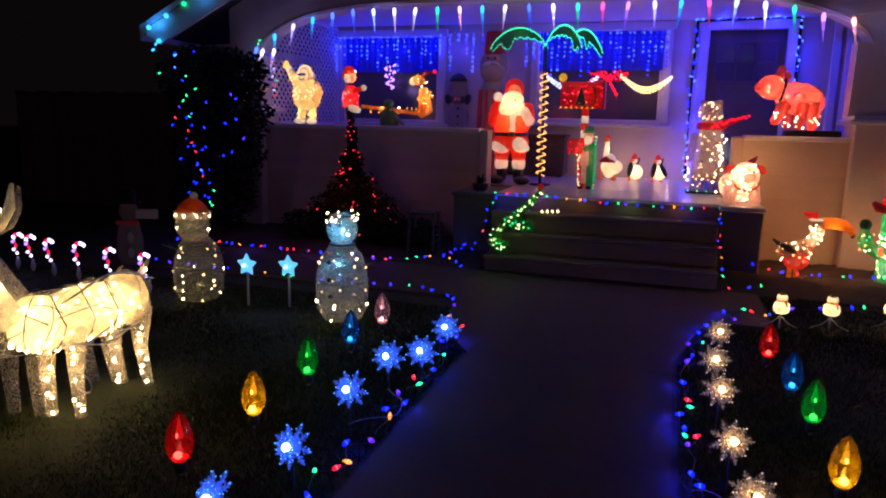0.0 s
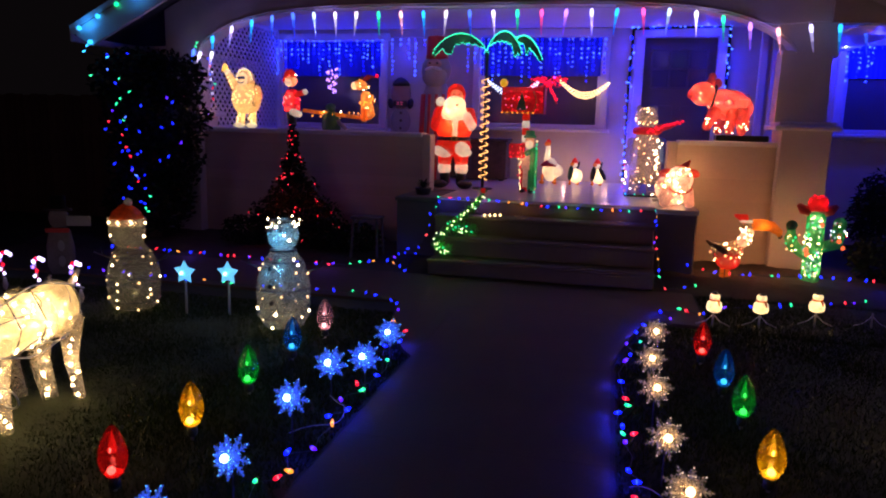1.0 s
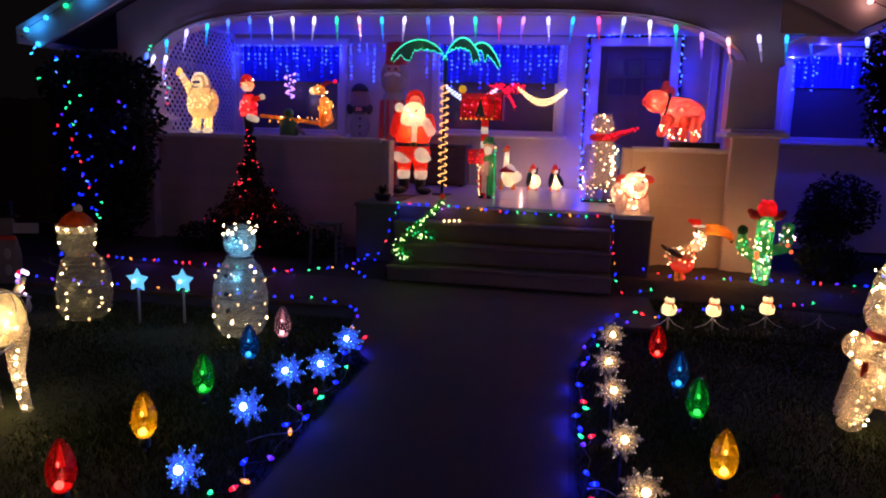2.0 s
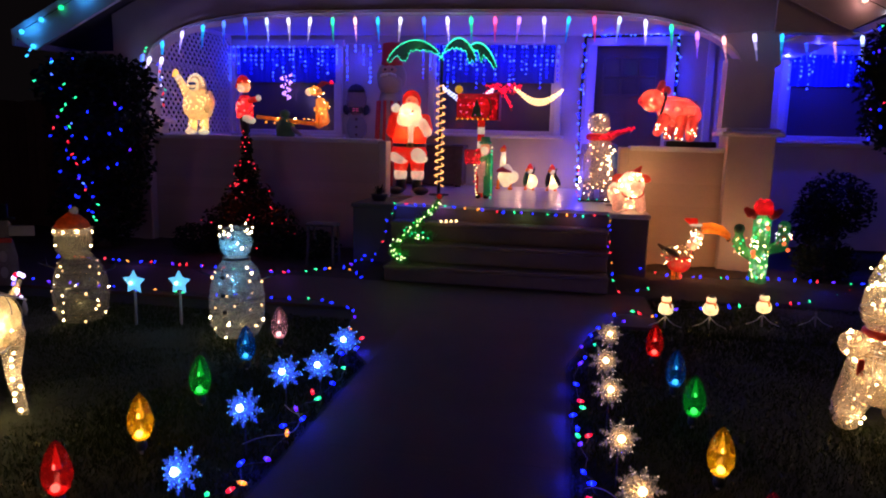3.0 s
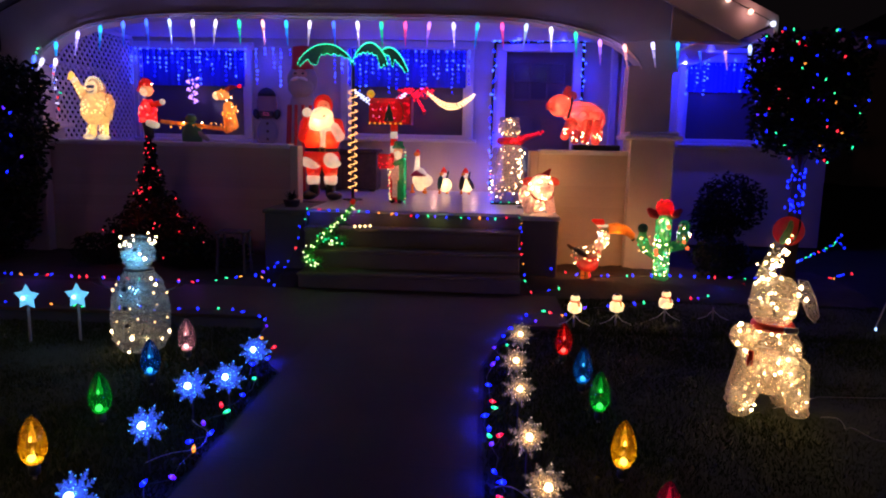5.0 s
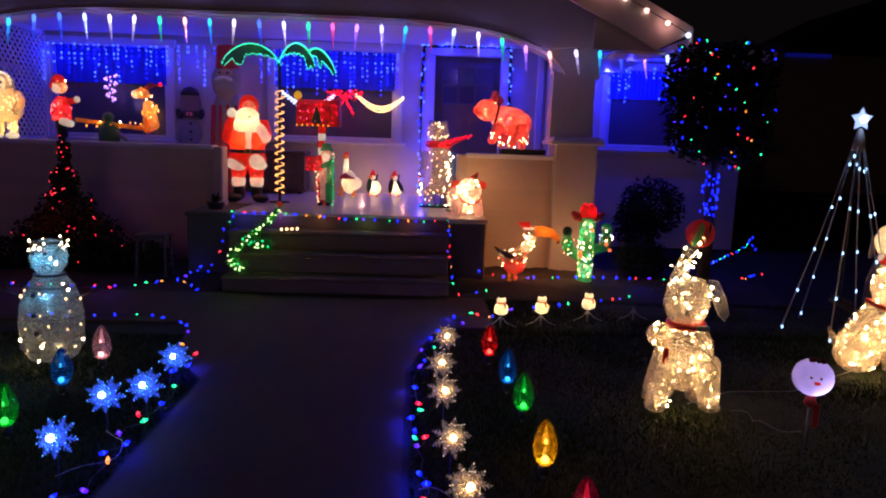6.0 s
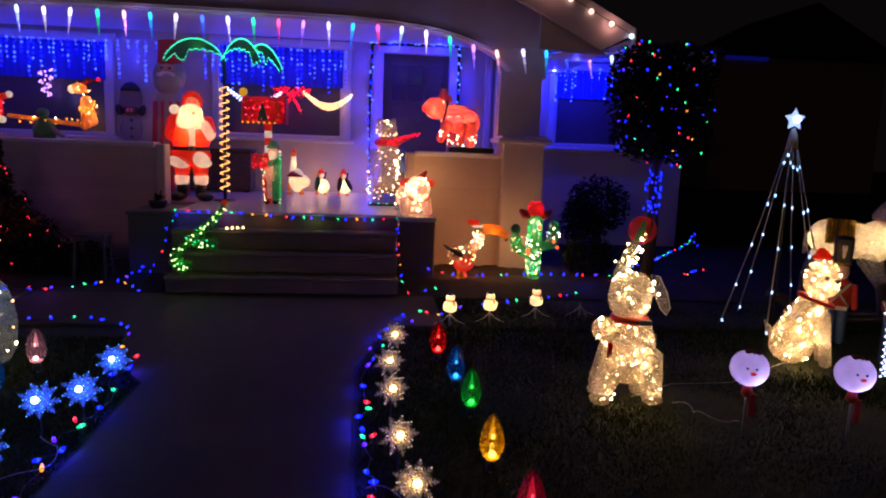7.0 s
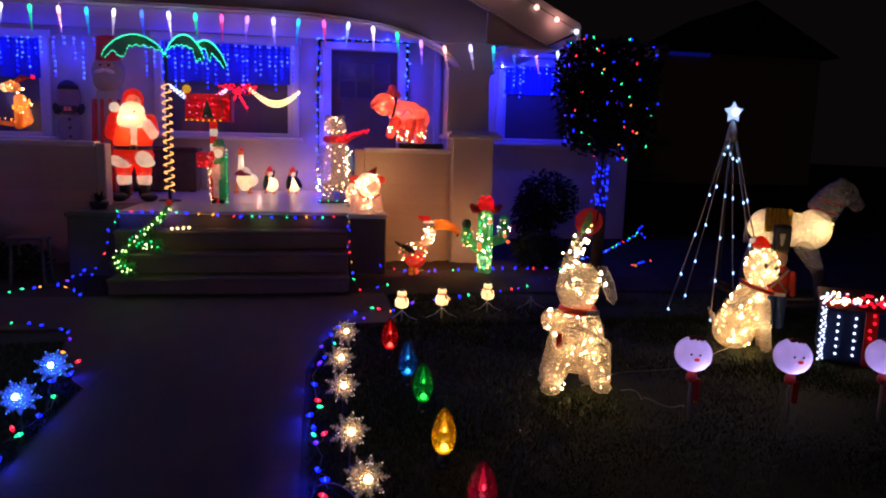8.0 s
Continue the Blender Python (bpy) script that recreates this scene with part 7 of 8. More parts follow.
    lamp((x + 0.01, y - 0.14, z + 0.9), (1.0, 0.66, 0.28), 17.0), lamp((x + 0.02, y - 0.1, z + 0.72), WARM, 6.0), lamp((x, y, z + 0.45), WARM, 1.6), lamp((x - 0.11, y, z + 0.27), WARM, 0.3), lamp((x + 0.11, y, z + 0.27), WARM, 0.3), lamp((x + 0.02, y - 0.04, z + 1.06), WARM, 0.4)
    # added fill in front of the Santa
    lamp((x + 0.02, y - 0.35, z + 0.75), (1.0, 0.5, 0.25), 0.4)


santa((-1.845, 8.05, FLOOR_Z))


# bright spots of the lit fur, made to emit by themselves
YETI_SPOT = glow("glowing_fur_spot", (1.0, 0.78, 0.42), 1.25)
M_CREAM = shell("cream_plastic", (0.92, 0.76, 0.5), clear=0.1, trans=0.6, scale=30)


def yeti(place):
    rng, s = random.Random(86), Shape()
    for sg in (-1, 1):
        s.limb((0.09 * sg, 0, 0.05), (0.085 * sg, 0, 0.2), 0.052, 0.06, M_CREAM)
        s.ball((0.1 * sg, -0.04, 0.032), (0.07, 0.09, 0.032), M_WHITE)
    s.lathe((0, 0, 0.2), [(0.12, -0.03), (0.19, 0.03), (0.215, 0.11), (0.205, 0.2), (0.16, 0.28), (0.1, 0.34)], M_CREAM, seg=20, squash=0.75)
    s.ball((0, 0, 0.56), (0.12, 0.11, 0.13), M_CREAM)
    s.ball((0, -0.07, 0.56), (0.08, 0.06, 0.09), M_WHITE)
    s.box((0, -0.12, 0.58), (0.11, 0.03, 0.03), D_BLUE, 0.008)
    s.tube([(0.05 * math.sin(a), -0.13, 0.54 - 0.02 * math.cos(a)) for a in [math.pi * (k / 6 - 0.5) for k in range(7)]], 0.006, D_BLUE, seg=4)
    for k in range(22):
        a = math.pi * (1.0 + 0.5 * (k % 11) / 5) if k < 11 else math.pi * (0.02 + 0.096 * (k - 11))
        if k < 11:
            s.ball((0.09 * (-1 if k % 2 else 1) + rng.uniform(-0.03, 0.03), -0.06, 0.06 + 0.012 * k), (0.015, 0.011, 0.013), YETI_SPOT, seg=6, rows=4)
        else:
            s.ball((0.118 * math.cos(a), -0.05, 0.56 + 0.128 * math.sin(a)), (0.016, 0.012, 0.014), YETI_SPOT, seg=6, rows=4)
    for k in range(5):
        s.ball((-0.18 - 0.022 * k, -0.06, 0.47 + 0.04 * k), (0.014, 0.011, 0.014), YETI_SPOT, seg=6, rows=4)
        s.ball((0.2 + 0.012 * (k % 3), -0.075, 0.45 - 0.04 * k), (0.014, 0.011, 0.014), YETI_SPOT, seg=6, rows=4)
    s.limb((-0.16, 0, 0.46), (-0.26, -0.02, 0.62), 0.065, 0.05, M_CREAM)
    s.limb((-0.26, -0.02, 0.62), (-0.29, -0.02, 0.66), 0.045, 0.045, M_WHITE)
    s.limb((0.16, 0, 0.47), (0.23, -0.03, 0.38), 0.055, 0.05, M_CREAM)
    s.limb((0.23, -0.03, 0.38), (0.18, -0.08, 0.28), 0.05, 0.045, M_CREAM)
    # gold bell made emissive in place of light falling on it
    s.lathe((-0.32, -0.02, 0.66), [(0.05, 0), (0.045, 0.03), (0.03, 0.07), (0.01, 0.09)], glow("lit_bell", (1.0, 0.5, 0.08), 1.3), seg=10)
    for k in range(84):
        z, a = -0.85 + 0.28 * (k // 12), math.pi * (1.04 + 0.08 * (k % 12) + 0.04 * (k // 12 % 2)) + rng.uniform(-0.16, 0.16)
        z = max(-0.95, min(0.95, z + rng.uniform(-0.12, 0.12)))
        w = math.sqrt(1 - z * z)
        s.ball((0.205 * w * math.cos(a), 0.155 * w * math.sin(a), 0.34 + 0.165 * z), (0.017, 0.012, 0.014), YETI_SPOT, seg=6, rows=4)
    s.v = [(0.82 * p[0], p[1], p[2]) for p in s.v]
    s.thing("snow_monster_figure", "glowing cream snow monster figure holding a gold bell", "figure", place)
    x, y, z = place
    lamp((x, y, z + 0.35), WARM, 1.5), lamp((x, y - 0.03, z + 0.57), WARM, 0.6), lamp((x - 0.08, y, z + 0.12), WARM, 0.4), lamp((x + 0.08, y, z + 0.12), WARM, 0.4)
    lamp((x - 0.17, y - 0.02, z + 0.54), WARM, 0.35), lamp((x + 0.17, y - 0.03, z + 0.4), WARM, 0.25)


yeti((-4.34, 7.76, 1.308))


G_HOT = glow("hot_red_bulb", (1.0, 0.1, 0.08), 4.0)


def seesaw(place):
    rng, s = random.Random(87), Shape()
    s.limb((-0.34, 0, 0.22), (0.46, 0, 0.14), 0.022, 0.022, M_ORANGE)
    s.beads_on((0.06, 0, 0.18), (0.4, 0.03, 0.035), 26, 0.012, [G_FIG, G_AMBER], rng)
    # green helper under the plank
    s.lathe((0, 0.02, 0), [(0.11, 0), (0.12, 0.08), (0.09, 0.18), (0.04, 0.22)], D_GREEN, seg=14, squash=0.7)
    s.ball((0.0, 0, 0.26), (0.06, 0.055, 0.05), D_GREEN)
    s.limb((0.08, 0, 0.1), (0.2, -0.02, 0.02), 0.03, 0.02, M_GREY)
    # figure in red
    x = -0.49
    s.lathe((x, 0, 0.2), [(0.1, 0), (0.1, 0.1), (0.085, 0.2), (0.05, 0.26)], NET_RED, seg=14, squash=0.8)
    s.limb((x + 0.02, -0.04, 0.2), (x + 0.13, -0.06, 0.17), 0.05, 0.035, M_WHITE)
    s.limb((x + 0.08, -0.05, 0.4), (x + 0.18, -0.07, 0.42), 0.035, 0.03, M_RED)
    s.ball((x + 0.2, -0.07, 0.43), 0.035, M_WHITE, seg=8, rows=6)
    s.ball((x, 0, 0.56), (0.065, 0.065, 0.07), M_SKIN)
    s.ball((x - 0.02, -0.04, 0.54), (0.05, 0.04, 0.05), M_WHITE)
    s.lathe((x - 0.02, 0, 0.6), [(0.075, 0), (0.065, 0.05), (0.03, 0.085), (0.01, 0.09)], M_RED, seg=12)
    s.limb((x - 0.06, 0, 0.63), (x - 0.1, 0, 0.55), 0.03, 0.02, M_RED)
    s.limb((x, -0.02, 0.2), (x + 0.02, -0.03, 0.04), 0.06, 0.05, BLACK)
    s.beads_on((x, 0, 0.31), (0.11, 0.09, 0.13), 46, 0.012, [G_RED, G_HOT, G_HOT], rng)
    s.beads_on((x, 0, 0.6), (0.085, 0.08, 0.1), 8, 0.009, [G_HOT, G_FIG], rng)
    # reindeer
    x = 0.46
    s.limb((x, 0, 0.18), (x - 0.03, 0, 0.42), 0.085, 0.055, NET_TAWNY)
    s.ball((x - 0.09, -0.02, 0.52), (0.085, 0.055, 0.055), NET_TAWNY)
    s.ball((x - 0.15, -0.03, 0.51), (0.045, 0.04, 0.045), M_WHITE)
    s.limb((x - 0.02, -0.06, 0.24), (x - 0.02, -0.08, 0.12), 0.04, 0.035, M_ORANGE)
    for sg in (-1, 1):
        s.tube([(x - 0.05, 0.03 * sg, 0.57), (x + 0.02, 0.07 * sg, 0.62), (x + 0.1, 0.09 * sg, 0.61)], [0.015, 0.014, 0.008], D_RED, seg=6)
    s.ball((x + 0.12, -0.05, 0.62), 0.02, G_RED, seg=8, rows=5)
    s.beads_on((x - 0.01, 0, 0.3), (0.09, 0.09, 0.16), 46, 0.0095, [G_FIG, G_AMBER, G_AMBER], rng)
    s.beads_on((x - 0.07, -0.01, 0.52), (0.095, 0.065, 0.07), 16, 0.009, [G_FIG, G_AMBER], rng)
    s.thing("seesaw_figure", "lit Santa and reindeer figures on a seesaw over a green helper", "figure", place)
    px, y, z = place
    lamp((px - 0.49, y, z + 0.32), (1, 0.35, 0.25), 0.6), lamp((px - 0.5, y, z + 0.57), WARM, 0.5)
    lamp((px + 0.44, y, z + 0.3), WARM, 0.6), lamp((px + 0.34, y - 0.01, z + 0.52), WARM, 0.7)


seesaw((-3.26, 7.76, 1.308))

# ---------------------------------------------------------------- on the porch
# tall old figure with a grey beard, unlit
s = Shape()
s.lathe((0, 0, 0), [(0.2, 0), (0.19, 0.5), (0.17, 1.1), (0.12, 1.25)], M_GREY, seg=18)
for k in range(6):
    a = math.pi + math.pi * (k + 0.5) / 6
    s.tube([(0.198 * math.cos(a), 0.198 * math.sin(a), 0.02), (0.192 * math.cos(a), 0.192 * math.sin(a), 0.6), (0.172 * math.cos(a), 0.172 * math.sin(a), 1.1)], 0.022, D_RED, seg=6)
s.ball((0, -0.02, 1.4), (0.19, 0.15, 0.2), M_GREY)
s.ball((0, -0.1, 1.32), (0.16, 0.1, 0.14), M_GREY)
s.ball((0, -0.12, 1.46), (0.1, 0.06, 0.07), D_SKIN)
for sg in (-1, 1):
    s.ball((0.045 * sg, -0.175, 1.475), (0.018, 0.01, 0.013), BLACK, seg=8, rows=5)
    s.ball((0.05 * sg, -0.18, 1.41), (0.06, 0.025, 0.022), TRIM, Matrix.Rotation(0.3 * sg, 3, "Y"), seg=8, rows=5)
s.lathe((0, 0, 1.52), [(0.14, 0), (0.13, 0.1), (0.12, 0.28), (0.02, 0.3)], D_RED, seg=16)
s.thing("tall_santa_figure", "tall unlit bearded figure in red stripes on the porch", "figure", (-2.23, 8.7, FLOOR_Z))

# snowman plaque on the wall
s = Shape()
s.ball((0, 0, 0.5), (0.15, 0.03, 0.22), PLAQUE)
s.lathe((0, -0.005, 0.62), [(0.135, 0), (0.12, 0.05), (0.07, 0.1), (0.01, 0.12)], DARKMETAL, seg=16, squash=0.3)
s.box((0.0, -0.03, 0.37), (0.2, 0.025, 0.085), DARKMETAL, 0.02)
for dx, w in ((-0.03, 0.034), (0.022, 0.04)):
    for dz in (-0.014, 0.014):
        s.box((dx, -0.046, 0.372 + dz), (w, 0.006, 0.009), DIM_SIGN, 0.002)
for sg in (-1, 1):
    s.ball((0.15 * sg, -0.015, 0.37), (0.045, 0.03, 0.075), DARKMETAL, Matrix.Rotation(0.25 * sg, 3, "Y"), seg=12, rows=8)
s.ball((0, 0, 0.12), (0.15, 0.025, 0.2), M_GREY)
for k in range(3):
    s.ball((0.01, -0.03, 0.02 + 0.11 * k), 0.02, BARK, seg=8, rows=5)
s.thing("snowman_plaque", "flat snowman plaque with black earmuffs on the porch wall", "wall ornament", (-3.05, BACK_Y - 0.035, 1.32))

# violet light ornament in the window
s, rng = Shape(), random.Random(91)
for k in range(26):
    a = k * 0.8
    s.bead((0.08 * math.cos(a) * (1 if k < 15 else 0.7), -0.01, 0.34 - 0.0135 * k), 0.014, glow("lilac_bulb", (0.62, 0.3, 1.0), 2.2) if k == 0 else s.mats[0])
s.tube([(0.06, 0, 0), (-0.06, 0, 0.09), (0.06, 0, 0.2), (-0.06, 0, 0.34)], 0.006, WHITEWIRE, seg=4)
s.thing("window_light_ornament", "small lilac light ornament hanging in the window", "window ornament", (-4.09, 9.82, 1.83))

# palm of rope light
palm = empty("rope_light_palm", "palm tree of green rope-light fronds on a spiral-lit pole", "light palm", (-1.49, 8.08, FLOOR_Z))
Shape().tube([(0, 0, 0), (0.005, 0, 1.58)], 0.018, DARKMETAL, seg=8).part("pole", palm)
Shape().lathe((0, 0, 0), [(0.12, 0), (0.12, 0.012), (0.02, 0.02)], DARKMETAL, seg=14).part("base", palm)
s = Shape()
s.tube([(0.05 * math.cos(a), 0.05 * math.sin(a), 0.1 + 1.17 * a / (2 * math.pi * 14)) for a in [2 * math.pi * k / 10 for k in range(14 * 10)]], 0.0052, glow("warm_rope", (1.0, 0.46, 0.13), 2.4), seg=5)
s.part("spiral_rope", palm)
ROPE_GREEN = glow("green_rope", (0.0, 0.45, 0.12), 0.7)
G_LEAF = glow("leaf_bulb", (0.05, 0.95, 0.5), 1.8)


def frond(sg, reach, rise, droop, jag, start=0.0, lift=0.0, slim=1.0, deep=0.0):
    """A plump arching leaf panel edged with dotted rope light."""
    s, n = Shape(), 33
    top, low = [], []
    for k in range(n):
        u = k / (n - 1)
        x = sg * (start + reach * u)
        z = 1.55 + lift + rise * math.sin(math.pi * u) ** 0.62 - droop * u * u
        top.append((x, z))
        thick = (0.02 + 0.085 * slim * math.sin(math.pi * u) ** 0.7) * (1 + 0.25 * (k % 4 == 2))
        if jag[0] < u < jag[1]:
            thick += 0.1 * math.sin(math.pi * (u - jag[0]) / (jag[1] - jag[0]))
        low.append((x - sg * 0.03, z - thick))
    s.add([(x, deep - 0.006, z) for x, z in top + low] + [(x, deep + 0.006, z) for x, z in top + low],
          [(i, i + 1, n + i + 1, n + i) for i in range(n - 1)] + [(2 * n + i, 3 * n + i, 3 * n + i + 1, 2 * n + i + 1) for i in range(n - 1)], M_DARKGREEN, False)
    for line, r in ((top, 0.008), (low, 0.006)):
        s.tube([(x, deep - 0.012, z) for x, z in line], r * 0.7, ROPE_GREEN, seg=5)
        for (xa, za), (xb, zb) in zip(line, line[1:]):
            s.bead(((xa + xb) / 2, deep - 0.016, (za + zb) / 2), r * 0.95, G_LEAF)
    s.part("frond", palm)


frond(-1, 0.64, 0.22, 0.03, (0.62, 0.84))
frond(1, 0.4, 0.24, 0.02, (0.8, 0.95))
frond(1, 0.32, 0.1, 0.2, (0.45, 0.6), start=0.31, lift=0.12, slim=0.8, deep=0.03)
for p, w in (((-0.3, -0.15, 1.7), 0.35), ((0.3, -0.15, 1.7), 0.35)):
    lamp(palm.matrix_world @ Vector(p), GREEN, w)
for z in (0.35, 0.75, 1.15):
    lamp(palm.matrix_world @ Vector((0.03, -0.12, z)), WARM, 0.35)

# red lit mailbox
box = empty("mailbox_decoration", "red tinsel mailbox on a striped post, strung with bulbs", "mailbox", (-1.02, 8.0, FLOOR_Z))
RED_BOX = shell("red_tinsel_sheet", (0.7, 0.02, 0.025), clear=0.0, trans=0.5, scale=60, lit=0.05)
RED_PEA, PINK_PEA = (Shape().bead((0, 0, 0), 0.0065, m).mesh("bulb") for m in (G_RED, G_PINK))
s = Shape()
prof = [(-0.11, 0.0), (0.11, 0.0), (0.11, 0.16), (0.09, 0.23), (0.05, 0.275), (0, 0.29), (-0.05, 0.275), (-0.09, 0.23), (-0.11, 0.16)]
s.loft([[(x, y, 0.88 + z) for y, z in prof] for x in (-0.25, 0.22)], RED_BOX, False)
s.part("box", box)
rng, amber_pea = random.Random(92), Shape().bead((0, 0, 0), 0.009, G_AMBER).mesh("bulb")
for _ in range(22):
    shared("bulb", RED_PEA, box, pose(rng.uniform(-0.24, 0.08), -0.118, 0.9 + rng.uniform(0, 0.22)))
for _ in range(16):
    shared("bulb", RED_PEA, box, pose(rng.uniform(0.13, 0.21), -0.118, 0.9 + rng.uniform(0, 0.22)))
for k in range(8):
    shared("bulb", PINK_PEA, box, pose(-0.22 + 0.085 * (k % 4) + rng.uniform(-0.02, 0.02), -0.12, 0.95 + 0.1 * (k // 4) + rng.uniform(-0.02, 0.02)))
for k in range(7):
    shared("bulb", amber_pea, box, pose(-0.24 + 0.058 * k, -0.124, 0.885))
Shape().plate([(-0.085, 0.91), (0.035, 0.91), (0.01, 0.98), (0.02, 0.98), (-0.005, 1.05), (-0.025, 1.11), (-0.045, 1.05), (-0.07, 0.98), (-0.06, 0.98)], "y", -0.125, -0.112, D_GREEN).part("tree_panel", box)
# the knob glows faintly through its own emission
Shape().ball((-0.24, -0.05, 1.21), 0.045, glow("yellow_knob", (1.0, 0.5, 0.02), 0.45), seg=12, rows=8).part("knob", box)
Shape().tube([(-0.25, -0.118, 0.886), (0.09, -0.118, 0.886), (0.125, -0.12, 0.93), (0.14, -0.12, 1.0), (0.13, -0.118, 1.06), (0.1, -0.1, 1.12)], 0.009, D_GOLD, seg=6).part("edging", box, "gold tinsel edging")
Shape().box((0.215, 0, 1.02), (0.02, 0.25, 0.29), D_RED, 0.01).part("door", box)
for k in range(11):
    Shape().lathe((0.02, 0, 0.08 * k), [(0.04, 0), (0.042, 0.04), (0.04, 0.078)], M_WHITE if k % 2 else M_RED, seg=10).part("post_band", box)
lamp((-1.02, 8.0, FLOOR_Z + 1.02), (1, 0.3, 0.2), 0.9)
lamp((-0.98, 7.85, FLOOR_Z + 0.5), WARM, 0.4)

# elf by the mailbox
s, rng = Shape(), random.Random(93)
for sg in (-1, 1):
    s.limb((0.045 * sg, 0, 0.04), (0.045 * sg, 0, 0.3), 0.04, 0.045, NET_GREEN if sg > 0 else NET_RED)
    s.ball((0.05 * sg, -0.03, 0.025), (0.04, 0.065, 0.025), BLACK, seg=8, rows=5)
s.lathe((0, 0, 0.26), [(0.075, 0), (0.088, 0.08), (0.075, 0.2), (0.05, 0.25)], NET_ROSE, seg=14)
s.limb((0.075, -0.04, 0.47), (0.09, -0.06, 0.06), 0.052, 0.045, NET_GREEN)
s.limb((0.09, -0.02, 0.48), (-0.02, -0.11, 0.44), 0.035, 0.028, NET_GREEN)
s.box((-0.12, -0.1, 0.47), (0.2, 0.07, 0.16), NET_RED, 0.015)
for _ in range(14):
    s.bead((-0.12 + rng.uniform(-0.1, 0.1), -0.14, 0.47 + rng.uniform(-0.08, 0.08)), 0.006, G_RED)
s.ball((0.02, -0.02, 0.57), (0.06, 0.055, 0.065), M_SKIN)
s.ball((0.02, -0.06, 0.54), (0.05, 0.035, 0.05), M_WHITE)
s.lathe((0.02, 0, 0.61), [(0.075, 0), (0.08, 0.02), (0.06, 0.03), (0.055, 0.08), (0.01, 0.085)], NET_GREEN, seg=14)
s.box((-0.01, -0.085, 0.2), (0.06, 0.02, 0.26), NET_ROSE, 0.008)
for k in range(16):
    s.bead((0.11, -0.05 + rng.uniform(-0.02, 0.02), 0.02 + 0.037 * k), 0.009, rng.choice((G_GREEN, G_WARM, G_GREEN)))
    s.bead((-0.08 + rng.uniform(-0.02, 0.02), -0.1, 0.05 + 0.03 * k), 0.008, rng.choice((G_WARM, G_RED)))
s.v = [(0.9 * p[0], p[1], p[2]) for p in s.v]
s.thing("elf_figure", "small green and red elf figure holding a red parcel", "figure", (-0.945, 7.84, FLOOR_Z))
# unseen lamp added in front of the elf
lamp((-0.99, 7.66, FLOOR_Z + 0.4), WARM, 0.35)
lamp((-0.89, 7.84, FLOOR_Z + 0.38), WARM, 0.15), lamp((-0.87, 7.83, FLOOR_Z + 0.57), WARM, 0.1), lamp((-0.85, 7.84, FLOOR_Z + 0.18), WARM, 0.06)


def bird(h, body, wing, goose):
    s = Shape()
    s.ball((0.02, 0, 0.32 * h), (0.17 * h if goose else 0.25 * h, 0.17 * h, 0.27 * h), M_WHITE)
    if goose:
        s.ball((0.05, 0, 0.3 * h), (0.24 * h, 0.14 * h, 0.17 * h), M_WHITE)
        s.limb((-0.03, 0, 0.45 * h), (-0.02, 0, 0.85 * h), 0.075 * h, 0.05 * h, M_WHITE)
        s.ball((-0.03, -0.01, 0.9 * h), (0.075 * h, 0.06 * h, 0.06 * h), M_ORANGE)
        s.lathe((0.0, 0, 0.4 * h), [(0.2 * h, 0), (0.17 * h, 0.05 * h), (0.09 * h, 0.13 * h)], D_RED, seg=16)
        s.lathe((-0.02, 0, 0.92 * h), [(0.06 * h, 0), (0.05 * h, 0.04 * h), (0.01, 0.09 * h)], M_RED, seg=10)
    else:
        s.ball((0.0, 0, 0.72 * h), (0.11 * h, 0.1 * h, 0.11 * h), M_WHITE)
        s.ball((-0.03, -0.04, 0.74 * h), (0.08 * h, 0.06 * h, 0.06 * h), M_ORANGE)
        s.lathe((0.0, 0, 0.78 * h), [(0.12 * h, 0), (0.1 * h, 0.08 * h), (0.03 * h, 0.2 * h)], M_RED, seg=12)
        s.ball((0.1 * h, 0.03, 0.62 * h), (0.05 * h, 0.05 * h, 0.24 * h), BLACK, Matrix.Rotation(0.3, 3, "Y"))
        s.ball((-0.13 * h, -0.1 * h, 0.42 * h), (0.1 * h, 0.1 * h, 0.27 * h), wing, Matrix.Rotation(0.12, 3, "Y"))
        if body:
            s.ball((0.2 * h, -0.08 * h, 0.42 * h), (0.09 * h, 0.1 * h, 0.25 * h), wing, Matrix.Rotation(-0.5, 3, "Y"))
    for sg in (-1, 1):
        s.ball((0.05 * sg * (h / 0.35), -0.03, 0.035 * h), (0.06 * h, 0.09 * h, 0.035 * h), M_ORANGE, seg=8, rows=5)
        s.limb((0.05 * sg * (h / 0.35), 0, 0.05 * h), (0.05 * sg * (h / 0.35), 0, 0.2 * h), 0.02 * h + 0.006, 0.03 * h, M_ORANGE, seg=6)
    return s


bird(0.58, True, D_RED, True).thing("goose_figure", "glowing white goose figure with a red scarf", "figure", (-0.83, 9.3, FLOOR_Z), group="porch birds")
bird(0.36, False, M_DARKGREEN, False).thing("penguin_figure", "glowing white penguin figure with a green scarf and red cap", "figure", (-0.5, 9.35, FLOOR_Z), group="porch birds")
bird(0.36, True, BLACK, False).thing("penguin_figure", "glowing white penguin figure with black wings and red cap", "figure", (-0.21, 9.35, FLOOR_Z), group="porch birds")
for x, h, w in ((-0.81, 0.19, 1.1), (-0.49, 0.13, 0.8), (-0.2, 0.13, 0.8)):
    lamp((x, 9.32, FLOOR_Z + h), WARM, w)
lamp((-0.83, 9.29, FLOOR_Z + 0.4), WARM, 0.15)
# two lamps added behind the birds, washing the back wall
for x in (-0.65, -0.1):
    lamp((x, 9.55, FLOOR_Z + 0.2), (1.0, 0.5, 0.3), 1.7)

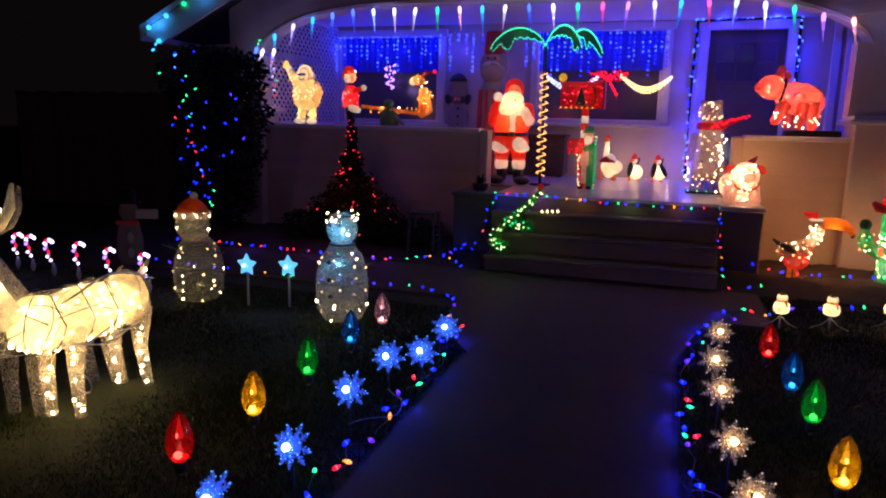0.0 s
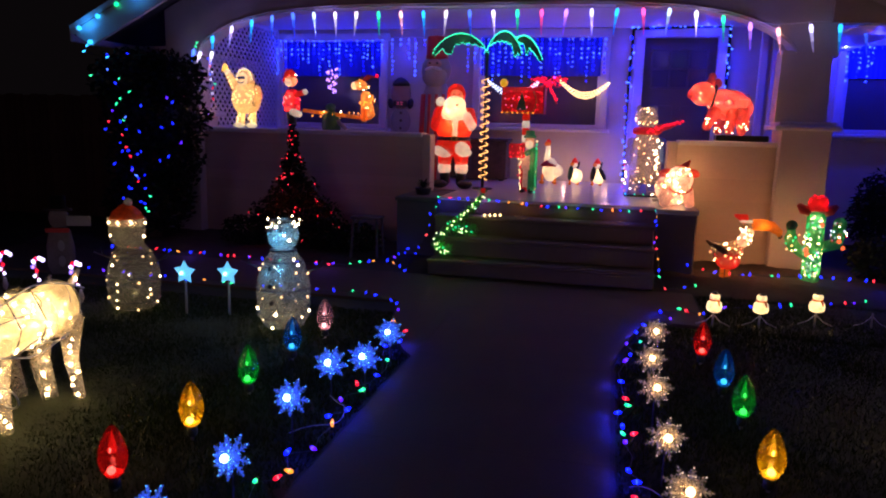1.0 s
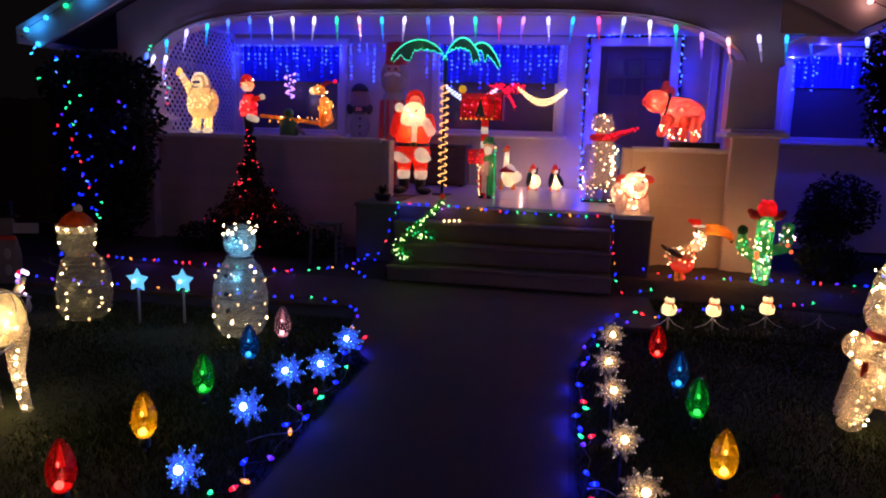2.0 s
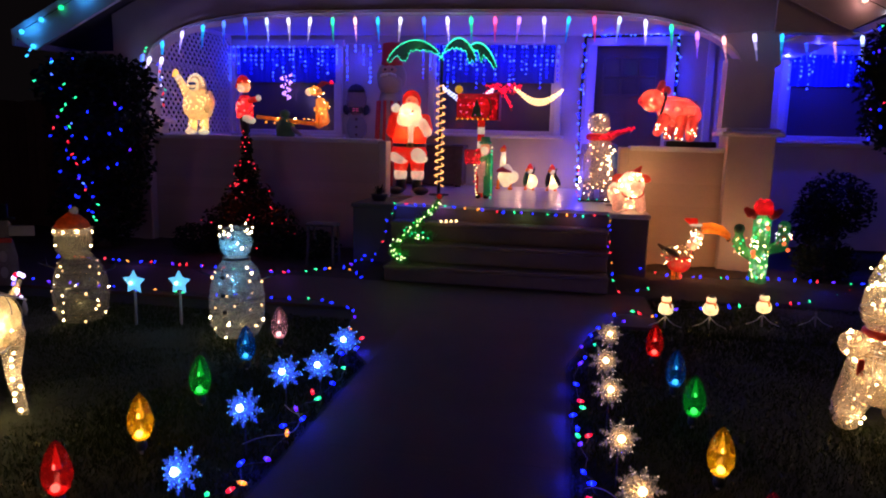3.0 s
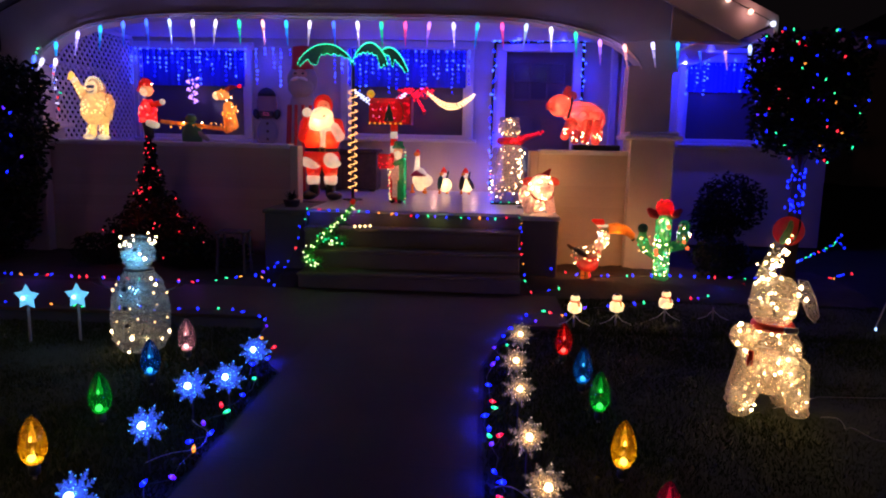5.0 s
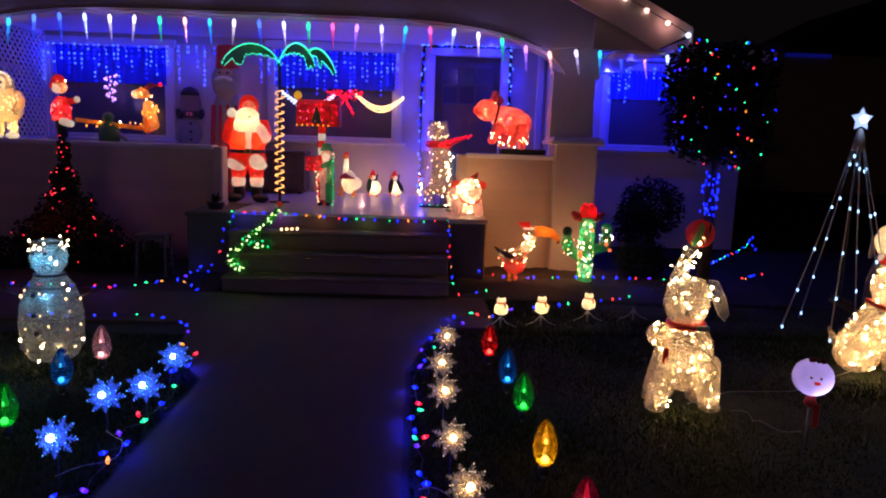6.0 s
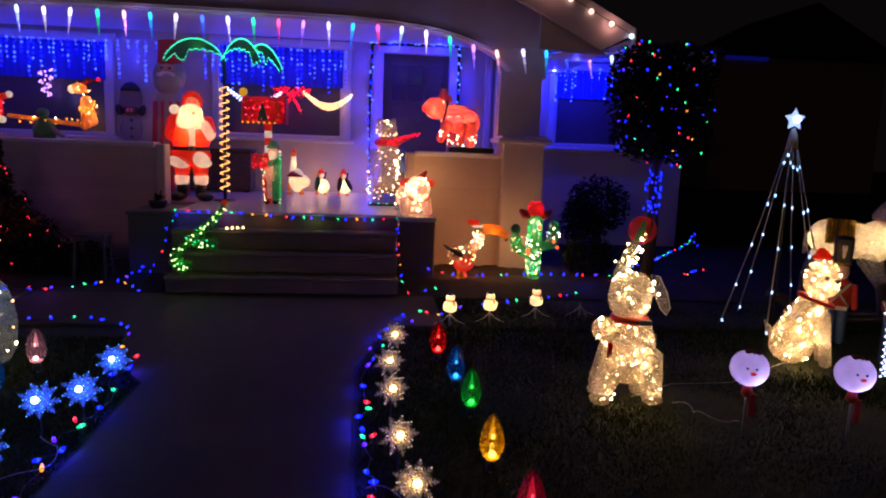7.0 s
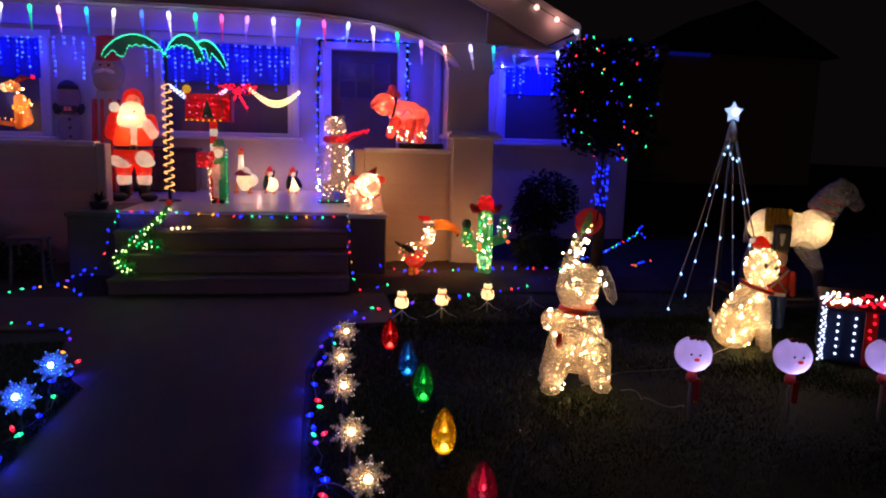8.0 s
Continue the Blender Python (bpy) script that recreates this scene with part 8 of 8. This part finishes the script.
# low dark chest under the porch window
chest = empty("storage_chest", "low dark brown storage chest under the porch window", "chest", (-2.1, 9.62, FLOOR_Z))
Shape().box((0, 0, 0.27), (1.36, 0.42, 0.5), BARK, 0.01).part("body", chest)
Shape().box((0, -0.005, 0.545), (1.4, 0.46, 0.04), BARK, 0.01).part("lid", chest)
for k in (-1, 0, 1):
    Shape().box((0.44 * k, -0.215, 0.27), (0.4, 0.012, 0.4), BARK, 0.005).part("panel", chest)
for sx in (-1, 1):
    for sy in (-1, 1):
        Shape().box((0.62 * sx, 0.16 * sy, 0.01), (0.07, 0.07, 0.02), DARKMETAL, 0.003).part("foot", chest)

# lit swags with a red bow in the window
sw = empty("swag_lights", "white light swags with a red lit bow at the window", "light swag", (-0.93, 9.78, 1.98))
for x0, x1 in ((-0.84, -0.12), (0.16, 0.82)):
    s = Shape()
    for row in range(3):
        for k in range(19):
            u = (k + 0.5 * (row % 2)) / 19
            s.bead((x0 + (x1 - x0) * u, -0.01, 0.05 - 0.034 * row * (0.4 + 0.6 * math.sin(math.pi * u)) - 0.16 * math.sin(math.pi * u)), 0.0115, G_WARM if x0 > 0 else G_WHITE)
        s.tube([(x0 + (x1 - x0) * k / 10, 0, 0.05 - 0.028 * row * math.sin(math.pi * k / 10) ** 0.5 - 0.17 * math.sin(math.pi * k / 10)) for k in range(11)], 0.002, WHITEWIRE, seg=4)
    s.part("swag", sw)
s, rng = Shape(), random.Random(94)
for sg in (-1, 1):
    s.tube([(0, 0, 0), (0.15 * sg, 0, 0.1), (0.24 * sg, 0, 0.04), (0.13 * sg, 0, -0.04), (0, 0, 0)], 0.012, RIBBON, seg=6)
    s.tube([(0, 0, 0), (0.07 * sg, 0, -0.12), (0.12 * sg, 0, -0.26 if sg > 0 else -0.18)], 0.014, RIBBON, seg=6)
    for k in range(14):
        u = k / 13
        s.bead((sg * 0.24 * u, -0.015, 0.07 * math.sin(math.pi * u) + rng.uniform(-0.045, 0.045)), 0.011, G_RED)
        s.bead((sg * 0.24 * u, -0.015, 0.02 + rng.uniform(-0.06, 0.08) * u), 0.011, G_RED)
        s.bead((sg * 0.12 * u, -0.015, -0.22 * u + rng.uniform(-0.02, 0.02)), 0.013, G_RED)
s.part("bow", sw, "red bulb bow")
lamp((-0.93, 9.65, 1.93), RED, 0.4)
lamp((-0.45, 9.65, 1.85), WARM, 0.5)

# green lit garland tumbling down the steps
s, rng = Shape(), random.Random(95)
run = [(-1.26, 6.9, 0.74), (-1.3, 6.8, 0.64), (-1.38, 6.72, 0.56), (-1.46, 6.62, 0.48), (-1.55, 6.5, 0.38), (-1.62, 6.38, 0.3), (-1.55, 6.3, 0.24), (-1.45, 6.3, 0.22)]
side = [(-1.38, 6.72, 0.56), (-1.2, 6.66, 0.54), (-1.05, 6.66, 0.55)]
side2 = [(-1.5, 6.55, 0.44), (-1.35, 6.5, 0.42), (-1.26, 6.48, 0.41)]
for pts in (run, side2):
    for a, b in zip(pts, pts[1:]):
        for _ in range(150):
            p = Vector(a).lerp(Vector(b), rng.random())
            d = Vector((rng.gauss(0, 1), rng.gauss(0, 1), rng.gauss(0, 1))).normalized() * rng.uniform(0.04, 0.095)
            w = d.cross(Vector((0.3, 0.2, 1))).normalized() * 0.006
            s.add([p, p + d * 0.6 + w, p + d, p + d * 0.6 - w], [(0, 1, 2), (0, 2, 3)], TINSEL, False)
        for _ in range(6):
            p = Vector(a).lerp(Vector(b), rng.random())
            s.bead((p.x + rng.uniform(-0.05, 0.05), p.y - 0.06, p.z + rng.uniform(-0.04, 0.04)), rng.uniform(0.005, 0.0085), rng.choice((G_GREEN, G_WARM, glow("lime_bulb", (0.85, 1.0, 0.45), 3)) if len(s.mats) < 4 else s.mats[1:4]))
    s.tube(pts, 0.012, D_GREEN, seg=6)
for k in range(4):
    s.bead(Vector(side[1]).lerp(Vector(side[2]), k / 3), 0.013, G_WARM)
s.tube(side, 0.003, WIRE, seg=4)
s.ball((-1.26, 6.88, 0.76), 0.03, M_RED, seg=8, rows=6)
s.thing("lit_garland", "green tinsel garland with lime bulbs tumbling down the steps", "garland")
for gx, gy, gz in ((-1.3, 6.72, 0.66), (-1.42, 6.58, 0.55), (-1.54, 6.42, 0.44), (-1.56, 6.2, 0.3)):
    lamp((gx, gy, gz), (0.42, 1.0, 0.16), 0.17)
lamp((-1.5, 6.25, 0.36), (0.6, 1.0, 0.25), 0.14)

# potted plant on the side block and a small stool frame in the bed
pot = empty("potted_plant", "dark succulent in a low pot on the side block", "plant", (-1.97, 7.2, 0.665))
Shape().lathe((0, 0, 0), [(0.07, 0), (0.09, 0.06), (0.095, 0.07)], DARKMETAL, seg=14).part("pot", pot)
s, rng = Shape(), random.Random(96)
for k in range(40):
    a, e = rng.uniform(0, 6.28), rng.uniform(0.3, 1.3)
    d = Vector((math.cos(a) * math.cos(e), math.sin(a) * math.cos(e), math.sin(e))) * rng.uniform(0.08, 0.14)
    w = Vector((-math.sin(a), math.cos(a), 0)) * 0.014
    s.add([(0, 0, 0.06), Vector((0, 0, 0.06)) + d * 0.5 + w, Vector((0, 0, 0.06)) + d, Vector((0, 0, 0.06)) + d * 0.5 - w], [(0, 1, 2), (0, 2, 3)], LEAF, False)
s.part("leaves", pot)
st = empty("stool_frame", "small pale metal stool frame standing in the bed", "stool", (-2.42, 6.7, 0.04))
for sx in (-1, 1):
    for sy in (-1, 1):
        # pale metal given a dark grey, its dimness put into the colour
        Shape().tube([(0.14 * sx, 0.1 * sy, 0), (0.125 * sx, 0.08 * sy, 0.4)], 0.014, DARK_GREY, seg=8).part("leg", st)
    Shape().tube([(0.135 * sx, -0.095, 0.12), (0.135 * sx, 0.095, 0.12)], 0.008, DARK_GREY, seg=6).part("stretcher", st)
Shape().box((0, 0, 0.41), (0.3, 0.22, 0.025), DARK_GREY, 0.008).part("seat", st)
